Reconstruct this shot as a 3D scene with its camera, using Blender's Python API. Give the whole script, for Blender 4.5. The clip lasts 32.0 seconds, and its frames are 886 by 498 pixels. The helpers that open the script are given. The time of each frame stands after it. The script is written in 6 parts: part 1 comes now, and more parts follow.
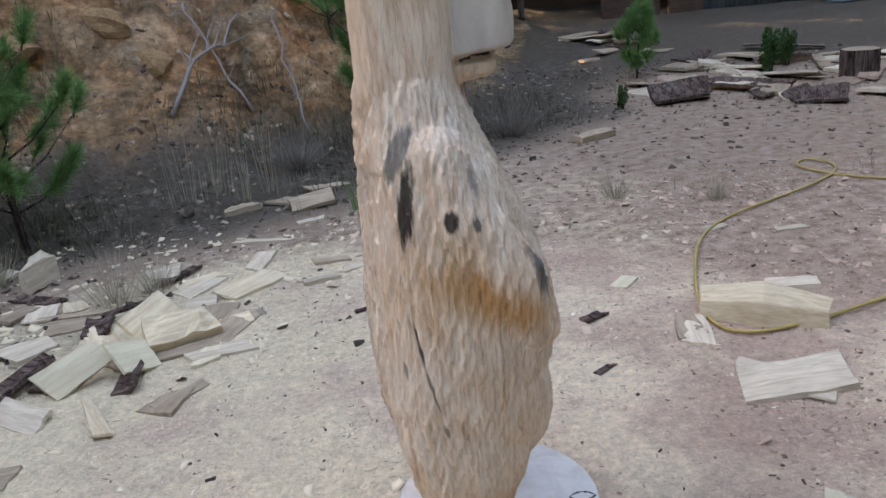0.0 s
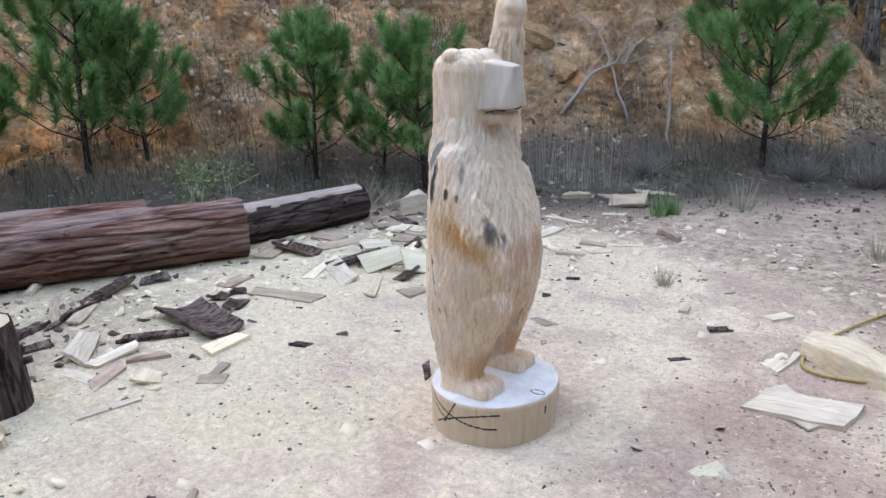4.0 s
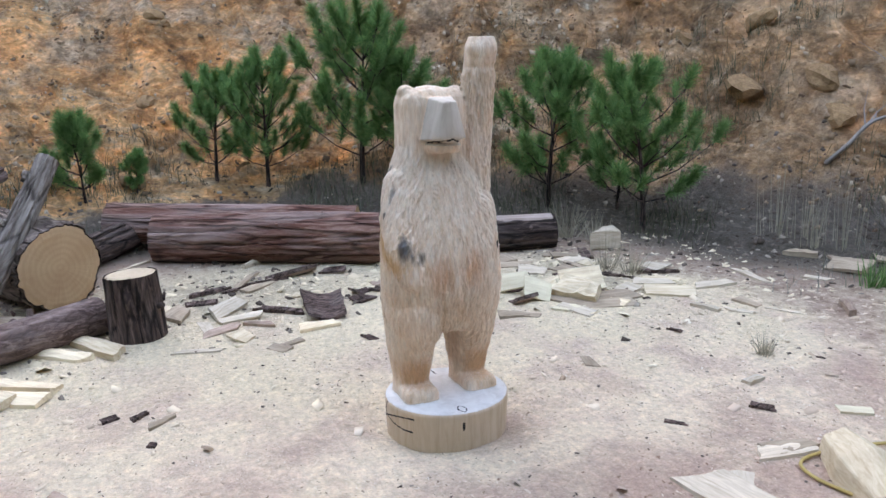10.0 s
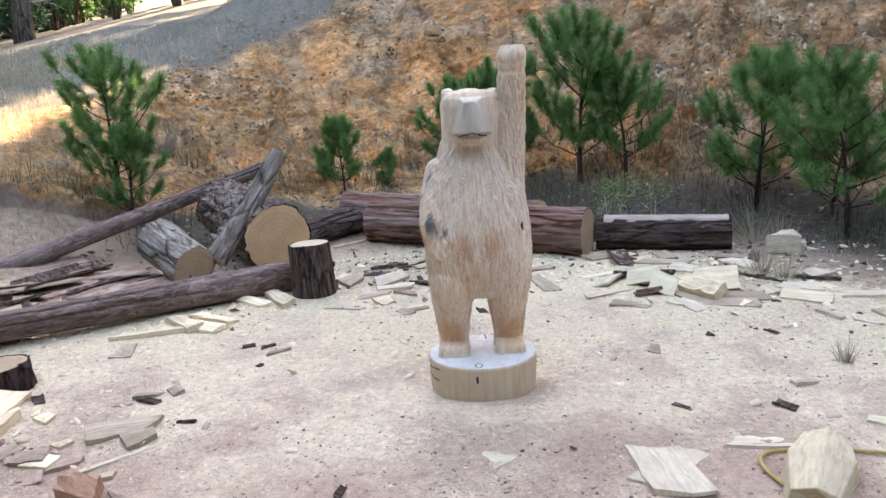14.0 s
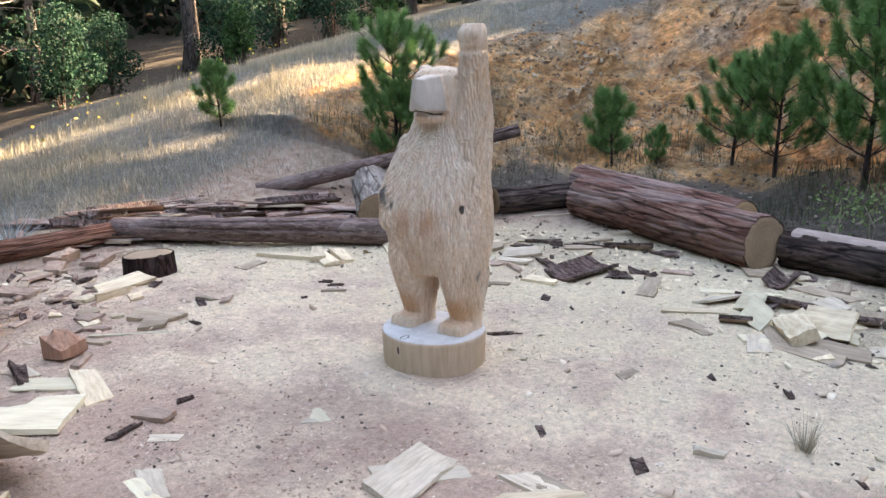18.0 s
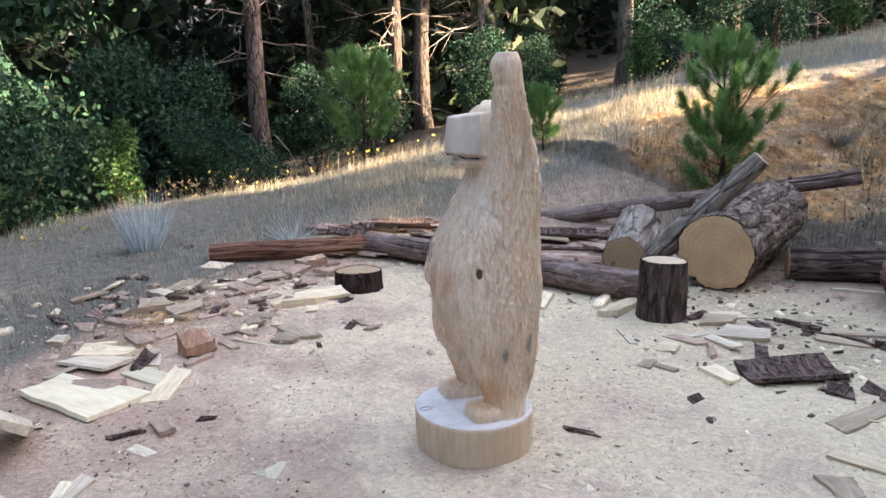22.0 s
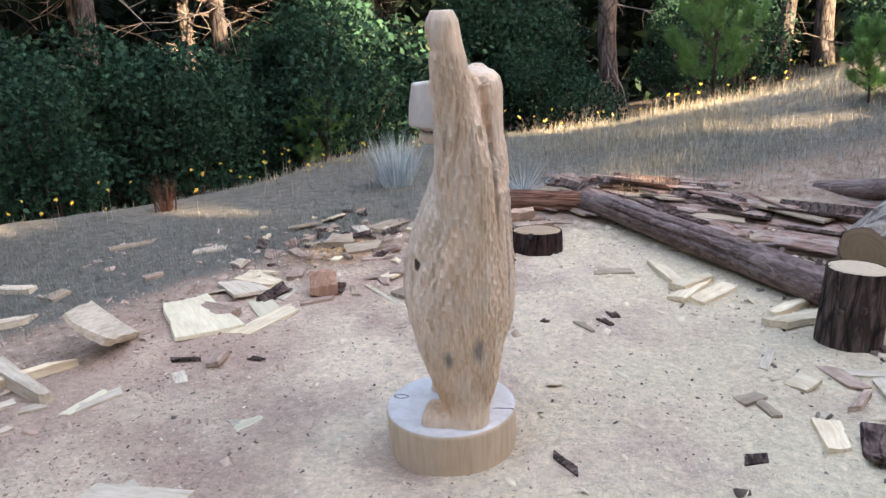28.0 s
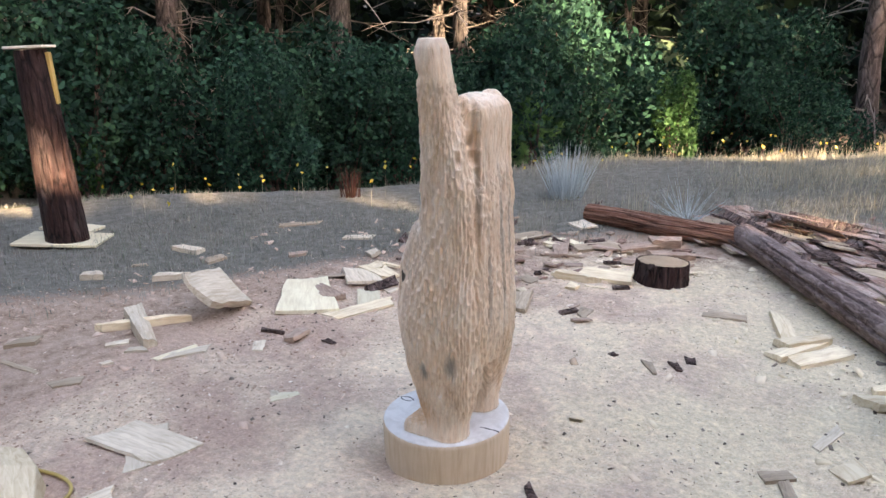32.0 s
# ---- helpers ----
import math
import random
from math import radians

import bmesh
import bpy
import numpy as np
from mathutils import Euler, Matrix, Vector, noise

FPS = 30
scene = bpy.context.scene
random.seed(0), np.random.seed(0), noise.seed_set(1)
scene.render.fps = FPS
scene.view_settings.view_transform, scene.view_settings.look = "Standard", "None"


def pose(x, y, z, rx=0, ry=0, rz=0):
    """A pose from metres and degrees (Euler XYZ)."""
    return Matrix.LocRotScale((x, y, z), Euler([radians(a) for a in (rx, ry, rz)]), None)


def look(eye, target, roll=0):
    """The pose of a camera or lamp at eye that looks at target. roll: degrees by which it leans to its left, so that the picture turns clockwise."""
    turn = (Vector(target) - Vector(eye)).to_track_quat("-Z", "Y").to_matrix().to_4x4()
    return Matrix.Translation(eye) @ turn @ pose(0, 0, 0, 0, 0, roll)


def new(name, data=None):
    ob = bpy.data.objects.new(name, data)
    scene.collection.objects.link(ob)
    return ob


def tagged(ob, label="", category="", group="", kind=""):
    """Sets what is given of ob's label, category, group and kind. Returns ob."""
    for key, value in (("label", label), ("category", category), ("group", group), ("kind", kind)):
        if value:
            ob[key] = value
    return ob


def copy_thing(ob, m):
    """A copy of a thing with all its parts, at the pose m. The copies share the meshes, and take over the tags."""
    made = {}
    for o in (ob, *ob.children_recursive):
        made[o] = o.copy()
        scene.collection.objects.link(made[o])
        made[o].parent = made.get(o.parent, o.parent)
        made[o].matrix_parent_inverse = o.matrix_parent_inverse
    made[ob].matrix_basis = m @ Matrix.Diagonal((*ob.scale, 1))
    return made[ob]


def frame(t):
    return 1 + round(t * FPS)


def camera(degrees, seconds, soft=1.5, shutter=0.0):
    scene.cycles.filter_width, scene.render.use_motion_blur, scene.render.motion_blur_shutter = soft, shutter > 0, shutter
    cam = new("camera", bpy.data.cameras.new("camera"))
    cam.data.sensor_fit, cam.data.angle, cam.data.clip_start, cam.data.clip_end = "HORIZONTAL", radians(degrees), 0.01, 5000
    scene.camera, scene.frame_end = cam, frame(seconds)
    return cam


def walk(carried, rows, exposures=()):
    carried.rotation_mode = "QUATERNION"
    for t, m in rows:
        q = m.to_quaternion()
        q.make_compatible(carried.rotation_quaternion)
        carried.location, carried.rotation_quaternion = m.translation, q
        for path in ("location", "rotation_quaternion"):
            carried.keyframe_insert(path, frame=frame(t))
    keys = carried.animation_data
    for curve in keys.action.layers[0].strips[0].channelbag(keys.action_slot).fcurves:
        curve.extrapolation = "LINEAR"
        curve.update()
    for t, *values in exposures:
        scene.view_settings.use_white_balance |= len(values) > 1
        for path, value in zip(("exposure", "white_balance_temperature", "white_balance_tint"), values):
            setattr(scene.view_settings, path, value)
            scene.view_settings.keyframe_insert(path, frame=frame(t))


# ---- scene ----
cam = camera(57.7, 32.0)
EXPOSURE, SKY, SUN = 3.74, 0.12, 3.6
PATH = [
    (0, (0.024, -0.08, 1.334), (-0.001, 1.815, 0.694), -5.7),
    (0.5, (0.149, -0.169, 1.427), (-0.066, 1.726, 0.824), -6.2),
    (1, (0.285, -0.238, 1.456), (-0.114, 1.651, 0.932), -6.5),
    (1.5, (0.595, -0.369, 1.483), (-0.028, 1.459, 0.966), -4.5),
    (2, (0.771, -0.465, 1.486), (0.044, 1.33, 0.985), -5.0),
    (2.5, (0.888, -0.621, 1.47), (-0.019, 1.117, 1.072), -3.4),
    (3, (1.13, -0.835, 1.527), (0.238, 0.886, 1.034), -2.3),
    (3.5, (1.398, -0.865, 1.538), (0.375, 0.782, 1.049), -0.6),
    (4, (1.613, -0.887, 1.538), (0.485, 0.659, 0.959), -0.9),
    (4.5, (1.648, -0.924, 1.546), (0.511, 0.637, 1.028), -1.2),
    (6.5, (1.728, -0.911, 1.547), (0.578, 0.637, 1.017), -2.8),
    (7, (1.967, -0.803, 1.539), (0.685, 0.637, 1.007), -0.4),
    (7.5, (2.111, -0.652, 1.531), (0.759, 0.708, 0.961), -3.2),
    (8, (2.233, -0.4, 1.537), (0.797, 0.875, 0.978), 0.1),
    (8.5, (2.384, -0.209, 1.56), (0.866, 0.974, 1.014), -2.7),
    (9, (2.645, -0.033, 1.548), (0.979, 0.95, 1.041), -1.5),
    (9.5, (2.857, 0.129, 1.556), (1.145, 1.01, 1.015), -2.2),
    (10, (2.971, 0.319, 1.529), (1.185, 1.08, 1.047), -0.9),
    (10.5, (3.075, 0.556, 1.548), (1.254, 1.253, 1.105), 0.6),
    (11, (3.118, 0.654, 1.547), (1.279, 1.283, 1.075), -1.2),
    (11.5, (3.231, 0.769, 1.529), (1.349, 1.284, 1.091), -2.7),
    (12, (3.413, 0.956, 1.517), (1.483, 1.235, 1.075), -3.8),
    (12.5, (3.42, 1.109, 1.51), (1.475, 1.275, 1.076), -2.8),
    (13, (3.425, 1.229, 1.519), (1.474, 1.396, 1.115), -2.4),
    (13.5, (3.602, 1.359, 1.485), (1.65, 1.391, 1.049), -2.4),
    (15.5, (4.001, 2.442, 1.503), (2.054, 2.112, 1.187), -3.7),
    (16, (3.929, 2.858, 1.449), (2.075, 2.21, 1.07), -0.1),
    (16.5, (3.758, 3.116, 1.456), (1.967, 2.319, 1.061), -0.7),
    (17, (3.495, 3.352, 1.485), (1.731, 2.476, 1.133), -0.4),
    (17.5, (3.276, 3.595, 1.458), (1.623, 2.553, 1.032), -0.3),
    (18, (3.078, 3.831, 1.472), (1.514, 2.682, 0.987), -0.6),
    (18.5, (2.821, 3.919, 1.476), (1.351, 2.647, 1.007), -1.2),
    (19, (2.537, 4.004, 1.482), (1.111, 2.678, 1.027), -1.8),
    (19.5, (2.349, 4.071, 1.456), (1.05, 2.615, 1.018), -2.4),
    (20, (2.12, 4.187, 1.473), (1.035, 2.577, 0.994), -0.4),
    (20.5, (1.889, 4.216, 1.46), (0.905, 2.55, 0.956), 0.2),
    (21, (1.607, 4.237, 1.488), (0.7, 2.541, 0.94), 0.0),
    (21.5, (1.418, 4.321, 1.488), (0.597, 2.555, 1.032), -2.3),
    (22, (1.211, 4.533, 1.513), (0.582, 2.685, 1.08), -0.7),
    (22.5, (1.006, 4.655, 1.508), (0.41, 2.796, 1.073), -1.2),
    (23, (0.768, 4.713, 1.517), (0.321, 2.815, 1.072), -0.3),
    (23.5, (0.604, 4.737, 1.531), (0.242, 2.822, 1.085), -1.7),
    (24, (0.397, 4.831, 1.525), (0.202, 2.888, 1.094), -0.4),
    (24.5, (0.188, 4.916, 1.537), (0.079, 2.969, 1.094), -1.0),
    (25, (0.061, 4.83, 1.529), (0.162, 2.883, 1.083), -0.8),
    (25.5, (-0.103, 4.708, 1.549), (0.1, 2.761, 1.139), -0.2),
    (26, (-0.24, 4.655, 1.548), (-0.015, 2.72, 1.093), -2.1),
    (26.5, (-0.415, 4.611, 1.539), (-0.045, 2.705, 1.06), -1.5),
    (28.5, (-0.618, 4.199, 1.595), (-0.16, 2.343, 1.008), -2.5),
    (29, (-0.857, 4.185, 1.603), (-0.206, 2.379, 1.044), -0.7),
    (29.5, (-1.073, 4.19, 1.638), (-0.304, 2.453, 1.012), -1.1),
    (30, (-1.126, 4.164, 1.641), (-0.333, 2.423, 1.057), -2.1),
    (30.5, (-1.171, 4.114, 1.626), (-0.312, 2.434, 0.964), -2.2),
    (31, (-1.267, 4.009, 1.628), (-0.375, 2.325, 1.022), 0.9),
    (31.5, (-1.343, 3.959, 1.647), (-0.41, 2.293, 1.052), -0.1),
    (32, (-1.44, 3.994, 1.649), (-0.417, 2.369, 1.088), 0.2),
]
walk(cam, [(t, look(eye, target, roll)) for t, eye, target, roll in PATH], exposures=[(t, EXPOSURE + e, k, 20) for t, e, k in ((0.0, -0.17, 8700), (2.0, 0.32, 8500), (4.0, 0.42, 8400), (7.0, 0.42, 8450), (8.0, 0.32, 8500), (13.0, 0.42, 8650), (16.0, 0.38, 8600), (18.0, 0.22, 8450), (24.0, 0.16, 8300), (32.0, 0.10, 8300))])

# ---- light ----
SUN_ELEV, SUN_AZ = radians(22.8), radians(-62.0)
world = bpy.data.worlds.new("world")
scene.world = world
world.use_nodes = True
wn = world.node_tree.nodes
sky = wn.new("ShaderNodeTexSky")
sky.sky_type, sky.sun_disc = "NISHITA", False
sky.sun_elevation, sky.sun_rotation, sky.air_density, sky.dust_density = SUN_ELEV, SUN_AZ, 1.0, 1.5
wn["Background"].inputs["Strength"].default_value = SKY
world.node_tree.links.new(sky.outputs[0], wn["Background"].inputs["Color"])
sun_way = Vector((math.sin(SUN_AZ) * math.cos(SUN_ELEV), math.cos(SUN_AZ) * math.cos(SUN_ELEV), math.sin(SUN_ELEV)))
sun = new("sun", bpy.data.lights.new("sun", "SUN"))
sun.data.energy, sun.data.angle, sun.data.color = SUN, radians(0.6), (1.0, 0.86, 0.66)
sun.matrix_world = look(sun_way * 60, (0, 0, 0))

# ---- materials ----


class Nodes:
    """A small builder of node materials."""

    def __init__(self, name, rough=0.85):
        self.m = bpy.data.materials.new(name)
        self.m.use_nodes = True
        self.t = self.m.node_tree
        self.b = self.t.nodes["Principled BSDF"]
        self.b.inputs["Roughness"].default_value = rough
        self.b.inputs["Specular IOR Level"].default_value = 0.25
        self.co = self.t.nodes.new("ShaderNodeTexCoord").outputs["Object"]

    def link(self, a, b):
        self.t.links.new(a, b)

    def val(self, socket, v):
        if isinstance(v, (int, float, tuple)):
            socket.default_value = v
        else:
            self.link(v, socket)

    def scaled(self, s, src=None):
        n = self.t.nodes.new("ShaderNodeMapping")
        n.inputs["Scale"].default_value = s
        self.link(src or self.co, n.inputs["Vector"])
        return n.outputs[0]

    def noise(self, s=(1, 1, 1), scale=5.0, detail=5.0, rough=0.6, warp=0.0, src=None):
        n = self.t.nodes.new("ShaderNodeTexNoise")
        n.inputs["Scale"].default_value, n.inputs["Detail"].default_value = scale, detail
        n.inputs["Roughness"].default_value, n.inputs["Distortion"].default_value = rough, warp
        self.link(self.scaled(s, src), n.inputs["Vector"])
        return n.outputs["Fac"]

    def voronoi(self, s=(1, 1, 1), scale=5.0, out="Distance", feature="F1", src=None):
        n = self.t.nodes.new("ShaderNodeTexVoronoi")
        n.feature = feature
        n.inputs["Scale"].default_value = scale
        self.link(self.scaled(s, src), n.inputs["Vector"])
        return n.outputs[out]

    def ramp(self, f, stops):
        n = self.t.nodes.new("ShaderNodeValToRGB")
        e = n.color_ramp.elements
        while len(e) < len(stops):
            e.new(0.5)
        for k, (p, c) in enumerate(stops):
            c = c if isinstance(c, tuple) else (c, c, c)
            e[k].position, e[k].color = p, (*c, 1)
        self.link(f, n.inputs[0])
        return n.outputs[0]

    def mix(self, f, a, b, how="MIX"):
        n = self.t.nodes.new("ShaderNodeMix")
        n.data_type, n.blend_type = "RGBA", how
        for s, v in ((n.inputs[0], f), (n.inputs[6], a), (n.inputs[7], b)):
            if isinstance(v, tuple) and len(v) == 3:
                v = (*v, 1)
            self.val(s, v)
        return n.outputs[2]

    def math(self, op, a, b=0.0, c=0.0, clamp=False):
        n = self.t.nodes.new("ShaderNodeMath")
        n.operation, n.use_clamp = op, clamp
        for s, v in zip(n.inputs, (a, b, c)):
            self.val(s, v)
        return n.outputs[0]

    def random(self):
        return self.t.nodes.new("ShaderNodeObjectInfo").outputs["Random"]

    def island(self):
        return self.t.nodes.new("ShaderNodeNewGeometry").outputs["Random Per Island"]

    def attribute(self, name):
        n = self.t.nodes.new("ShaderNodeAttribute")
        n.attribute_name = name
        s = self.t.nodes.new("ShaderNodeSeparateColor")
        self.link(n.outputs["Color"], s.inputs[0])
        return s.outputs[0], s.outputs[1], s.outputs[2], n.outputs["Alpha"]

    def bump(self, h, strength=0.5, dist=0.01):
        n = self.t.nodes.new("ShaderNodeBump")
        n.inputs["Strength"].default_value, n.inputs["Distance"].default_value = strength, dist
        self.link(h, n.inputs["Height"])
        if self.b.inputs["Normal"].is_linked:
            self.link(self.b.inputs["Normal"].links[0].from_socket, n.inputs["Normal"])
        self.link(n.outputs[0], self.b.inputs["Normal"])

    def color(self, c):
        self.val(self.b.inputs["Base Color"], (*c, 1) if isinstance(c, tuple) else c)
        return self.m

    def tone(self, c, f, lo=0.7, hi=1.2):
        """c brightened or darkened by f."""
        return self.mix(1.0, c, self.ramp(f, [(0, lo), (1, hi)]), "MULTIPLY")


def carved_wood():
    n = Nodes("carved_wood", 0.75)
    streak = n.noise((14, 14, 3.4), 3.2, 6, 0.65, 0.4)
    broad = n.noise((1, 1, 0.5), 5.0, 3, 0.5)
    c = n.ramp(streak, [(0.28, (0.58, 0.38, 0.25)), (0.42, (0.80, 0.59, 0.43)), (0.58, (0.88, 0.705, 0.555)), (0.8, (0.94, 0.83, 0.71))])
    c = n.mix(n.ramp(broad, [(0.48, 0.0), (0.72, 0.4)]), c, (0.68, 0.42, 0.22))
    c = n.mix(n.ramp(n.noise((1, 1, 1), 3.1, 2, 0.5, 1.0), [(0.52, 0.0), (0.75, 0.5)]), c, (0.78, 0.70, 0.58))
    # grey-black weather stains and knots, each an ellipsoid of its own
    sep = n.t.nodes.new("ShaderNodeSeparateXYZ")
    n.link(n.co, sep.inputs[0])
    ragged = n.noise((30, 30, 3.5), 2.0, 4, 0.7)
    for a, b, wide, rim, dark, amount in STAINS:
        a, b = Vector(a), Vector(b)
        up = (b - a).normalized()
        out = Vector((a.x + b.x + 0.12, a.y + b.y, 0))
        out = (out - up * out.dot(up)).normalized()
        m = n.t.nodes.new("ShaderNodeMapping")
        m.vector_type = "TEXTURE"
        m.inputs["Location"].default_value = (a + b) / 2
        m.inputs["Rotation"].default_value = Matrix((out.cross(up), out, up)).transposed().to_euler()
        m.inputs["Scale"].default_value = (wide, 0.09, (b - a).length / 2)
        n.link(n.co, m.inputs["Vector"])
        ln = n.t.nodes.new("ShaderNodeVectorMath")
        ln.operation = "LENGTH"
        n.link(m.outputs[0], ln.inputs[0])
        d = n.math("ADD", ln.outputs["Value"], n.math("MULTIPLY", n.math("SUBTRACT", ragged, 0.5), 1.3))
        f = n.ramp(d, [(1.0 - rim, amount), (1.0, 0.0)])
        c = n.mix(f, c, dark)
    cut = n.noise((60, 60, 9), 1.6, 4, 0.7, 0.6)
    c = n.tone(c, n.ramp(cut, [(0.3, 0.0), (0.62, 1.0)]), 0.84, 1.05)
    n.bump(cut, 0.9, 0.006)
    n.bump(n.noise((1, 1, 1), 240, 3, 0.6), 0.3, 0.0015)
    return n.color(c)


def sawn_wood(name, pale, dark, grain=(3, 22, 22), rough=0.7):
    n = Nodes(name, rough)
    g = n.noise(grain, 2.2, 5, 0.6, 0.6)
    c = n.ramp(g, [(0.3, dark), (0.6, pale)])
    c = n.mix(n.ramp(n.noise((1, 1, 1), 6, 3), [(0.45, 0.0), (0.75, 0.35)]), c, tuple(0.8 * a for a in dark))
    n.bump(g, 0.35, 0.004)
    n.bump(n.noise((1, 1, 1), 120, 3), 0.25, 0.001)
    return n.color(n.tone(c, n.random(), 0.78, 1.12))


def bark(name, dark, light, stretch=(1, 1, 0.16), scale=16.0, strength=1.0, worn=None):
    n = Nodes(name, 0.95)
    v = n.voronoi(stretch, scale, "Distance", "F1", n.t.nodes.new("ShaderNodeTexCoord").outputs["Object"])
    w = n.noise(stretch, scale * 1.2, 6, 0.7, 1.2)
    c = n.ramp(w, [(0.28, tuple(0.45 * a for a in dark)), (0.46, dark), (0.68, light)])
    c = n.mix(n.ramp(n.noise((1, 1, 0.5), 3.0, 3), [(0.5, 0.0), (0.72, 0.6)]), c, tuple(0.5 * (a + b) for a, b in zip(light, (0.3, 0.28, 0.27))))
    crack = n.voronoi(stretch, scale * 0.8, "Distance", "DISTANCE_TO_EDGE")
    c = n.mix(n.ramp(n.math("ADD", crack, n.math("MULTIPLY", n.math("SUBTRACT", w, 0.5), 0.25)), [(0.0, 0.85 * min(1.0, strength)), (0.07, 0.0)]), c, tuple(0.25 * a for a in dark))
    if worn:
        bare = n.noise((1, 1, 0.12), 5.0, 5, 0.65, 0.6)
        c = n.mix(n.ramp(bare, [(0.46, 0.0), (0.62, 0.6)]), c, n.tone(n.mix(0.0, worn, (0, 0, 0)), n.noise((1, 1, 0.05), 60, 4), 0.75, 1.15))
    n.bump(n.ramp(crack, [(0.0, 0.0), (0.12, 1.0)]), strength * 0.7, 0.02)
    n.bump(n.math("ADD", w, n.math("MULTIPLY", v, 0.5)), strength, 0.03)
    n.bump(n.noise((1, 1, 0.5), 70, 4), 0.4, 0.003)
    return n.color(n.tone(c, n.random(), 0.85, 1.15))


def end_grain(name, pale, dark, rings=55.0):
    n = Nodes(name, 0.75)
    w = n.t.nodes.new("ShaderNodeTexWave")
    w.wave_type, w.rings_direction = "RINGS", "Z"
    w.inputs["Scale"].default_value, w.inputs["Distortion"].default_value, w.inputs["Detail"].default_value = rings / 6.28, 4.0, 3
    n.link(n.co, w.inputs["Vector"])
    c = n.mix(n.ramp(w.outputs["Fac"], [(0.2, 0.0), (0.9, 0.19)]), pale, dark)
    c = n.mix(n.ramp(n.noise((1, 1, 1), 4, 4), [(0.4, 0.0), (0.7, 0.55)]), c, dark)
    n.bump(n.noise((40, 3, 1), 3, 3), 0.4, 0.003)
    return n.color(c)


def flakes(name, stops, rough=0.85, translucent=0.0, per="island"):
    """For things of many small pieces: a colour for each piece."""
    n = Nodes(name, rough)
    c = n.ramp(n.island() if per == "island" else n.random(), stops)
    c = n.tone(c, n.noise((1, 1, 1), 9, 3), 0.75, 1.2)
    n.color(c)
    if translucent:
        tr = n.t.nodes.new("ShaderNodeBsdfTranslucent")
        mx = n.t.nodes.new("ShaderNodeMixShader")
        mx.inputs[0].default_value = translucent
        n.link(c, tr.inputs["Color"])
        n.link(n.b.outputs[0], mx.inputs[1])
        n.link(tr.outputs[0], mx.inputs[2])
        n.link(mx.outputs[0], n.t.nodes["Material Output"].inputs["Surface"])
    return n.m


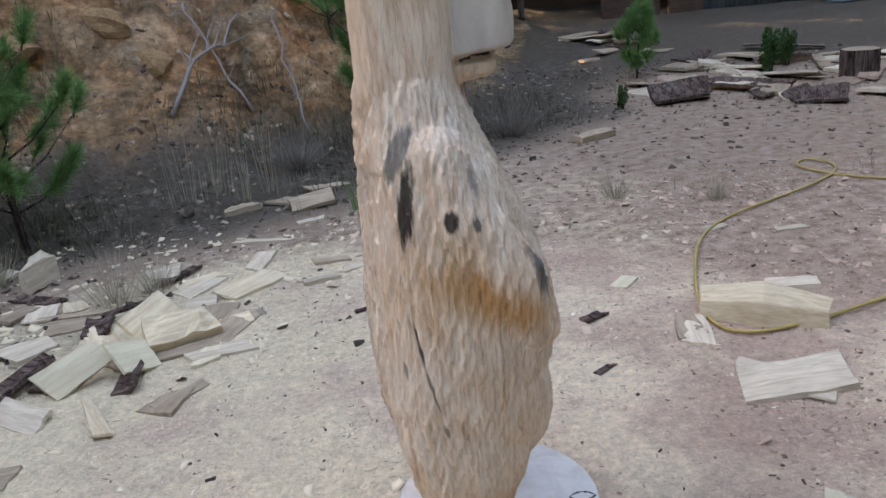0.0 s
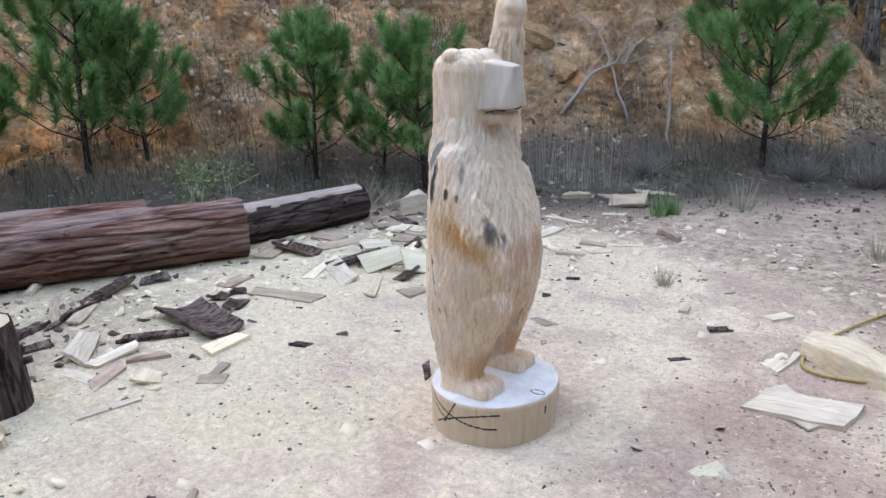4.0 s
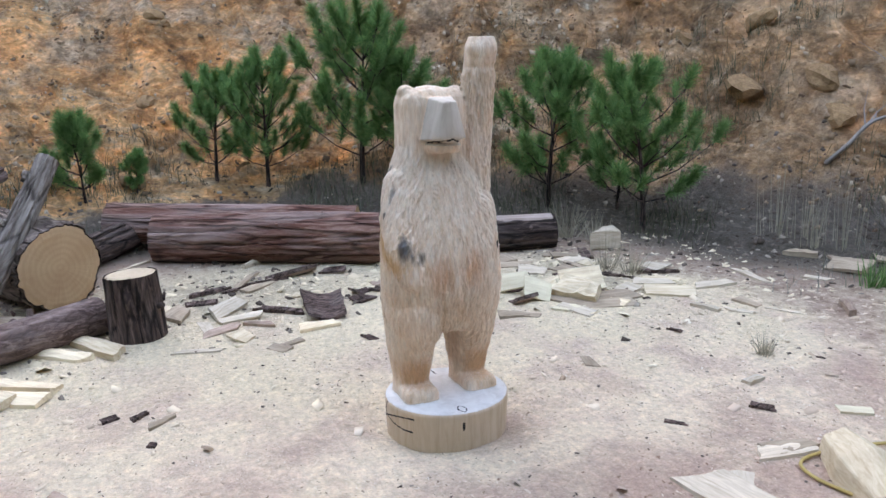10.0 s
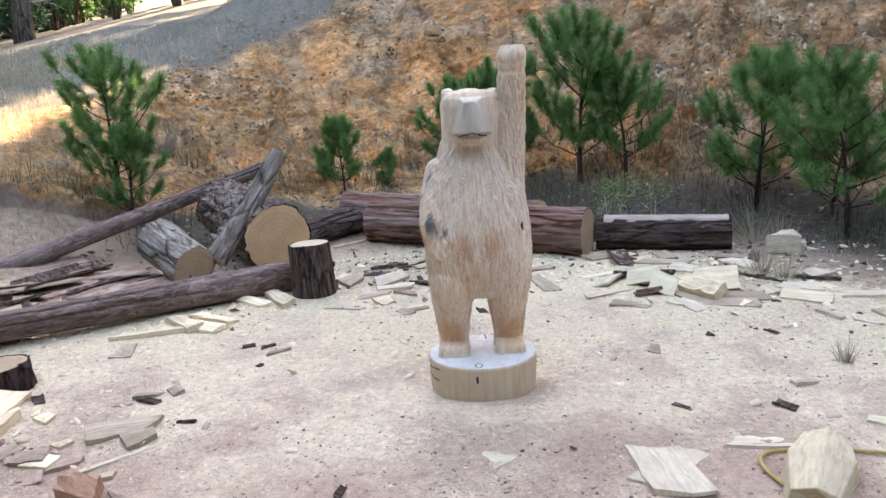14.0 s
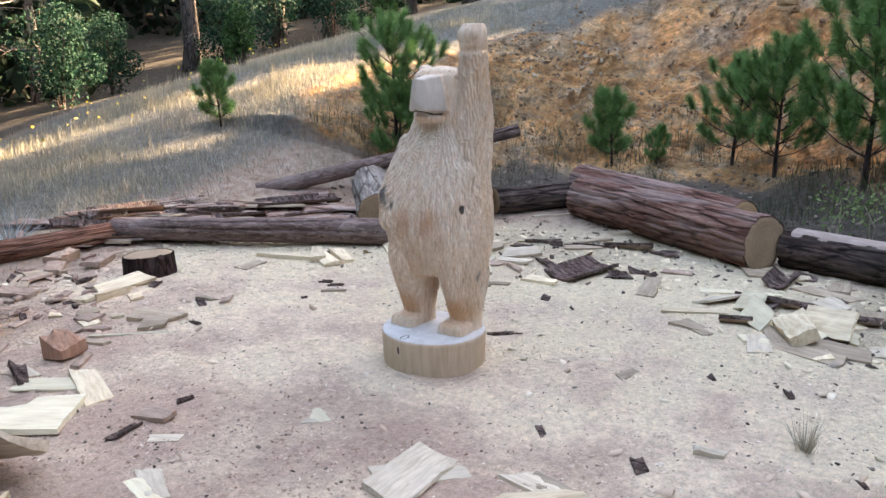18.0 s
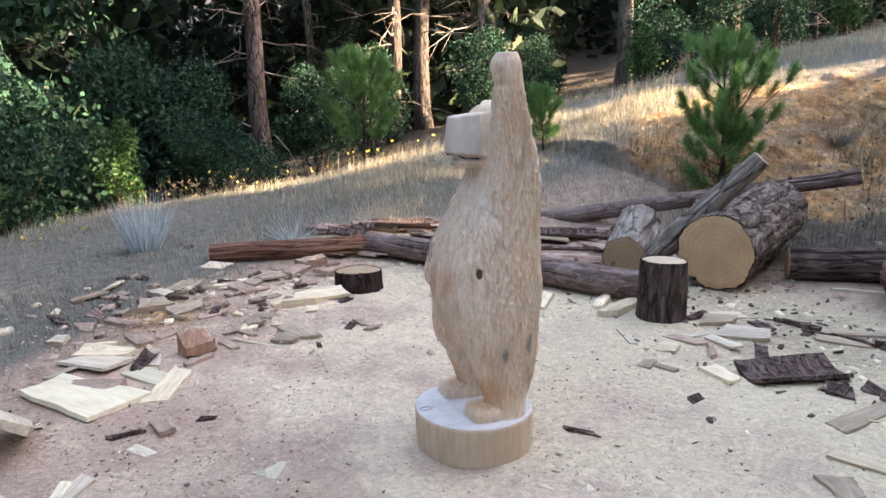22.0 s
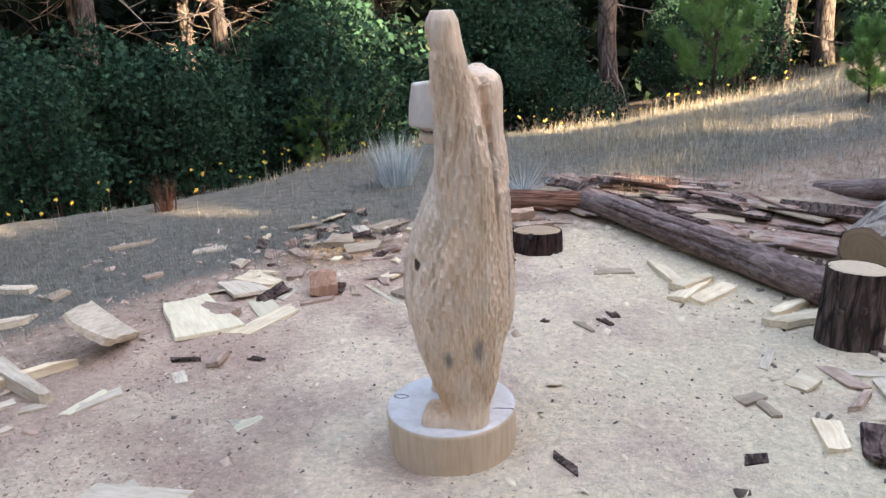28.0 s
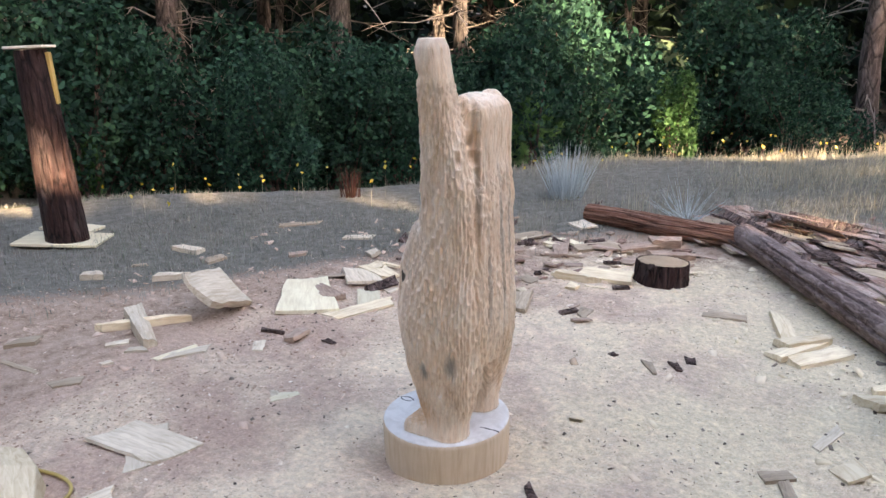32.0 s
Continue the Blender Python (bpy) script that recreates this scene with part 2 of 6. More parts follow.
def ground_material():
    n = Nodes("soil_and_sawdust", 0.95)
    dust, clay, grass, litter = n.attribute("zone")
    fine = n.noise((1, 1, 1), 90, 6, 0.75)
    mid = n.noise((1, 1, 1), 11, 6, 0.7)
    big = n.noise((1, 1, 1), 1.6, 5, 0.6)
    speck = n.voronoi((1, 1, 1), 42)
    ragged = n.math("MULTIPLY", n.math("SUBTRACT", mid, 0.5), 0.9)

    def mask(a, soft=0.14):
        return n.ramp(n.math("ADD", a, ragged), [(0.5 - soft, 0.0), (0.5 + soft, 1.0)])

    soil = n.ramp(mid, [(0.3, (0.23, 0.15, 0.105)), (0.5, (0.37, 0.265, 0.20)), (0.72, (0.50, 0.40, 0.325))])
    soil = n.tone(soil, fine, 0.7, 1.3)
    saw = n.ramp(fine, [(0.28, (0.58, 0.42, 0.29)), (0.42, (0.77, 0.60, 0.43)), (0.56, (0.85, 0.69, 0.51)), (0.8, (0.90, 0.77, 0.59))])
    saw = n.mix(n.ramp(big, [(0.45, 0.0), (0.62, 0.75)]), saw, n.ramp(fine, [(0.3, (0.44, 0.30, 0.23)), (0.7, (0.62, 0.47, 0.39))]))
    saw = n.mix(n.ramp(n.noise((1, 1, 1), 3.3, 4, 0.6, 0.6), [(0.5, 0.0), (0.75, 0.5)]), saw, (0.78, 0.64, 0.43))
    xyz = n.t.nodes.new("ShaderNodeSeparateXYZ")
    n.link(n.co, xyz.inputs[0])
    side = n.math("ADD", n.math("MULTIPLY", xyz.outputs[0], 0.22), n.math("MULTIPLY", big, 1.2))
    saw = n.mix(n.ramp(side, [(0.35, 0.75), (0.62, 0.0)]), saw, n.ramp(fine, [(0.3, (0.60, 0.47, 0.30)), (0.7, (0.86, 0.76, 0.55))]))
    saw = n.mix(n.ramp(side, [(0.62, 0.0), (0.92, 0.85)]), saw, n.ramp(fine, [(0.3, (0.40, 0.26, 0.195)), (0.7, (0.62, 0.44, 0.35))]))
    grit = n.noise((1, 1, 1), 34, 5, 0.7)
    saw = n.tone(n.tone(saw, n.ramp(grit, [(0.3, 0.0), (0.7, 1.0)]), 0.82, 1.12), n.ramp(n.noise((1, 1, 1), 17, 5, 0.6), [(0.3, 0.0), (0.7, 1.0)]), 0.88, 1.08)
    saw = n.mix(n.ramp(speck, [(0.04, 0.4), (0.11, 0.0)]), saw, (0.42, 0.30, 0.21))
    c = n.mix(mask(dust, 0.2), soil, saw)
    dirt = n.ramp(mid, [(0.28, (0.038, 0.034, 0.026)), (0.5, (0.092, 0.078, 0.062)), (0.75, (0.21, 0.165, 0.13))])
    dirt = n.tone(dirt, n.ramp(n.noise((1, 1, 1), 30, 8, 0.8), [(0.3, 0.0), (0.7, 1.0)]), 0.5, 1.5)
    c = n.mix(mask(litter, 0.3), c, dirt)
    # orange clay in the middle, brown broken rock to the north, grey-tan scree above
    strata = n.noise((1, 1, 2.2), 2.4, 6, 0.65, 0.8)
    bankc = n.ramp(strata, [(0.28, (0.19, 0.10, 0.05)), (0.42, (0.40, 0.20, 0.085)), (0.52, (0.50, 0.29, 0.14)), (0.64, (0.40, 0.28, 0.175)), (0.8, (0.58, 0.44, 0.29))])
    rock = n.ramp(strata, [(0.28, (0.10, 0.065, 0.04)), (0.45, (0.24, 0.165, 0.10)), (0.58, (0.34, 0.25, 0.165)), (0.78, (0.50, 0.42, 0.31))])
    north = n.math("ADD", n.math("MULTIPLY", xyz.outputs[1], 0.2), n.math("MULTIPLY", n.math("SUBTRACT", big, 0.5), 2.2))
    bankc = n.mix(n.ramp(north, [(0.42, 0.0), (0.80, 0.85)]), bankc, rock)
    scree = n.math("ADD", n.math("MULTIPLY", xyz.outputs[2], 0.16), n.math("MULTIPLY", n.math("SUBTRACT", n.noise((1, 1, 1), 0.9, 5, 0.65, 0.5), 0.5), 2.4))
    bankc = n.mix(n.ramp(scree, [(0.30, 0.0), (0.62, 0.8)]), bankc, n.ramp(mid, [(0.3, (0.19, 0.145, 0.105)), (0.7, (0.42, 0.34, 0.25))]))
    bankc = n.tone(bankc, n.ramp(n.noise((1, 1, 1.6), 9, 8, 0.7, 0.4), [(0.3, 0.0), (0.7, 1.0)]), 0.62, 1.38)
    bankc = n.tone(bankc, n.ramp(n.noise((1, 1, 1.4), 1.5, 4, 0.6, 0.8), [(0.35, 0.0), (0.65, 1.0)]), 0.62, 1.65)
    pebble = n.voronoi((1, 1, 1), 26, "Color")
    bankc = n.tone(bankc, n.ramp(pebble, [(0.25, 0.0), (0.8, 1.0)]), 0.84, 1.22)
    c = n.mix(mask(clay), c, bankc)
    turf = n.ramp(mid, [(0.3, (0.10, 0.095, 0.078)), (0.55, (0.185, 0.175, 0.148)), (0.78, (0.29, 0.27, 0.23))])
    c = n.mix(mask(grass), c, turf)
    n.bump(n.math("MULTIPLY", n.noise((1, 1, 1.5), 3.2, 8, 0.68, 0.6), n.math("MULTIPLY", clay, 1.0, clamp=True)), 1.0, 0.35)
    n.bump(mid, 0.75, 0.06)
    n.bump(grit, 0.5, 0.025)
    n.bump(fine, 0.5, 0.012)
    return n.color(c)


# ends, half width, softness of rim, colour and strength of each stain on the carving, from its base's middle
INK, SMOKE, RUST = (0.035, 0.027, 0.025), (0.15, 0.145, 0.14), (0.62, 0.34, 0.15)
ORANGE_STAINS = [((-0.15, -0.17, 0.84), (0.13, -0.26, 0.68), 0.060, 0.6, RUST, 0.9),
    ((0.10, -0.25, 0.92), (0.16, -0.2, 0.66), 0.05, 0.7, RUST, 0.6),
    ((0.13, 0.0, 0.72), (0.12, 0.13, 0.66), 0.10, 0.8, (0.68, 0.35, 0.19), 0.85),
    ((0.13, -0.13, 0.70), (0.13, 0.0, 0.66), 0.10, 0.8, (0.68, 0.35, 0.19), 0.85),
    ((0.02, -0.14, 0.34), (0.03, -0.14, 0.16), 0.14, 0.6, (0.68, 0.38, 0.20), 0.8),
    ((0.02, 0.14, 0.34), (0.03, 0.14, 0.16), 0.14, 0.6, (0.68, 0.38, 0.20), 0.8),
    ((-0.12, -0.21, 1.10), (-0.15, -0.17, 0.98), 0.022, 0.35, SMOKE, 0.8),
    ((-0.115, -0.21, 1.03), (-0.125, -0.17, 0.845), 0.020, 0.3, INK, 0.95)]
SIDE_STAINS = [((-0.08, -0.235, 0.83), (0.06, -0.262, 0.745), 0.040, 0.7, RUST, 0.8),
    ((0.02, -0.262, 0.78), (0.15, -0.235, 0.69), 0.045, 0.7, RUST, 0.8),
    ((0.100, -0.228, 0.865), (0.135, -0.222, 0.72), 0.026, 0.6, (0.10, 0.095, 0.10), 0.85),
    ((-0.20, 0.13, 1.36), (-0.20, 0.13, 0.85), 0.016, 0.7, (0.22, 0.16, 0.12), 0.75),
    ((-0.044, -0.247, 0.945), (-0.046, -0.247, 0.895), 0.014, 0.35, INK, 0.95),
    ((0.0, -0.25, 0.93), (0.002, -0.25, 0.89), 0.009, 0.35, INK, 0.8),
    ((0.0, -0.24, 1.05), (0.01, -0.24, 0.94), 0.013, 0.6, SMOKE, 0.65),
    ((0.13, -0.23, 0.89), (0.14, -0.21, 0.855), 0.014, 0.4, INK, 0.9),
    ((0.12, -0.25, 0.87), (0.17, -0.20, 0.72), 0.030, 0.6, SMOKE, 0.85),
    ((0.16, -0.17, 0.80), (0.17, -0.18, 0.73), 0.016, 0.5, INK, 0.8),
    ((-0.13, -0.19, 0.73), (-0.115, -0.22, 0.60), 0.0055, 0.4, INK, 0.85),
    ((-0.118, -0.21, 0.62), (-0.10, -0.25, 0.52), 0.0045, 0.4, (0.12, 0.08, 0.05), 0.8)]
BACK_STAINS = [((-0.15, -0.17, 0.63), (-0.145, -0.18, 0.58), 0.008, 0.5, INK, 0.6),
    ((-0.10, -0.25, 0.50), (-0.09, -0.25, 0.46), 0.006, 0.5, INK, 0.6),
    ((0.05, 0.20, 0.785), (0.05, 0.20, 0.740), 0.016, 0.3, INK, 0.95),
    ((-0.04, 0.25, 0.47), (-0.05, 0.25, 0.38), 0.022, 0.7, SMOKE, 0.75),
    ((-0.15, 0.22, 0.52), (-0.15, 0.22, 0.40), 0.025, 0.7, SMOKE, 0.7),
    ((-0.26, 0.03, 1.35), (-0.25, 0.0, 0.45), 0.016, 0.7, (0.24, 0.19, 0.15), 0.7),
    ((-0.24, -0.06, 1.2), (-0.25, -0.07, 0.6), 0.012, 0.7, (0.24, 0.19, 0.15), 0.6),
    ((-0.22, 0.10, 1.0), (-0.24, 0.10, 0.5), 0.012, 0.7, (0.26, 0.2, 0.16), 0.6)]
STAINS = ORANGE_STAINS + SIDE_STAINS + BACK_STAINS
MAT_CARVED = carved_wood()
MAT_PALE = sawn_wood("pale_cut_wood", (0.74, 0.64, 0.535), (0.60, 0.50, 0.41), (14, 14, 3))
MAT_DUSTED = sawn_wood("dusted_wood", (0.88, 0.85, 0.82), (0.72, 0.68, 0.64), (9, 9, 9))
MAT_PLINTH = sawn_wood("peeled_log_wood", (0.80, 0.62, 0.45), (0.67, 0.48, 0.32), (20, 20, 2))
MAT_CHIP = sawn_wood("fresh_offcut_wood", (0.82, 0.69, 0.49), (0.58, 0.43, 0.27))
MAT_CHIP_GREY = sawn_wood("grey_offcut_wood", (0.46, 0.36, 0.26), (0.26, 0.19, 0.13))
MAT_SLAB = sawn_wood("dusty_split_wood", (0.68, 0.58, 0.45), (0.44, 0.35, 0.25))
MAT_CHIP_BROWN = sawn_wood("brown_offcut_wood", (0.46, 0.33, 0.255), (0.25, 0.165, 0.12), (6, 26, 26))
MAT_BARK_RED = bark("red_brown_bark", (0.20, 0.085, 0.062), (0.45, 0.275, 0.215), (1, 1, 0.11), 15, 1.1, (0.44, 0.33, 0.295))
MAT_BARK_DARK = bark("dark_bark", (0.055, 0.037, 0.032), (0.20, 0.14, 0.12))
MAT_BARK_PIECE = bark("bark_piece_bark", (0.10, 0.062, 0.052), (0.29, 0.20, 0.172), (1, 0.3, 1), 22)
MAT_BARK_GREY = bark("grey_bark", (0.06, 0.050, 0.046), (0.17, 0.145, 0.13))
MAT_BARK_BROWN = bark("brown_bark", (0.11, 0.072, 0.062), (0.28, 0.205, 0.185), (1, 1, 0.35), 22, 0.35, (0.28, 0.205, 0.185))
MAT_BARK_SLIM = bark("slim_trunk_bark", (0.10, 0.08, 0.07), (0.30, 0.255, 0.225), (1, 1, 0.3), 12)
MAT_BARK_PLATE = bark("plated_bark", (0.09, 0.062, 0.05), (0.38, 0.30, 0.255), (1, 1, 0.4), 11)
MAT_BARK_PALE = bark("pale_grey_bark", (0.21, 0.17, 0.145), (0.46, 0.41, 0.36), (1, 1, 0.3), 9)
MAT_BARK_SHRED = bark("shredded_red_bark", (0.33, 0.195, 0.15), (0.54, 0.39, 0.32), (0.1, 1, 1), 26, 0.8, (0.55, 0.45, 0.39))
MAT_BARK_FRAYED = bark("frayed_log_bark", (0.22, 0.095, 0.062), (0.48, 0.28, 0.20), (1, 1, 0.05), 30)
MAT_END = end_grain("cut_log_face", (0.60, 0.40, 0.235), (0.42, 0.235, 0.12))
MAT_END_BROWN = end_grain("brown_cut_log_face", (0.42, 0.30, 0.20), (0.25, 0.16, 0.10))
MAT_MARK = sawn_wood("black_marker", (0.06, 0.05, 0.05), (0.02, 0.018, 0.018))
MAT_END_PALE = end_grain("pale_cut_log_face", (0.56, 0.44, 0.31), (0.40, 0.29, 0.19))
MAT_GROUND = ground_material()
MAT_NEEDLE = flakes("pine_needles", [(0, (0.075, 0.18, 0.06)), (0.5, (0.135, 0.30, 0.10)), (1, (0.25, 0.43, 0.16))], 0.6, 0.35)
# near-black greens: the canopy's shade over shrubs is put into the leaf colour
MAT_LEAF_SHADED = flakes("shaded_forest_leaves", [(0, (0.005, 0.022, 0.015)), (0.5, (0.012, 0.048, 0.030)), (1, (0.030, 0.095, 0.055))], 0.8, 0.25)
MAT_LEAF_LIGHT = flakes("bright_leaves", [(0, (0.018, 0.06, 0.018)), (0.5, (0.042, 0.115, 0.036)), (1, (0.085, 0.18, 0.06))], 0.6, 0.35)
MAT_LEAF_FRESH = flakes("fresh_weed_leaves", [(0, (0.10, 0.19, 0.06)), (1, (0.30, 0.40, 0.16))], 0.6, 0.35)
# darkened likewise, so the deep wood's shade sits in the base colour
MAT_WOODS_SHADED = flakes("shaded_far_leaves", [(0, (0.006, 0.015, 0.010)), (0.6, (0.014, 0.032, 0.019)), (1, (0.040, 0.068, 0.032))], 0.7, 0.2)
MAT_WEED = flakes("dark_weeds", [(0, (0.05, 0.07, 0.042)), (0.5, (0.095, 0.108, 0.066)), (0.85, (0.15, 0.145, 0.095)), (1, (0.24, 0.22, 0.17))], 0.9, 0.3)
MAT_GRASS = flakes("dry_grass", [(0, (0.21, 0.22, 0.185)), (0.5, (0.28, 0.28, 0.24)), (0.85, (0.35, 0.335, 0.28)), (1, (0.20, 0.24, 0.16))], 0.9, 0.3)
MAT_STRAW = flakes("straw_stalks", [(0, (0.28, 0.25, 0.18)), (1, (0.52, 0.47, 0.36))], 0.9, 0.2)
MAT_SAGE = flakes("silver_leaves", [(0, (0.38, 0.46, 0.48)), (1, (0.62, 0.69, 0.70))], 0.8, 0.2)
MAT_TWIG = flakes("dead_twigs", [(0, (0.16, 0.13, 0.12)), (1, (0.36, 0.32, 0.29))], 0.95)
MAT_DEAD = flakes("bleached_dead_branch", [(0, (0.14, 0.115, 0.10)), (1, (0.33, 0.285, 0.25))], 0.95, 0.0, "object")
MAT_BARK_MAROON = bark("maroon_bark", (0.034, 0.016, 0.015), (0.085, 0.045, 0.038), (1, 1, 0.14), 22)
MAT_FLOWER = flakes("yellow_petals", [(0, (0.75, 0.55, 0.06)), (1, (0.85, 0.72, 0.25))], 0.7, 0.3)
MAT_BARK_PINK = bark("pinkish_bark", (0.085, 0.062, 0.055), (0.22, 0.17, 0.15), (1, 1, 0.3), 10)
def shavings(name, stops):
    """Fresh cream to the bank, pinker with soil on the other side."""
    n = Nodes(name, 0.9)
    c = n.ramp(n.island(), stops)
    xyz = n.t.nodes.new("ShaderNodeSeparateXYZ")
    n.link(n.co, xyz.inputs[0])
    side = n.math("ADD", n.math("MULTIPLY", xyz.outputs[0], 0.22), n.math("MULTIPLY", n.noise((1, 1, 1), 1.6, 5, 0.6), 1.2))
    c = n.mix(n.ramp(side, [(0.35, 0.65), (0.62, 0.0)]), c, (0.84, 0.72, 0.49))
    c = n.mix(n.ramp(side, [(0.62, 0.0), (0.92, 0.8)]), c, (0.58, 0.40, 0.31))
    return n.color(n.tone(c, n.noise((1, 1, 1), 9, 3), 0.8, 1.15))


MAT_SHAVING = shavings("wood_shavings", [(0, (0.40, 0.27, 0.18)), (0.1, (0.58, 0.43, 0.31)), (0.4, (0.72, 0.56, 0.42)), (0.8, (0.82, 0.67, 0.51)), (1, (0.89, 0.78, 0.62))])
MAT_SLIVER = flakes("wood_slivers", [(0, (0.14, 0.095, 0.07)), (0.3, (0.33, 0.23, 0.16)), (0.6, (0.62, 0.47, 0.34)), (1, (0.92, 0.82, 0.68))], 0.9)
MAT_SHALE = flakes("shale_bits", [(0, (0.11, 0.065, 0.04)), (0.4, (0.25, 0.16, 0.095)), (0.75, (0.34, 0.25, 0.17)), (1, (0.47, 0.39, 0.29))], 0.95)
MAT_LITTER = flakes("leaf_and_bark_litter", [(0, (0.045, 0.033, 0.026)), (0.5, (0.12, 0.09, 0.07)), (0.85, (0.22, 0.175, 0.14)), (1, (0.40, 0.34, 0.27))], 0.95)
MAT_CLOD = flakes("soil_clods", [(0, (0.24, 0.14, 0.095)), (0.5, (0.42, 0.28, 0.20)), (1, (0.60, 0.45, 0.35))], 0.95)
MAT_ROCK = sawn_wood("bank_rock", (0.34, 0.21, 0.11), (0.17, 0.09, 0.045), (3, 3, 6), 0.95)

# ---- building helpers ----
rng = np.random.default_rng(7)


def mesh_from(name, verts, faces, mats, smooth=False):
    me = bpy.data.meshes.new(name)
    me.from_pydata([tuple(v) for v in verts], [], faces)
    for m in mats if isinstance(mats, (list, tuple)) else [mats]:
        me.materials.append(m)
    if smooth:
        me.polygons.foreach_set("use_smooth", [True] * len(me.polygons))
    me.update()
    return me


def raw_mesh(name, verts, faces, mat, smooth=False):
    """A mesh from an array of corners (n, 3) and one of faces (m, 3 or 4), quickly."""
    me = bpy.data.meshes.new(name)
    verts, faces = np.asarray(verts, np.float32), np.asarray(faces, np.int32)
    k = faces.shape[1]
    me.vertices.add(len(verts))
    me.vertices.foreach_set("co", verts.ravel())
    me.loops.add(faces.size)
    me.loops.foreach_set("vertex_index", faces.ravel())
    me.polygons.add(len(faces))
    me.polygons.foreach_set("loop_start", np.arange(0, faces.size, k, dtype=np.int32))
    me.polygons.foreach_set("loop_total", np.full(len(faces), k, np.int32))
    if smooth:
        me.polygons.foreach_set("use_smooth", np.ones(len(faces), bool))
    me.materials.append(mat)
    me.update(calc_edges=True)
    me.validate()
    return me


def thing(name, label, category, m=None, group="", kind=""):
    ob = tagged(new(name), label, category, group, kind)
    if m is not None:
        ob.matrix_world = m
    return ob


def part(name, data, mat=None, parent=None, label=""):
    """One mesh object under a thing or a part; data is a bmesh or a mesh."""
    if isinstance(data, bmesh.types.BMesh):
        me = bpy.data.meshes.new(name)
        data.to_mesh(me)
        data.free()
        data = me
    if mat is not None and not data.materials:
        data.materials.append(mat)
    ob = new(name, data)
    if parent is not None:
        ob.parent = parent
    return tagged(ob, label)


def mesh_from_bm(bm, name, mat):
    me = bpy.data.meshes.new(name)
    bm.to_mesh(me)
    bm.free()
    me.materials.append(mat)
    return me


def along(p0, p1):
    """A frame at p0 whose z axis points to p1, and the distance."""
    p0, p1 = Vector(p0), Vector(p1)
    q = (p1 - p0).to_track_quat("Z", "Y")
    return Matrix.Translation(p0) @ q.to_matrix().to_4x4(), (p1 - p0).length


def tube(points, radii, n=8, cap=True):
    """Corners and faces of a tube through the points."""
    pts = np.array(points, float)
    verts, faces = [], []
    up = np.array((0.31, 0.17, 0.93))
    for i, p in enumerate(pts):
        d = pts[min(i + 1, len(pts) - 1)] - pts[max(i - 1, 0)]
        d = d / (np.linalg.norm(d) + 1e-9)
        a = np.cross(d, up)
        a = np.cross(d, (1, 0, 0)) if np.linalg.norm(a) < 0.1 else a
        a /= np.linalg.norm(a)
        b = np.cross(d, a)
        for k in range(n):
            t = 2 * math.pi * k / n
            verts.append(p + radii[i] * (math.cos(t) * a + math.sin(t) * b))
    for i in range(len(pts) - 1):
        for k in range(n):
            faces.append((i * n + k, i * n + (k + 1) % n, (i + 1) * n + (k + 1) % n, (i + 1) * n + k))
    if cap:
        faces.append(tuple(range(n))[::-1])
        faces.append(tuple((len(pts) - 1) * n + k for k in range(n)))
    return verts, faces


# ---- the lie of the land ----
FOOT = [(-3.9, -1.2, 0.50), (-4.7, 0.2, 0.50), (-4.6, 2.0, 0.68), (-3.95, 3.6, 1.0), (-3.2, 4.8, 1.1), (-1.9, 5.5, 1.05),
        (-0.6, 6.3, 0.95), (0.3, 7.4, 0.75), (1.0, 9.2, 0.55), (1.6, 12.0, 0.45), (2.2, 20.0, 0.4)]
RIDGE_X = [-60, -19, -11.8, -7.7, -5.0, -4.3, -3.4, -2.3, -1.2, 0, 1.4, 2.7, 4.5, 9, 40]
RIDGE_Z = [9, 3.8, 2.55, 1.75, 1.25, 1.15, 0.9, 0.6, 0.36, 0.16, 0.04, -0.06, -0.3, -0.7, -2.0]


def sstep(a, b, x):
    t = np.clip((x - a) / (b - a), 0, 1)
    return t * t * (3 - 2 * t)


def vnoise(x, y, seed=0):
    xi, yi = np.floor(x).astype(np.int64), np.floor(y).astype(np.int64)
    fx, fy = x - xi, y - yi
    fx, fy = fx * fx * (3 - 2 * fx), fy * fy * (3 - 2 * fy)

    def h(i, j):
        n = (i * 374761393 + j * 668265263 + seed * 1442695041) & 0x7FFFFFFF
        n = ((n ^ (n >> 13)) * 1274126177) & 0x7FFFFFFF
        return ((n ^ (n >> 16)) & 0xFFFF) / 65535.0
    return (h(xi, yi) * (1 - fx) + h(xi + 1, yi) * fx) * (1 - fy) + (h(xi, yi + 1) * (1 - fx) + h(xi + 1, yi + 1) * fx) * fy


def fbm(x, y, octaves=4, seed=0):
    s, a = 0, 0.5
    for k in range(octaves):
        s = s + a * (vnoise(x * 2 ** k + 17.3 * k, y * 2 ** k - 9.1 * k, seed + k) - 0.5)
        a *= 0.5
    return s


def bank(x, y):
    """How far behind the foot of the bank a place lies, and the bank's slope there."""
    best, sd, sl = np.full(x.shape, 1e9), np.zeros(x.shape), np.zeros(x.shape)
    for (ax, ay, a), (bx, by, b) in zip(FOOT[:-1], FOOT[1:]):
        dx, dy = bx - ax, by - ay
        t = np.clip(((x - ax) * dx + (y - ay) * dy) / (dx * dx + dy * dy), 0, 1)
        px, py = x - ax - t * dx, y - ay - t * dy
        d = np.hypot(px, py)
        side = np.where(dx * py - dy * px > 0, 1.0, -1.0)
        m = d < best
        best, sd, sl = np.where(m, d, best), np.where(m, side * d, sd), np.where(m, a + (b - a) * t, sl)
    return sd, sl


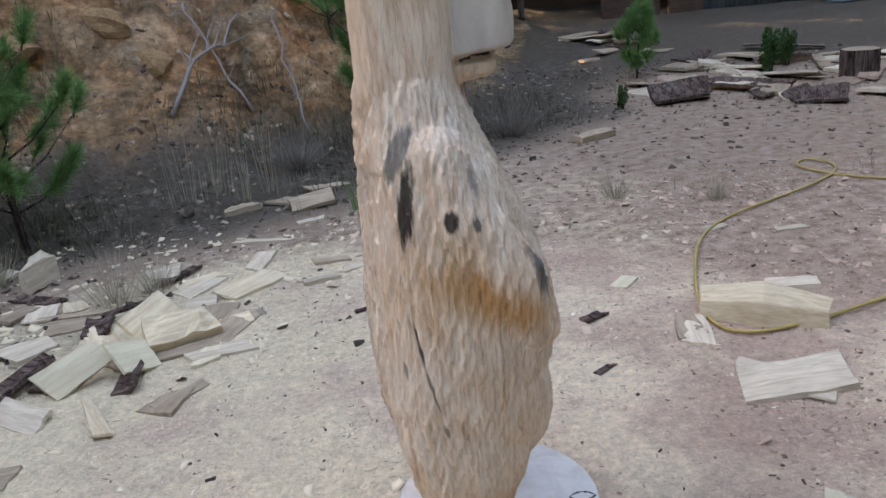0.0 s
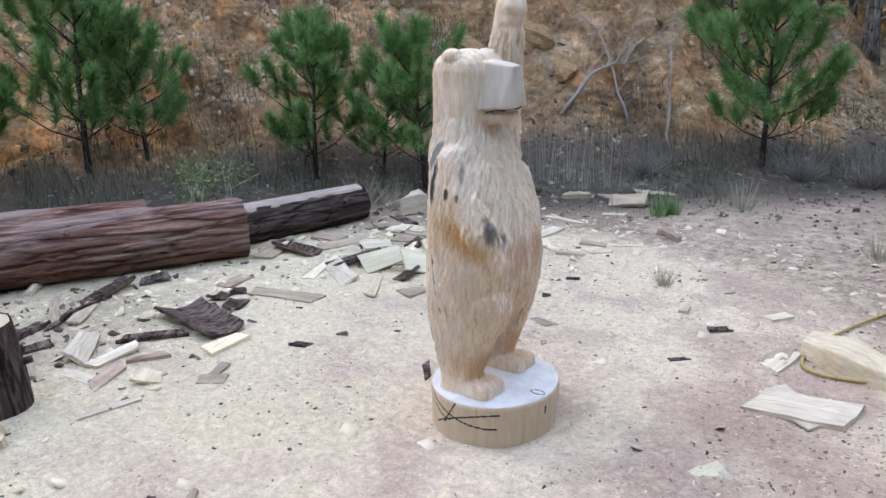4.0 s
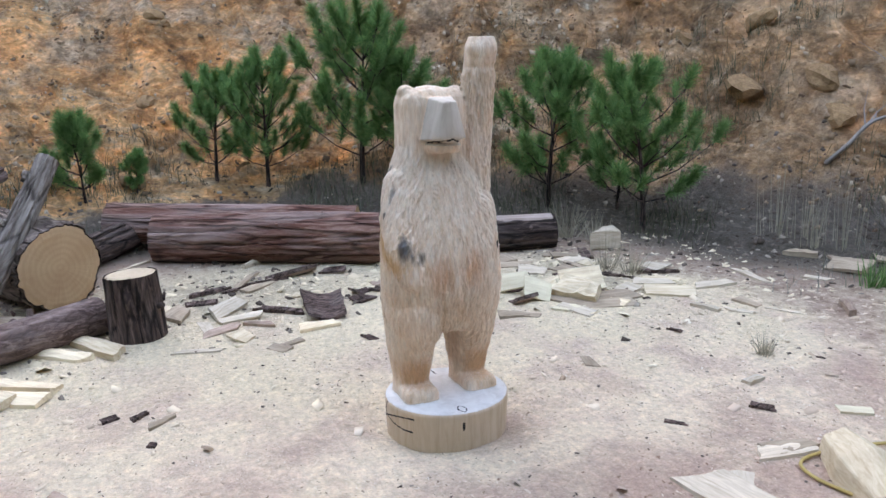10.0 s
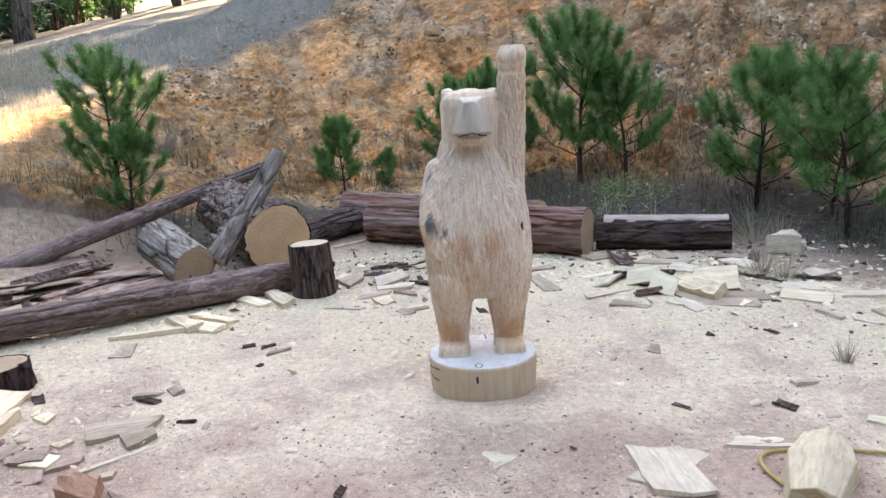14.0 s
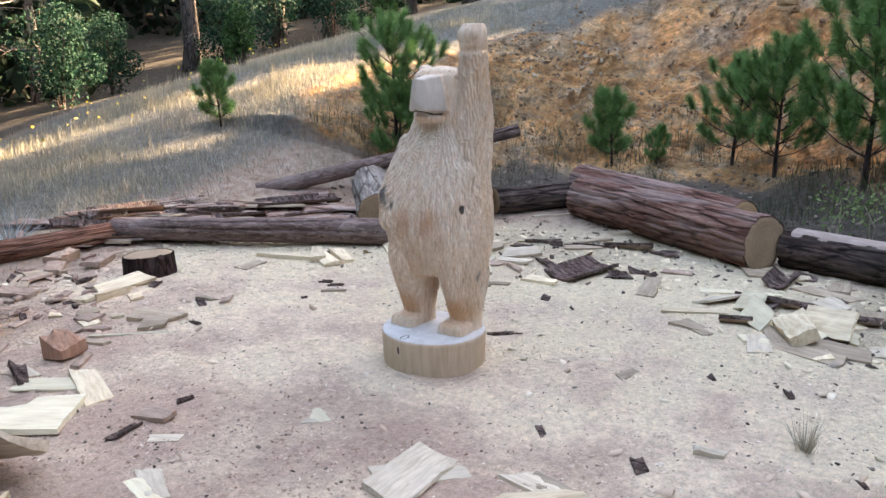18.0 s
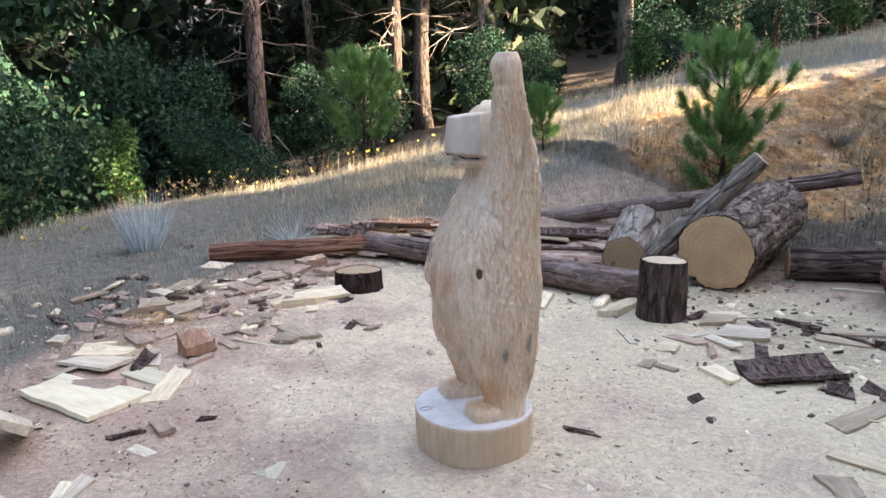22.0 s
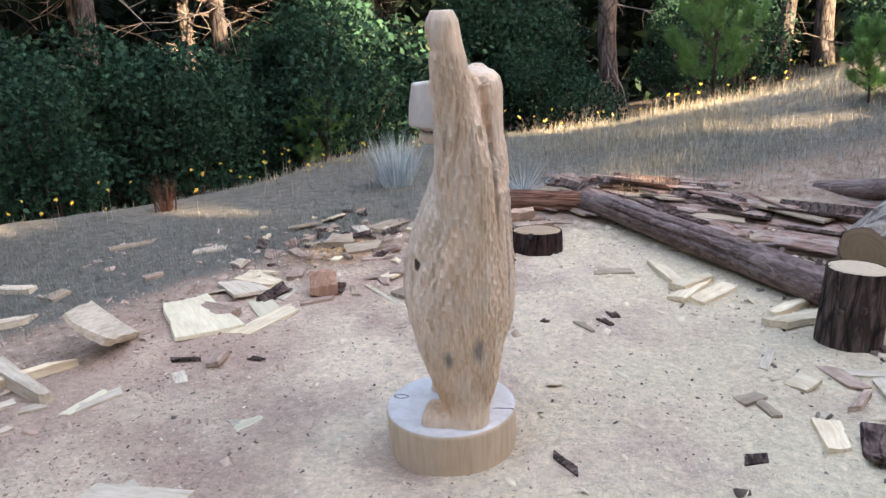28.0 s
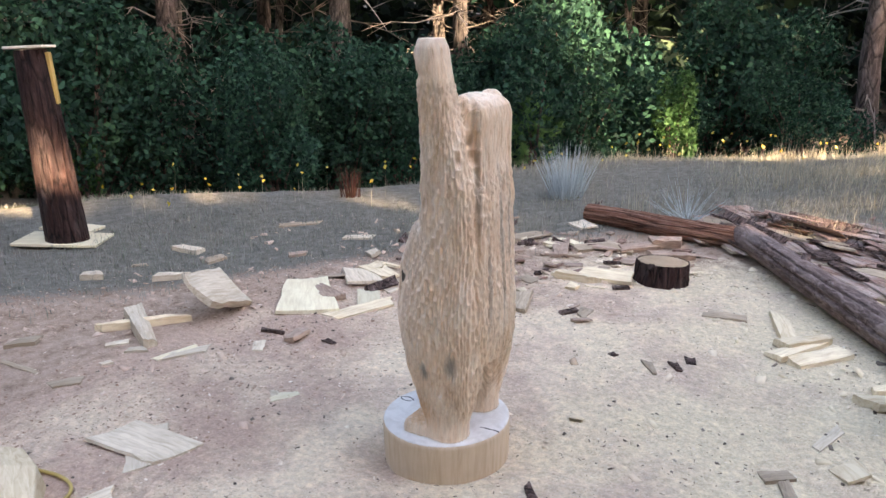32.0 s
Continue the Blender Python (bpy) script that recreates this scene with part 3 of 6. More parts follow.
def edge(x, y):
    """How far beyond the rim of the grass, on the forest's side."""
    return np.maximum((x - 5.5) * 0.84 - (y - 0.3) * 0.54, -(y + 5.6) * 0.97 + (x + 0.5) * 0.2)


def height(x, y, rough=True):
    x, y = np.asarray(x, float), np.asarray(y, float)
    d, s = bank(x, y)
    d0 = d
    d = np.where(d > -0.6, (d + np.sqrt(d * d + 0.12)) / 2, 0)
    rise = s * d
    top = 5.5 + 2.5 * sstep(1, 5, y)
    rise = np.where(rise > top * 0.6, top * 0.6 + top * 0.4 * np.tanh((rise - top * 0.6) / (top * 0.4)), rise)
    z = rise + 0.06 * np.clip(y - 8.5, 0, 12) * sstep(0, 3, x + 1)
    ridge = np.interp(x, RIDGE_X, RIDGE_Z) - 0.14 * np.clip(-5 - y, 0, 7) + 0.25 * np.clip(-20 - y, 0, 60)
    w = sstep(-0.8, -3.8, y)
    z = z * (1 - w) + ridge * w
    z = z - 0.22 * np.clip(edge(x, y), 0, 6) * sstep(1, 4, x) + 0.3 * np.clip(x - 18, 0, 60) * sstep(14, 6, y)
    if rough:
        wb = np.clip(d0 / 1.2, 0, 1) * (1 - w)
        z = z + wb * (0.6 * fbm(x * 0.9, y * 0.9, 4, 3) - (0.25 + 0.35 * sstep(1.5, 3.5, y)) * np.abs(fbm(x * 2.1, y * 2.1, 4, 9)) + 0.10 * np.round(3 * fbm(x * 1.5, y * 1.5, 3, 12)))
        crag = -0.42 * np.abs(fbm(x * 1.7, y * 1.7, 5, 19)) + 0.10 * np.round(2.5 * fbm(x * 2.3, y * 2.3, 3, 23))
        z = z + wb * sstep(-10, -8, x) * crag
        spur = np.abs(fbm(x * 1.1 + 0.5 * y, y * 1.1, 4, 41))
        z = z + wb * sstep(-9, -7, x) * sstep(0.0, 1.5, d0) * (0.85 * np.sqrt(spur + 0.002) * sstep(1.5, 3.5, y + 0.6 * (x + 4)) - 0.22 + 0.32 * np.abs(fbm(x * 4.1, y * 4.1, 3, 43)))
        z = z + 0.016 * fbm(x * 11, y * 11, 2, 45) - 0.022 * np.exp(-((x - 0.07) ** 2 + (y - 1.56) ** 2) / 0.16) - 0.020 * np.exp(-(((x - 0.07) ** 2 + (y - 1.56) ** 2) / 0.14) ** 2)
        z = z + 0.05 * fbm(x * 0.8, y * 0.8, 3, 21) + 0.018 * fbm(x * 5, y * 5, 3, 5) + w * 0.05 * fbm(x * 0.6, y * 0.6, 2, 31)
    return z


def floor_at(x, y):
    return float(height(np.array([x]), np.array([y]))[0])


def zones(x, y):
    """Shares of sawdust, bank, turf and dark litter."""
    d, _ = bank(x, y)
    w = sstep(0.8, -0.8, y + 2.0 * fbm(x * 0.7, y * 0.7, 4, 86) * sstep(-2.0, -4.0, x) - np.interp(x, [-14, -12, -10, -9, -7.4, -6, -5, -3, -1, 0.3, 1.2, 2.0, 2.6, 3.5, 5.0], [3.0, 1.2, -0.5, -1.2, -2.4, -2.9, -3.5, -2.7, -2.4, -2.1, -1.3, -0.2, 0.9, 1.9, 3.0]))
    r = np.hypot((x + 0.45) / 2.5, (y - 1.35) / 2.8)
    dust = 1.0 - sstep(0.72, 1.25, r)
    dust = np.maximum(dust, 0.42 * sstep(4.6, 2.2, np.hypot(x - 1.5, y - 1.4)))
    dust = np.maximum(dust, 0.42 * sstep(1.9, 0.6, np.hypot(x - 0.4, (y - 4.6) * 0.7)))
    clay = sstep(-0.1, 0.75, d + 0.9 * fbm(x * 1.2, y * 1.2, 3, 87)) * (1 - w)
    clay = np.maximum(clay, 0.62 * np.exp(-((x - 1.35) / 0.55) ** 2 - ((y + 0.75) / 0.5) ** 2))
    litter = sstep(-1.9, -0.5, d + 0.9 * fbm(x * 0.8, y * 0.8, 3, 88)) * sstep(0.9, -0.1, d + 0.8 * fbm(x * 1.2, y * 1.2, 3, 87)) * 0.84 * sstep(-2.2, -1.2, y)
    litter = np.maximum(litter, 0.46 * np.exp(-((x + 2.3) / 0.85) ** 2 - ((y - 1.0) / 1.3) ** 2))
    litter = np.maximum(litter, 0.44 * np.exp(-((x + 1.7) / 0.9) ** 2 - ((y - 3.3) / 0.6) ** 2))
    litter = np.maximum(litter, 0.75 * sstep(8.5, 10, y))
    turf = np.maximum(w * sstep(5.5, 4.5, y), sstep(-0.6, 0.6, edge(x, y)) * sstep(6, 4, y))
    far = sstep(1.6, 3.0, edge(x, y)) * sstep(6, 4, y)
    return dust * (1 - far), clay, turf * (1 - far), np.maximum(litter, far)


def axis_steps(lo, hi, fine, out):
    mid = list(np.arange(lo, hi, fine))
    left, right, step, a, b = [], [], fine, lo, mid[-1]
    while b < out:
        step *= 1.16
        a, b = a - step, b + step
        left.append(a)
        right.append(b)
    return np.array(left[::-1] + mid + right)


def build_ground():
    gx, gy = axis_steps(-6.5, 5.0, 0.042, 400), axis_steps(-5.0, 8.0, 0.042, 400)
    X, Y = np.meshgrid(gx, gy)
    x, y = X.ravel(), Y.ravel()
    nx, ny = len(gx), len(gy)
    i = (np.arange(ny - 1)[:, None] * nx + np.arange(nx - 1)[None, :]).ravel()
    me = raw_mesh("ground", np.stack([x, y, height(x, y)], 1), np.stack([i, i + 1, i + nx + 1, i + nx], 1), MAT_GROUND, True)
    zone = me.color_attributes.new("zone", "FLOAT_COLOR", "POINT")
    zone.data.foreach_set("color", np.stack(zones(x, y), 1).astype(np.float32).ravel())
    tagged(new("ground", me), "sawdust-strewn clearing below an orange clay bank and grass", "ground", kind="structure")


build_ground()

# ---- the carved bear on its log ----
BEAR = (0.070, 1.560)
# marker lines on the log's side: angle and height of both ends, and the bow between
MARKS = [(-58 + 4, 0.108, -58 - 58, 0.02, 0.022), (-58 - 64, 0.125, -58 + 2, 0.05, -0.018), (-58 - 33, 0.14, -58 - 46, 0.045, 0.0), (-58 - 60, 0.09, -58 - 40, 0.06, -0.01)]


def loft(bm, levels, n=56, power=2.4, steps=6):
    """A closed upright body through levels of (z, cx, cy, rx, ry)."""
    lv = np.array(levels, float)
    u = np.linspace(0, len(lv) - 1, (len(lv) - 1) * steps + 1)
    cols = [np.interp(u, range(len(lv)), lv[:, k]) for k in range(5)]
    rings = []
    for z, cx, cy, rx, ry in zip(*cols):
        ring = []
        for k in range(n):
            c, s = math.cos(2 * math.pi * k / n), math.sin(2 * math.pi * k / n)
            f = (abs(c) ** power + abs(s) ** power) ** (-1 / power)
            ring.append(bm.verts.new((cx + rx * c * f, cy + ry * s * f, z)))
        rings.append(ring)
    for a, b in zip(rings[:-1], rings[1:]):
        for k in range(n):
            bm.faces.new((a[k], a[(k + 1) % n], b[(k + 1) % n], b[k]))
    bm.faces.new(rings[0][::-1])
    bm.faces.new(rings[-1])


def blob(bm, c, r, turn=(0, 0, 0), seg=24):
    bmesh.ops.create_uvsphere(bm, u_segments=seg, v_segments=seg // 2, radius=1, matrix=pose(*c, *turn) @ Matrix.Diagonal((*r, 1)))


def limb(bm, points, radii, n=20):
    v, f = tube(points, radii, n)
    made = [bm.verts.new(p) for p in v]
    for face in f:
        bm.faces.new([made[k] for k in face])
    for p, r in ((points[0], radii[0]), (points[-1], radii[-1])):
        blob(bm, p, (r, r, r), seg=16)


def block(bm, c, size, turn=(0, 0, 0), bevel=0.02):
    made = bmesh.ops.create_cube(bm, size=1, matrix=pose(*c, *turn) @ Matrix.Diagonal((*size, 1)))["verts"]
    edges = list({e for v in made for e in v.link_edges})
    bmesh.ops.bevel(bm, geom=edges, offset=bevel, segments=3, affect="EDGES", profile=0.5)


def wedge(bm, x0, x1, w0, w1, z0, z1, y, bevel):
    """A muzzle: a block that narrows forwards."""
    v = [bm.verts.new((x, y + s * w / 2 + 0.06 * (x - x0), z)) for x, w in ((x0, w0), (x1, w1)) for s in (-1, 1) for z in (z0 if x == x0 else z0 + 0.012, z1)]
    made = [bm.faces.new([v[k] for k in q]) for q in ((0, 1, 3, 2), (4, 6, 7, 5), (0, 4, 5, 1), (2, 3, 7, 6), (1, 5, 7, 3), (0, 2, 6, 4))]
    bmesh.ops.recalc_face_normals(bm, faces=made)
    bmesh.ops.bevel(bm, geom=list({e for f in made for e in f.edges}), offset=bevel, segments=2, affect="EDGES", profile=0.5)


def build_bear():
    bm = bmesh.new()
    # trunk of the body
    loft(bm, [(0.43, -0.065, 0.005, 0.150, 0.235), (0.50, -0.058, 0.006, 0.178, 0.246), (0.57, -0.050, 0.006, 0.192, 0.252), (0.65, -0.047, 0.006, 0.198, 0.254),
              (0.75, -0.050, 0.004, 0.190, 0.250), (0.85, -0.062, 0.002, 0.172, 0.240), (0.95, -0.080, 0.002, 0.148, 0.228), (1.04, -0.098, 0.003, 0.128, 0.200),
              (1.10, -0.108, -0.008, 0.112, 0.160), (1.16, -0.112, -0.012, 0.100, 0.138)], power=2.45)
    for v in bm.verts:
        v.co.x -= 0.10 * v.co.y * min(1.0, max(0.0, (v.co.z - 0.45) * 4)) * (1.0 if v.co.z < 1.0 else 0.5)
    # legs and feet
    for y, k in ((-0.135, -1), (0.135, 1)):
        f = 0.022 if k < 0 else 0.0
        loft(bm, [(0.12, f - 0.088, y, 0.078, 0.076), (0.20, f - 0.085, y, 0.082, 0.074), (0.30, f - 0.082, y, 0.112, 0.082), (0.40, f - 0.072, y, 0.143, 0.096), (0.50, f - 0.062, y - 0.01 * k, 0.160, 0.11)], 40, 2.3)
        block(bm, (f - 0.022, y, 0.158), (0.196, 0.146, 0.078), (0, 0, 2 * k), 0.030)
    # head, ears, muzzle
    block(bm, (-0.112, -0.004, 1.225), (0.190, 0.280, 0.325), (0, 0, 4), 0.062)
    blob(bm, (-0.108, -0.010, 1.125), (0.112, 0.152, 0.085))
    blob(bm, (-0.105, -0.012, 1.345), (0.088, 0.112, 0.052))
    blob(bm, (-0.11, -0.108, 1.372), (0.042, 0.034, 0.030))
    blob(bm, (-0.11, 0.100, 1.366), (0.042, 0.034, 0.028))
    snout = [(-0.07, -0.10, 1.19), (-0.07, 0.098, 1.19), (-0.07, -0.062, 1.362), (-0.07, 0.066, 1.362), (0.104, -0.006, 1.346), (0.110, 0.030, 1.206), (0.092, -0.034, 1.342), (0.092, -0.056, 1.204), (0.086, 0.022, 1.342), (0.078, 0.060, 1.204), (0.062, -0.076, 1.200), (0.050, 0.080, 1.200), (0.117, -0.004, 1.26), (0.112, -0.012, 1.192)]
    bmesh.ops.convex_hull(bm, input=[bm.verts.new(p) for p in snout])
    wedge(bm, -0.06, 0.074, 0.160, 0.104, 1.136, 1.196, -0.004, 0.022)
    # the raised arm, flat at the paw
    loft(bm, [(0.80, -0.085, 0.15, 0.10, 0.085), (0.95, -0.105, 0.158, 0.105, 0.078), (1.10, -0.108, 0.168, 0.098, 0.074), (1.22, -0.100, 0.178, 0.082, 0.070),
              (1.34, -0.078, 0.186, 0.064, 0.064), (1.46, -0.066, 0.192, 0.054, 0.064), (1.55, -0.058, 0.197, 0.047, 0.064), (1.582, -0.056, 0.198, 0.034, 0.052)], 40, 2.5)
    blob(bm, (-0.044, 0.192, 1.532), (0.042, 0.068, 0.050))
    # the hanging arm, its paw on the belly
    limb(bm, [(-0.06, -0.165, 1.02), (-0.02, -0.19, 0.90), (0.055, -0.195, 0.78), (0.09, -0.175, 0.68)], [0.062, 0.068, 0.070, 0.062])
    limb(bm, [(-0.02, 0.17, 0.92), (0.03, 0.165, 0.78), (0.055, 0.15, 0.68)], [0.06, 0.058, 0.05])
    blob(bm, (0.02, -0.01, 0.64), (0.135, 0.17, 0.16))
    blob(bm, (-0.01, -0.125, 0.50), (0.145, 0.11, 0.18))
    # the log it stands on
    loft(bm, [(-0.06, 0.0, 0.0, 0.236, 0.248), (-0.02, 0.0, 0.0, 0.242, 0.256), (0.13, 0.002, 0.0, 0.246, 0.262), (0.142, 0.002, 0.0, 0.241, 0.257)], 72, 2.0)
    me = bpy.data.meshes.new("shape")
    bm.to_mesh(me)
    bm.free()
    rough = new("shape", me)
    rm = rough.modifiers.new("remesh", "REMESH")
    rm.mode, rm.voxel_size, rm.use_smooth_shade = "VOXEL", 0.0038, True
    sm = rough.modifiers.new("smooth", "SMOOTH")
    sm.factor, sm.iterations = 0.5, 9
    dg = bpy.context.evaluated_depsgraph_get()
    body = bpy.data.meshes.new_from_object(rough.evaluated_get(dg))
    bpy.data.objects.remove(rough)
    body.name = "bear_statue"
    n = len(body.vertices)
    co, no = np.empty(n * 3, np.float32), np.empty(n * 3, np.float32)
    body.vertices.foreach_get("co", co)
    body.vertices.foreach_get("normal", no)
    co, no = co.reshape(-1, 3).astype(float), no.reshape(-1, 3)
    x, y, z = co.T
    # chiselled fur: short upright furrows, none on muzzle, plinth and paw
    ang = np.arctan2(y, x + 0.06) * 9.5
    arm = ((z > 1.07) & (y > 0.112)) * 1.0
    ang = ang * (1 - arm) + arm * (np.arctan2(y - 0.185, x + 0.085) * 3.3 + 31)
    wander = 1.6 * fbm(ang * 0.35, z * 3.0, 3, 40)
    furrow = 1 - np.abs(vnoise(ang * 1.15 + wander, z * 10.5, 41) - 0.5) * 2
    nick = vnoise(ang * 3.0 + 2 * wander, z * 26, 47) - 0.5
    fur = sstep(0.19, 0.30, z) * sstep(1.48, 1.42, z) * (1 - sstep(-0.05, 0.0, x) * sstep(1.14, 1.18, z) * (np.abs(y) < 0.12))
    fur *= 0.86 - 0.66 * sstep(1.1, 1.2, z) * (y < 0.11)
    # scalloped gouge strokes, each shallow above and deep below
    def gouges(across, down, seed):
        u = ang * across + 2.6 * wander + 0.6 * z
        col = np.floor(u)
        v = z * down + 7.31 * np.mod(col * 0.618, 1.0) * 3 + 0.8 * fbm(ang * 0.2, z * 5, 2, seed)
        return (1 - (2 * (u - col) - 1) ** 2) * np.sin(np.pi * (v - np.floor(v))) ** 0.8 * (0.4 + 0.6 * vnoise(col * 3.7, np.floor(v) * 5.3, seed + 1))

    back = sstep(-0.02, -0.10, x - 0.9 * np.clip(y - 0.08, 0, 1)) * sstep(-0.23, -0.12, y)
    cut = back * 1.45 * gouges(2.0, 16, 51) + (1 - back) * 0.8 * gouges(2.6, 20, 55)
    depth = fur * (0.006 * (furrow ** 2 - 0.5) + 0.0065 * nick - 0.0115 * (cut - 0.35)) + 0.0025 * fbm(ang * 0.5, z * 4, 3, 44) * (z > 0.15)
    # the groove down the back, between the head and the raised arm
    az = np.arctan2(y, x + 0.06)
    depth = depth - 0.020 * np.exp(-((az - 2.32 - 0.06 * np.sin(z * 9)) * 0.2 / 0.014) ** 2) * sstep(0.62, 0.8, z) * sstep(1.42, 1.34, z)
    # the mouth, a shallow upturned V, and the wrist under the paw's pad
    lip = 1.184 + 0.020 * np.clip(1 - np.abs(y + 0.004) / 0.06, 0, 1)
    depth = depth - 0.009 * np.exp(-((z - lip) / 0.005) ** 2) * sstep(0.0, 0.03, x) * (np.abs(y) < 0.09)
    depth = depth - 0.007 * arm * np.exp(-((z - 1.465) / 0.014) ** 2) * sstep(-0.10, -0.04, x)
    co = co + no * depth[:, None]
    body.vertices.foreach_set("co", co.astype(np.float32).ravel())
    body.materials.clear()
    for m in (MAT_CARVED, MAT_PALE, MAT_DUSTED, MAT_PLINTH, MAT_MARK):
        body.materials.append(m)
    ce, ny_ = np.empty(len(body.polygons) * 3, np.float32), np.empty(len(body.polygons) * 3, np.float32)
    body.polygons.foreach_get("center", ce)
    body.polygons.foreach_get("normal", ny_)
    px, py, pz = ce.reshape(-1, 3).T
    nz = ny_.reshape(-1, 3)[:, 2]
    which = np.zeros(len(px), np.int32)
    which[(px > -0.008) & (pz > 1.175) & (np.abs(py) < 0.11)] = 1
    which[(pz < 0.150)] = 3
    which[(pz < 0.155) & (pz > 0.118) & (nz > 0.5)] = 2
    # the pencilled mouth, the marker lines on the log's side and the cracks in its top
    az, rad = np.arctan2(py, px), np.hypot(px, py)
    which[(np.abs(pz - 1.184 - 0.020 * np.clip(1 - np.abs(py + 0.004) / 0.06, 0, 1)) < 0.0028) & (px > 0.0) & (np.abs(py) < 0.09)] = 4
    for a0, z0, a1, z1, bow in MARKS:
        t = np.clip((az - radians(a0)) / radians(a1 - a0), 0, 1)
        zz = z0 + (z1 - z0) * t + bow * 4 * t * (1 - t)
        off = np.hypot((az - radians(a0) - t * radians(a1 - a0)) * 0.25, (pz - zz) / np.hypot(1, (z1 - z0) / (0.25 * radians(a1 - a0))))
        which[(off < 0.0032) & (pz < 0.135) & (rad > 0.2)] = 4
    lens = np.abs(np.abs(py + 0.02) - 0.016 * np.clip(1 - ((px - 0.205) / 0.032) ** 2, 0, 1))
    which[(which == 2) & (np.abs(px - 0.205) < 0.032) & (lens < 0.003)] = 4
    which[(which == 2) & (np.abs(py - 0.02 - 0.1 * (px + 0.2)) < 0.0035) & (px < -0.165)] = 4
    which[(which == 3) & (np.hypot(py + 0.03, (pz - 0.085) * 0.3) < 0.006) & (px > 0.15)] = 4
    body.polygons.foreach_set("material_index", which)
    body.update()
    ob = tagged(new("bear_statue", body), "chainsaw-carved standing wooden bear with one arm raised, on its log", "statue")
    ob.location = (*BEAR, floor_at(*BEAR) + 0.037)
    return ob


build_bear()

# ---- logs and stumps ----


def rough_log(name, label, p0, p1, r0, r1, bark_mat, end_mat, knots=4, ridge=0.06, seed=0, bend=0.0, category="log", group="felled logs", stubs=0, cracks=7):
    m, length = along(p0, p1)
    top = thing(name, label, category, m, group)
    n, k = 88, max(10, int(length / 0.028))
    a = np.linspace(0, 2 * math.pi, n, endpoint=False)
    zz = np.linspace(0, length, k + 1)
    A, Z = np.meshgrid(a, zz)
    R = r0 + (r1 - r0) * Z / length
    rel = fbm(np.cos(A) * 2.5 + 7 * np.sin(A) + seed, Z * 2.0, 4, 60 + seed) + 0.9 * np.abs(fbm(A * 4.4, Z * 5 + seed, 3, 70 + seed)) - 0.9 * np.abs(fbm(A * 9, Z * 2.2 + seed, 3, 75 + seed))
    R = R * (1 + ridge * 2.2 * rel) + 0.10 * r0 * fbm(Z * 1.3 + seed, A * 0 + seed, 2, 80)
    g = np.random.default_rng(900 + seed)
    for _ in range(cracks):
        c, z0, half = g.uniform(0, 6.28), g.uniform(0.1, 0.9) * length, g.uniform(0.15, 0.45) * length
        off = np.abs(np.mod(A - c - 0.5 * fbm(Z * 3, Z * 0 + c, 3, 85) + math.pi, 2 * math.pi) - math.pi) * r0
        R = R - 0.022 * np.clip(1 - off / 0.011, 0, 1) * sstep(half, half * 0.6, np.abs(Z - z0))
    bx = bend * np.sin(Z / length * math.pi)
    v = np.stack([R * np.cos(A) + bx, R * np.sin(A), Z], 2).reshape(-1, 3)
    i = (np.arange(k)[:, None] * n + np.arange(n)[None, :])
    j = (np.arange(k)[:, None] * n + (np.arange(n)[None, :] + 1) % n)
    part("bark", raw_mesh("bark", v, np.stack([i, j, j + n, i + n], 2).reshape(-1, 4), bark_mat, True), None, top)
    for which, row, z, sgn in (("cut_face", 0, 0.0, -1), ("cut_face", k, length, 1)):
        ring = v[row * n:(row + 1) * n] * np.array((0.995, 0.995, 1))
        c = ring.mean(0)
        far = np.linalg.norm(ring - c, axis=1, keepdims=True)
        ring = c + (ring - c) * (0.72 + 0.28 * far.min() / far)
        vv, ff = [c], []
        for q in (0.5, 0.85, 1.0):
            vv += list(c + (ring - c) * q + np.array((0, 0, sgn * (0.004 if q < 1 else -0.003))) + rng.normal(0, 0.0004, (n, 3)) * (q < 1))
        for h in range(n):
            g = (h + 1) % n
            ff.append((0, 1 + h, 1 + g))
            for q in (0, 1):
                ff.append((1 + q * n + h, 1 + q * n + n + h, 1 + q * n + n + g, 1 + q * n + g))
        me = mesh_from("cut_face", vv, ff, end_mat)
        if sgn < 0:
            me.flip_normals()
        part("cut_face", me, None, top, "sawn log end with growth rings")
    r = random.Random(seed)
    for _ in range(stubs):
        t, z = r.uniform(0.3, 2.8), r.uniform(0.15, 0.85) * length
        rr = r0 + (r1 - r0) * z / length
        d = np.array((math.cos(t), math.sin(t), r.uniform(-0.2, 0.4)))
        s = r.uniform(0.012, 0.024)
        q, f = tube([np.array((0, 0, z)) + d * rr * 0.8, np.array((0, 0, z)) + d * (rr + r.uniform(0.01, 0.04))], [s * 1.4, s], 9)
        part("branch_stub", mesh_from("branch_stub", q, f, bark_mat), None, top)
    return top


def resting(x, y, r):
    return (x, y, floor_at(x, y) + r * 0.94)


rough_log("log", "thick red-brown log with loose bark lying below the bank", resting(-3.36, 0.66, 0.17), resting(-2.46, 2.46, 0.185), 0.185, 0.195, MAT_BARK_RED, MAT_END_BROWN, seed=1, stubs=3, ridge=0.085, cracks=16)
second_log = rough_log("log", "dark log with a pale stripped top, lying below the bank", resting(-2.66, 2.56, 0.13), resting(-2.40, 3.56, 0.13), 0.140, 0.132, MAT_BARK_DARK, MAT_END_BROWN, seed=2, stubs=1)
rough_log("log", "old reddish log lying behind a thicker one", (-3.95, 0.35, floor_at(-3.95, 0.35) + 0.2), (-3.05, 2.15, floor_at(-3.05, 2.15) + 0.18), 0.165, 0.16, MAT_BARK_RED, MAT_END, seed=3)
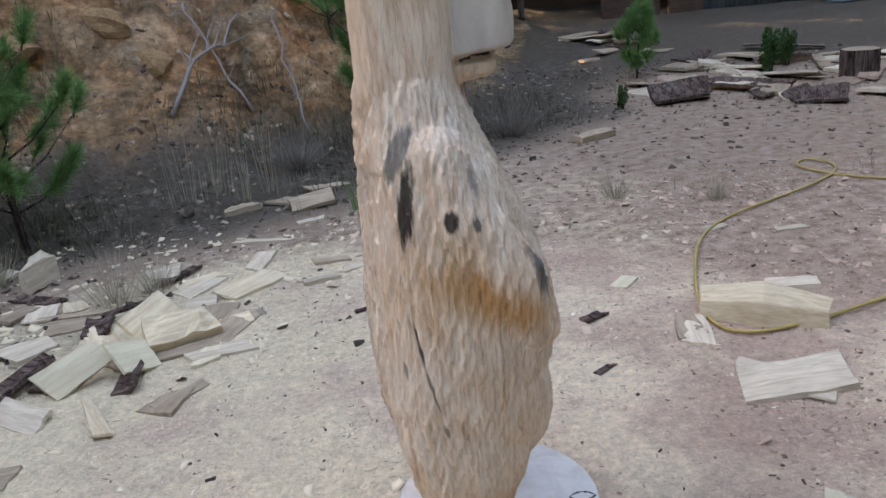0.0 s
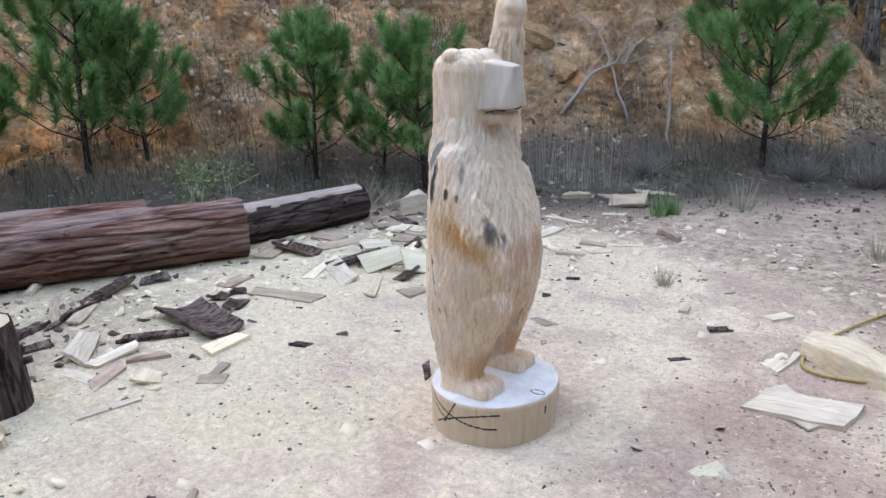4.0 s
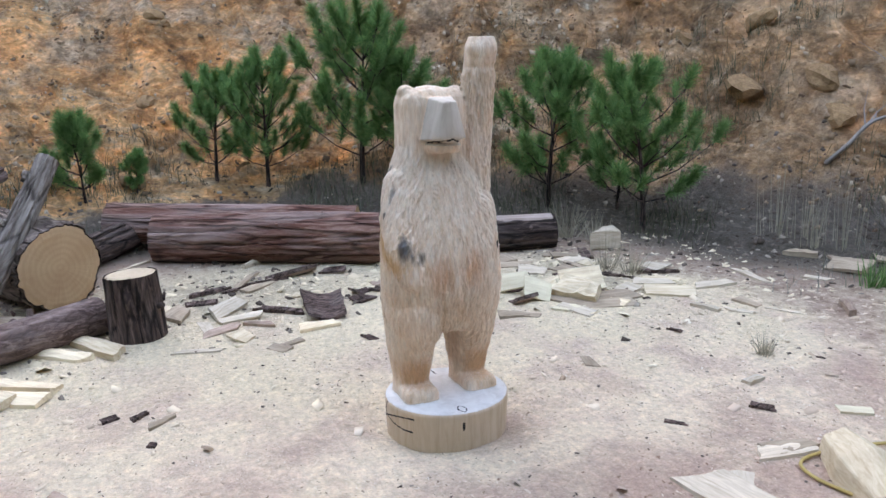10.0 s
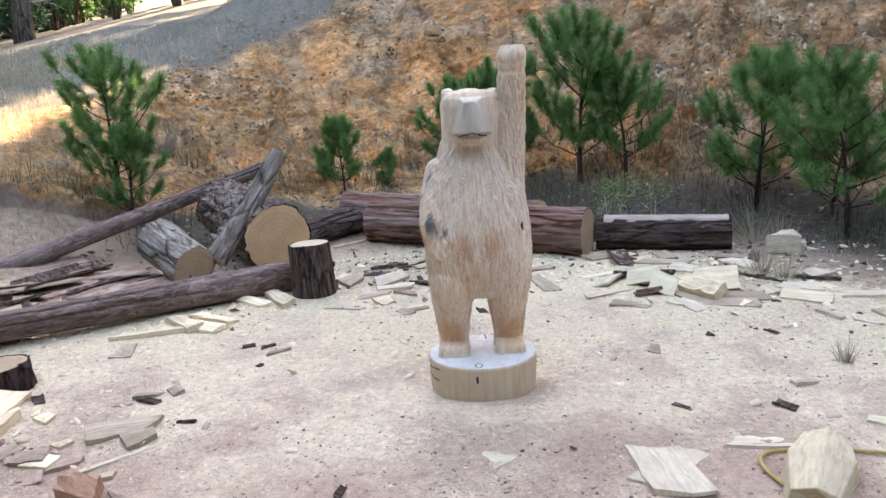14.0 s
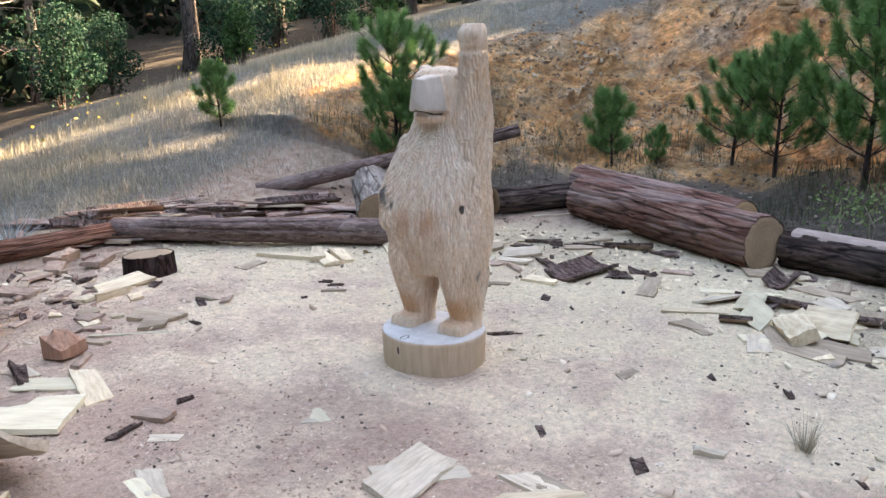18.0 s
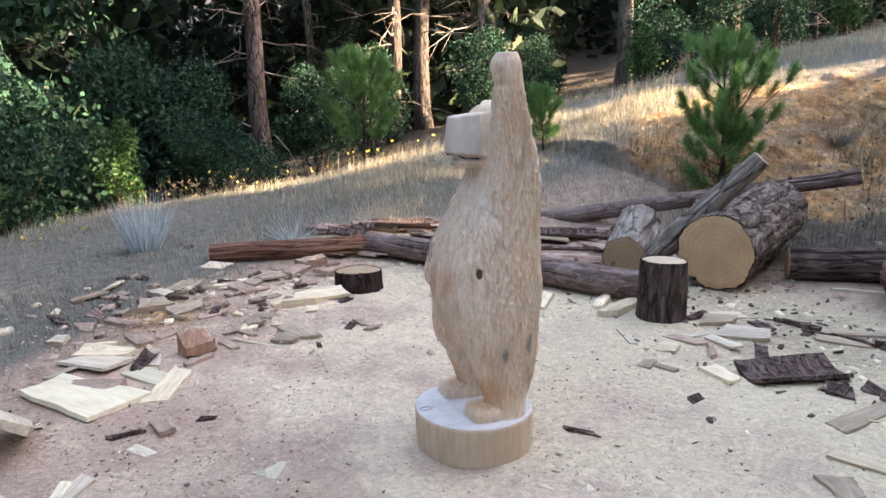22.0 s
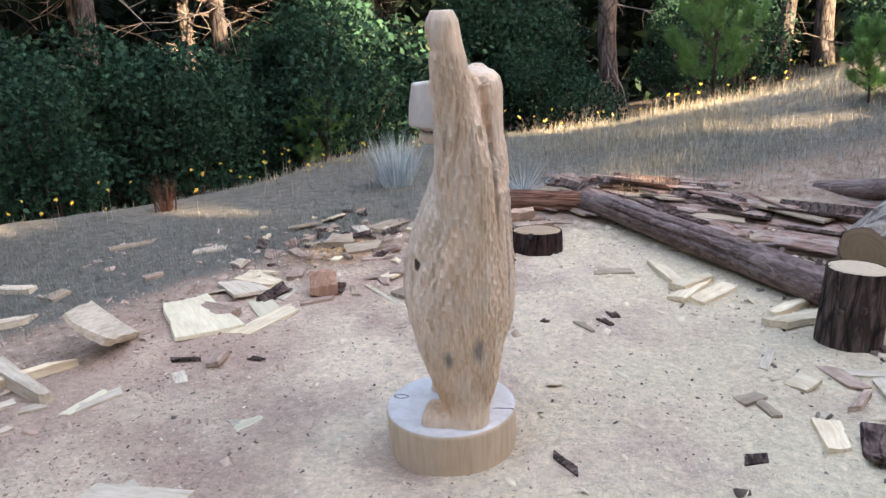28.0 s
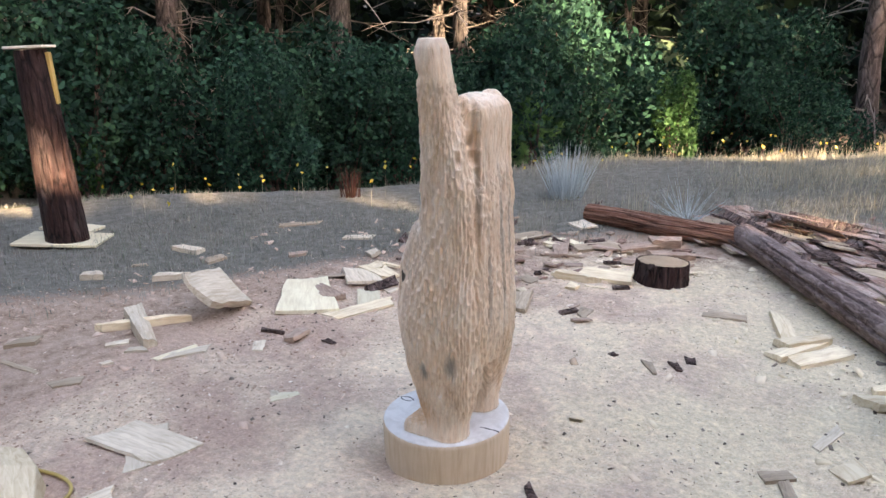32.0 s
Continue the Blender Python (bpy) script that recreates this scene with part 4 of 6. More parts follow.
rough_log("log", "dark half-hidden log behind the pile", (-3.0, -0.05, floor_at(-3.0, -0.05) + 0.12), (-3.85, 0.5, floor_at(-3.85, 0.5) + 0.12), 0.12, 0.12, MAT_BARK_DARK, MAT_END, seed=13)
rough_log("log", "big butt log with thick furrowed bark and an orange sawn face", (-2.30, 0.03, 0.27), (-3.45, -0.72, 0.36), 0.262, 0.25, MAT_BARK_PLATE, MAT_END, ridge=0.11, seed=4)
rough_log("log", "long slim grey-brown log lying on the sawdust", resting(-1.80, 0.22, 0.105), resting(-0.31, -1.80, 0.10), 0.105, 0.088, MAT_BARK_BROWN, MAT_END_PALE, seed=5, ridge=0.025, stubs=5)
rough_log("log", "shredded reddish log lying in the grass edge", resting(-0.32, -1.78, 0.07), resting(0.95, -2.02, 0.07), 0.085, 0.075, MAT_BARK_FRAYED, MAT_END, seed=6, ridge=0.10)
rough_log("log", "long pole leaning on the log pile, grey-brown bark", (-3.96, -0.38, 0.66), (-2.0, -2.1, 0.16), 0.062, 0.075, MAT_BARK_BROWN, MAT_END_PALE, seed=7, ridge=0.04, stubs=3)
rough_log("log", "crooked branch leaning on the big log", (-2.10, -0.42, 0.16), (-2.64, 0.02, 0.90), 0.092, 0.064, MAT_BARK_PALE, MAT_END_PALE, seed=8, ridge=0.13, bend=-0.03, stubs=5)
rough_log("log", "short grey weathered log with flaking bark", (-2.30, -0.92, 0.30), (-1.93, -0.52, 0.15), 0.165, 0.165, MAT_BARK_PALE, MAT_END_BROWN, seed=9, ridge=0.09, stubs=1)
rough_log("stump", "short upright log with dark bark and pale top", (-1.62, 0.42, floor_at(-1.62, 0.42) - 0.02), (-1.635, 0.405, floor_at(-1.62, 0.42) + 0.355), 0.152, 0.138, MAT_BARK_DARK, MAT_END_PALE, seed=10, category="stump", group="upright stumps", stubs=2)
rough_log("stump", "low sawn log round with dark reddish bark on sawdust", (-0.01, -0.92, floor_at(0, -0.9) - 0.02), (-0.01, -0.93, floor_at(0, -0.9) + 0.135), 0.172, 0.162, MAT_BARK_MAROON, MAT_END_BROWN, seed=11, category="stump", group="upright stumps", stubs=1)
# the second log's stripped top
up = second_log.matrix_world.to_3x3().inverted() @ Vector((0, 0, 1))
a0 = math.atan2(up.y, up.x)
vs, fs = [], []
for i in range(27):
    z = 0.06 + 0.95 * i / 26
    for j in range(9):
        a = a0 + (j / 8 - 0.5) * (1.3 + 0.22 * math.sin(i * 0.9 + math.sin(i * 0.37) * 2) * (j in (0, 8)))
        r = (0.140 - 0.008 * z) * (0.985 if j in (0, 8) else 1.055)
        vs.append((r * math.cos(a), r * math.sin(a), z))
fs = [(i * 9 + j, i * 9 + j + 1, i * 9 + j + 10, i * 9 + j + 9) for i in range(26) for j in range(8)]
part("stripped_top", mesh_from("stripped_top", vs, fs, sawn_wood("stripped_pink_wood", (0.56, 0.44, 0.38), (0.34, 0.24, 0.20), (22, 22, 2)), True), None, second_log, "pale stripped top of the log")
log_post = rough_log("log_post", "tall upright dark bark-covered log standing on pale boards", (3.97, 0.617, floor_at(4.11, 0.7) + 0.0), (4.06, 0.66, floor_at(4.11, 0.7) + 1.40), 0.152, 0.106, MAT_BARK_MAROON, MAT_END_PALE, seed=12, category="log", ridge=0.03)
bm = bmesh.new()
block(bm, (0.112, 0, 1.20), (0.030, 0.075, 0.36), (0, 0, 0), 0.006)
strip = part("peeled_strip", bm, sawn_wood("ochre_bare_wood", (0.60, 0.39, 0.13), (0.42, 0.25, 0.08), (20, 20, 2)), log_post, "yellow strip of bare wood cut into the bark")
out = log_post.matrix_world.to_3x3().inverted() @ Vector((-0.72, -0.66, 0))
strip.rotation_euler = (0, 0, math.atan2(out.y, out.x))
bm = bmesh.new()
block(bm, (0, 0, 0), (0.28, 0.20, 0.018), (0, 0, 0), 0.004)
tagged(new("board", mesh_from_bm(bm, "board", MAT_PALE)), "thin pale board lying on top of the upright log", "board").matrix_world = pose(4.06, 0.66, floor_at(4.11, 0.7) + 1.418, 2, 3, 30)

# ---- plants ----


def leaf_quads(centres, size, seed, droop=0.0, narrow=0.55):
    """Corners and faces of small leaves, turned at random, about the centres."""
    g = np.random.default_rng(seed)
    n = len(centres)
    a = g.normal(size=(n, 3))
    a[:, 2] -= droop
    a /= np.linalg.norm(a, axis=1)[:, None]
    b = np.cross(a, g.normal(size=(n, 3)))
    b /= np.linalg.norm(b, axis=1)[:, None] + 1e-9
    s = size * g.uniform(0.6, 1.4, (n, 1))
    v = np.stack([centres - a * s, centres + b * s * narrow, centres + a * s, centres - b * s * narrow], 1).reshape(-1, 3)
    return v, np.arange(4 * n).reshape(-1, 4)


def needle_tris(roots, ways, length, width, seed):
    g = np.random.default_rng(seed)
    n = len(roots)
    side = np.cross(ways, g.normal(size=(n, 3)))
    side /= np.linalg.norm(side, axis=1)[:, None] + 1e-9
    l = length * g.uniform(0.7, 1.2, (n, 1))
    v = np.stack([roots - side * width / 2, roots + side * width / 2, roots + ways * l], 1).reshape(-1, 3)
    return v, np.arange(3 * n).reshape(-1, 3)


def unit(v):
    return v / (np.linalg.norm(v, axis=-1, keepdims=True) + 1e-9)


def make_pine(seed, h=1.5, spread=0.42, whorls=6, needles=190):
    """A young long-needled pine: trunk, limbs, and needle tufts that stand up round the twigs."""
    g = np.random.default_rng(seed)
    top = thing("pine_sapling", "young green pine with long soft needles at the bank", "pine sapling", group="young pines")
    lean = g.normal(0, 0.05, 2)
    pts = [(lean[0] * t * t * h, lean[1] * t * t * h, t * h * 0.93 - 0.12) for t in np.linspace(0, 1, 8)]
    part("trunk", mesh_from("trunk", *tube(pts, list(np.linspace(0.032, 0.008, 8) * h / 1.5), 9), MAT_BARK_DARK, True), None, top)
    roots, ways, chunks = [], [], []
    limbs = []
    for w in range(whorls):
        t = 0.18 + 0.77 * w / (whorls - 1)
        base = np.array((lean[0] * t * t * h, lean[1] * t * t * h, t * h * 0.93))
        reach = spread * 0.92 * math.sin(math.pi * (0.24 + 0.70 * t)) * g.uniform(0.85, 1.15) * h / 1.5 + 0.06
        off = g.uniform(0, 6.28)
        for k in range(4 if w < whorls - 1 else 3):
            if g.random() < 0.14:
                continue
            a = off + k * 6.283 / 4 + g.normal(0, 0.25)
            up = 0.35 + 0.75 * t + g.normal(0, 0.12)
            d = unit(np.array((math.cos(a), math.sin(a), up)))
            r = reach * g.uniform(0.7, 1.15)
            tip = base + d * r + np.array((0, 0, 0.10 * r))
            mid = base + d * r * 0.5 - np.array((0, 0, 0.03 * r))
            limbs.append(tube([base, mid, tip], [0.010, 0.007, 0.004], 5))
            shoot = unit(d * 0.6 + np.array((0, 0, 0.75)))
            twigs = [(tip - shoot * 0.05, tip + shoot * 0.12 * h)]
            for q in (0.42, 0.72):
                e = unit(d * 0.7 + g.normal(0, 0.55, 3) + np.array((0, 0, 0.6)))
                p = base + (tip - base) * (q + g.normal(0, 0.06))
                twigs.append((p, p + e * (0.20 * r + 0.08)))
            for i, (p0, p1) in enumerate(twigs):
                limbs.append(tube([p0, p1], [0.005, 0.003], 4))
                n = int(needles * (1.5 if i == 0 else 0.7))
                s = g.uniform(0.15, 1.0, (n, 1))
                ax = unit(p1 - p0)
                roots.append(p0 + (p1 - p0) * s)
                ways.append(unit(ax * g.uniform(0.5, 1.2, (n, 1)) + g.normal(0, 0.50, (n, 3))))
    n = needles
    axis = np.array((lean[0] * h, lean[1] * h, h * 0.93))
    roots.append(axis * np.ones((n, 1)) * g.uniform(0.86, 1.02, (n, 1)))
    ways.append(unit(np.array((0, 0, 1.3)) + g.normal(0, 0.5, (n, 3))))
    for v, f in limbs:
        part("branch", mesh_from("branch", v, f, MAT_BARK_DARK, True), None, top)
    v, f = needle_tris(np.concatenate(roots), np.concatenate(ways), 0.15, 0.0068, seed)
    part("foliage", raw_mesh("foliage", v, f, MAT_NEEDLE), None, top, "dense tufts of green needles")
    return top


def plant_out(kinds, spots):
    """Copies of the first-made plants, each at its own place, size and turn: (kind, x, y, scale, turn)."""
    used = set()
    for k, x, y, s, turn in spots:
        m = Matrix.Translation((x, y, floor_at(x, y))) @ Matrix.Rotation(radians(turn), 4, "Z") @ Matrix.Scale(s, 4)
        if k in used:
            copy_thing(kinds[k], m)
        else:
            kinds[k].matrix_world = m
            used.add(k)


pines = [make_pine(101, 1.55, 0.62, 7, 300), make_pine(102, 1.45, 0.54, 7, 300), make_pine(103, 1.0, 0.42, 5, 240), make_pine(104, 1.7, 0.66, 8, 300)]
plant_out(pines, [(0, -2.50, 4.50, 0.80, 0), (1, -3.40, 4.10, 0.86, 40), (0, -3.05, 4.62, 0.68, 160), (3, -4.62, 2.70, 0.88, 20), (1, -4.45, 3.15, 0.86, 200),
                  (3, -5.05, 1.85, 0.78, 120), (0, -5.25, 1.38, 0.80, 250), (2, -5.04, 0.16, 0.72, 0), (2, -5.15, 0.62, 0.52, 90), (3, -0.26, 6.55, 1.0, 60)])
copy_spots = [(3, -3.75, -1.80, 0.80, 310), (1, -3.55, -1.62, 0.66, 100), (2, -2.63, -3.35, 0.85, 30), (2, 2.29, 9.17, 1.0, 10), (2, -5.35, -0.12, 0.38, 200), (1, -0.9, 7.6, 0.85, 140), (3, -1.9, -8.6, 1.1, 70), (1, 3.4, -5.9, 0.8, 200)]
for k, x, y, s, turn in copy_spots:
    copy_thing(pines[k], Matrix.Translation((x, y, floor_at(x, y))) @ Matrix.Rotation(radians(turn), 4, "Z") @ Matrix.Scale(s, 4))


def make_shrub(seed, h, r, leaves, size, mat, label, lumps=9):
    g = np.random.default_rng(seed)
    top = thing("shrub", label, "shrub", group="forest shrubs")
    cs, stems = [], []
    for _ in range(lumps):
        a, q, z = g.uniform(0, 6.28), g.uniform(0, 0.75) * r, g.uniform(0.25, 0.85) * h
        c = np.array((q * math.cos(a), q * math.sin(a), z))
        rad = np.array((0.42 * r, 0.42 * r, 0.24 * h)) * g.uniform(0.7, 1.25)
        d = unit(g.normal(size=(leaves // lumps, 3))) * g.uniform(0.45, 1.05, (leaves // lumps, 1)) ** 0.6
        cs.append(c + d * rad)
        stems.append(tube([(0.1 * c[0], 0.1 * c[1], -0.1), c * np.array((0.5, 0.5, 0.55)), c], [0.025, 0.018, 0.006], 5))
    for v, f in stems:
        part("stem", mesh_from("stem", v, f, MAT_BARK_DARK), None, top)
    part("foliage", raw_mesh("foliage", *leaf_quads(np.concatenate(cs), size, seed), mat), None, top)
    return top


def make_tree(seed, h=11.0, r=0.17, dead=14, label="tall forest pine with bare dead lower branches", crown_from=0.42, pale=False):
    g = np.random.default_rng(seed)
    top = thing("forest_tree", label, "tree", group="forest trees")
    n = 14
    wob = np.cumsum(g.normal(0, 0.035, (n, 2)), 0)
    pts = [(wob[i, 0], wob[i, 1], i / (n - 1) * h - 0.3) for i in range(n)]
    part("trunk", mesh_from("trunk", *tube(pts, [r * (1 - 0.85 * i / n) * (1.25 if i == 0 else 1) for i in range(n)], 12), MAT_BARK_SLIM if pale else MAT_BARK_PINK if r == 0.17 else MAT_BARK_GREY, True), None, top)
    for _ in range(dead):
        t = g.uniform(0.08, crown_from + 0.05)
        a = g.uniform(0, 6.28)
        p = np.array((np.interp(t, np.linspace(0, 1, n), wob[:, 0]), np.interp(t, np.linspace(0, 1, n), wob[:, 1]), t * h - 0.3))
        d = np.array((math.cos(a), math.sin(a), g.uniform(-0.15, 0.35)))
        l = g.uniform(0.7, 2.0)
        path = [p + d * l * s + np.array((0, 0, -0.28 * l * s * s)) + g.normal(0, 0.05, 3) * (s > 0) for s in (0, 0.25, 0.5, 0.75, 1.0)]
        ch = [tube(path, [0.016, 0.013, 0.010, 0.007, 0.003], 5)]
        for _ in range(4):
            q = path[int(g.integers(1, 4))]
            e = unit(d * 0.6 + g.normal(0, 0.6, 3) + np.array((0, 0, -0.2)))
            ch.append(tube([q, q + e * l * 0.2, q + e * l * 0.36 + g.normal(0, 0.04, 3)], [0.007, 0.005, 0.003], 4))
        vs, fs, k = [], [], 0
        for v, f in ch:
            vs += list(v)
            fs += [tuple(i + k for i in face) for face in f]
            k += len(v)
        part("dead_branch", mesh_from("dead_branch", vs, fs, MAT_DEAD), None, top, "bare grey dead branch")
    cs = []
    for _ in range(64):
        t = g.uniform(crown_from, 1.0)
        a, q = g.uniform(0, 6.28), g.uniform(0.2, 1.0) * (2.1 * (1.15 - t))
        c = np.array((q * math.cos(a), q * math.sin(a), t * h))
        cs.append(c + g.normal(size=(170, 3)) * np.array((0.5, 0.5, 0.28)))
    part("crown", raw_mesh("crown", *leaf_quads(np.concatenate(cs), 0.115, seed, narrow=0.45), MAT_LEAF_SHADED), None, top)
    return top


trees = [make_tree(201, dead=20), make_tree(202, 12.5, 0.16, 22), make_tree(203, 10.0, 0.12, 24, "slim pale forest trunk with bare dead branches", 0.5, True), make_tree(204, 12.0, 0.20, 8, "thick forest pine, canopy shade in its dark crown colour"), make_tree(205, 9.0, 0.15, 3, "dense dark conifer added on the hill to cast shade", 0.10)]
plant_out(trees, [(0, -0.35, -9.50, 1.0, 0), (1, -3.66, -12.9, 1.0, 50), (2, -5.85, -13.4, 1.0, 10), (3, -8.9, -12.2, 1.0, 80), (4, -13.2, -1.7, 0.5, 0)])
g = np.random.default_rng(5)
# mostly unseen trees added on the bank top to shade clearing and forest
west_shade_trees = [(4, -12.4, 6.6, 0.8), (4, -12.0, 7.4, 0.8), (4, -13.5, 5.4, 0.8), (4, -12.9, 5.2, 0.75), (3, -15.7, 1.4, 0.6), (3, -16.2, 0.4, 0.6), (3, -16.7, -0.6, 0.6), (3, -17.3, -1.7, 0.6), (3, -14.4, 3.7, 0.6), (3, -13.8, 5.0, 0.6), (3, -13.3, 5.9, 0.6), (3, -12.6, 7.2, 0.6), (3, -12.0, 8.0, 0.7), (4, -13.2, 4.4, 0.8), (4, -13.9, 5.0, 0.8), (4, -14.3, 4.0, 0.6), (4, -15.9, 3.46, 0.8), (4, -15.3, 0.4, 0.5), (4, -17.2, 1.7, 0.85), (4, -18.6, 0.6, 1.0), (4, -16.55, 5.0, 1.0), (4, -16.4, -1.0, 0.9), (4, -13.0, 5.6, 0.7), (4, -13.9, 6.0, 0.8), (4, -13.4, 7.2, 1.0), (4, -15.6, 6.6, 1.1), (4, -15.3, -2.9, 1.1), (4, -14.6, -1.2, 0.5), (4, -17.6, -1.6, 1.0)]
south_trees = [(3, -4.55, -13.5, 1.0), (2, -6.6, -14.6, 1.1), (2, -11.4, -10.2, 1.0), (0, -13.0, -13.6, 1.1), (3, -15.0, -8.5, 1.1), (1, -17, -12, 1.0), (2, -2.2, -15.5, 1.0), (2, 4.1, -11.6, 1.0)]
east_trees = [(3, 4.4, -13.0, 1.0), (2, 5.2, -9.8, 0.9), (1, 7.2, -9.5, 1.0), (0, 8.8, -6.4, 1.0), (3, 10.5, -3.5, 1.0), (2, 10.0, -8.0, 1.0), (1, 11.8, 0.4, 1.0), (0, 12.5, 4.5, 1.1), (3, 8.0, -0.8, 1.0), (0, 7.6, -3.4, 1.0), (3, 6.6, -5.8, 0.95), (1, 5.6, -7.8, 1.0), (3, 9.0, 2.2, 1.0), (1, 9.2, -5.0, 1.0), (3, 10.4, -1.6, 1.1), (3, 8.0, -7.6, 1.0), (0, 6.6, -10.6, 1.0)]
# the kind 4 conifers in this row are added as sun blockers
north_trees = [(4, -3.6, 14.2, 1.1), (4, -2.4, 13.0, 0.9), (4, -5.0, 15.8, 1.1), (3, 12.0, 8.5, 1.0), (1, -1.2, 12.6, 1.0), (0, 0.4, 15.2, 1.0), (3, 1.7, 17.5, 1.0), (2, -0.2, 11.2, 0.9), (1, 4.0, 18.0, 1.0), (3, 7.5, 17.0, 1.1), (0, 10.5, 14.0, 1.1), (2, 0.9, 13.6, 1.0), (1, 1.4, 20.0, 1.0), (0, 6.0, 21.0, 1.0), (4, -12.2, 8.6, 1.0), (3, -14.9, 8.3, 1.2), (4, -11.0, 9.6, 1.0), (4, -9.6, 8.6, 1.0), (3, -12.6, 10.4, 1.1), (0, -10.5, 11.0, 1.1)]
# mostly added to shade the rubble and the shed from the low sun
north_trees += [(4, -6.2, 13.9, 1.0), (4, -3.5, 17.5, 1.1), (4, -2.0, 19.0, 1.1), (4, -5.5, 17.0, 1.1), (3, -4.0, 20.5, 1.2), (4, -4.4, 15.0, 1.0), (3, -8.0, 15.0, 1.1), (4, -7.4, 9.8, 1.0), (4, -5.2, 11.0, 1.0), (4, -3.0, 12.0, 1.0), (4, -1.0, 14.4, 1.0), (4, 1.0, 16.2, 1.0), (4, 8.2, 19.0, 1.0), (3, -7.5, 12.0, 1.1), (0, -4.5, 11.5, 1.1), (1, -6.0, 10.0, 1.0), (3, -2.6, 13.5, 1.1)]
tree_spots = west_shade_trees + south_trees + east_trees + north_trees
for k, x, y, s in tree_spots:
    copy_thing(trees[k], Matrix.Translation((x, y, floor_at(x, y))) @ Matrix.Rotation(g.uniform(0, 6.28), 4, "Z") @ Matrix.Scale(s, 4))

# leaf colour of these shrubs already holds the shade of a canopy
DARK_SHRUB = "dense dark-green shrub at the forest's edge, shade in its leaf colour"
shrubs = [make_shrub(301, 2.3, 1.3, 5200, 0.040, MAT_LEAF_SHADED, DARK_SHRUB), make_shrub(302, 1.7, 1.2, 4600, 0.036, MAT_LEAF_SHADED, DARK_SHRUB), make_shrub(303, 2.8, 1.2, 5200, 0.042, MAT_LEAF_SHADED, DARK_SHRUB, 12),
          make_shrub(304, 1.9, 0.55, 2600, 0.045, MAT_LEAF_LIGHT, "bright green upright young shrub before the forest", 10)]
plant_out(shrubs, [(0, 3.4, -6.0, 1.0, 0), (1, 5.4, -3.6, 1.0, 0), (2, 6.9, -2.6, 1.0, 0), (3, 7.0, -0.2, 0.75, 0)])
for i in range(30):
    t = i / 33
    ex, ey = 7.6 - 7.0 * t + g.normal(0, 0.4), 3.2 - 11.4 * min(1, t * 1.25) + g.normal(0, 0.5)
    if t > 0.8:
        ey = -8.2 - 1.5 * g.random()
    out = g.uniform(0.3, 1.7)
    x, y = ex + out * 0.85, ey - out * 0.6
    if float(edge(np.array(x), np.array(y))) < 0.9:
        x, y = x + 1.0, y - 0.8
    copy_thing(shrubs[i % 3], Matrix.Translation((x, y, floor_at(x, y) - 0.05)) @ Matrix.Rotation(g.uniform(0, 6.28), 4, "Z") @ Matrix.Scale(g.uniform(0.75, 1.25), 4))
# kind 0 shrubs on the west and north bank tops are added to block sun
for k, x, y, s in ((3, 1.9, -7.4, 1.0), (0, 0.6, -9.8, 1.0), (2, 1.5, -10.4, 1.0), (0, -1.6, -11.2, 0.9), (2, -2.7, -11.6, 0.9), (1, 2.4, -9.0, 1.1), (2, 3.2, -8.4, 1.1), (1, 0.4, -8.6, 0.8), (2, 4.4, -7.0, 1.1), (3, 6.6, -1.3, 0.6), (0, -2.6, 11.4, 1.1), (0, -3.6, 12.4, 1.1), (0, -1.8, 12.6, 1.1), (0, -4.6, 10.6, 1.0), (0, -14.13, 3.82, 0.7), (0, -13.52, 4.96, 0.8), (0, -12.9, 6.1, 0.8), (0, -12.3, 7.25, 0.8), (0, -11.64, 8.48, 0.8),  (3, -6.6, -7.6, 0.8), (0, -4.8, -10.5, 0.8), (1, -8.6, -10.4, 1.0), (2, -11.5, -12.0, 1.0), (0, -10.6, -9.2, 0.9), (1, -13.6, -11.2, 1.1), (1, -16.0, -9.0, 1.1), (3, -12.4, -9.2, 1.1), (0, -6.4, -11.4, 0.7)):
    copy_thing(shrubs[k], Matrix.Translation((x, y, floor_at(x, y) - 0.05)) @ Matrix.Rotation(g.uniform(0, 6.28), 4, "Z") @ Matrix.Scale(s, 4))
# light bushes beyond the crest of the slope
for i in range(12):
    x, y = -17.0 - 2.2 * (i % 3) + g.uniform(-0.5, 0.5), -3.6 - 0.6 * i + g.uniform(-0.3, 0.3)
    copy_thing(shrubs[3], Matrix.Translation((x, y, floor_at(x, y) - 0.05)) @ Matrix.Rotation(g.uniform(0, 6.28), 4, "Z") @ Matrix.Scale(g.uniform(1.5, 2.1), 4))


def build_far_woods():
    """The depth of the forest all round, too thick to count."""
    q = np.random.default_rng(61)
    n = 210000
    a = q.uniform(-2.75, 1.75, n)
    r = q.uniform(16.0, 36, n) + 3.0 * (a > 0.4) + 9.0 * (a < -2.15)
    x, y = 2.0 + r * np.cos(a), 1.0 + r * np.sin(a)
    z = height(x, y, False) + q.uniform(0, 1, n) ** 1.2 * 11
    c = np.stack([x, y, z], 1)
    clump = fbm(x * 0.55 + z * 0.3, y * 0.55 - z * 0.2, 3, 66)
    keep = (clump > -0.14) & ~((y > 8) & (x > 0.5) & (r < 22))
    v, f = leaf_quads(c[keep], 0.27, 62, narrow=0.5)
    tagged(new("far_woods", raw_mesh("far_woods", v, f, MAT_WOODS_SHADED)), "deep dark-green forest filling the distance, shade in its leaf colour", "forest", kind="stuff")


build_far_woods()


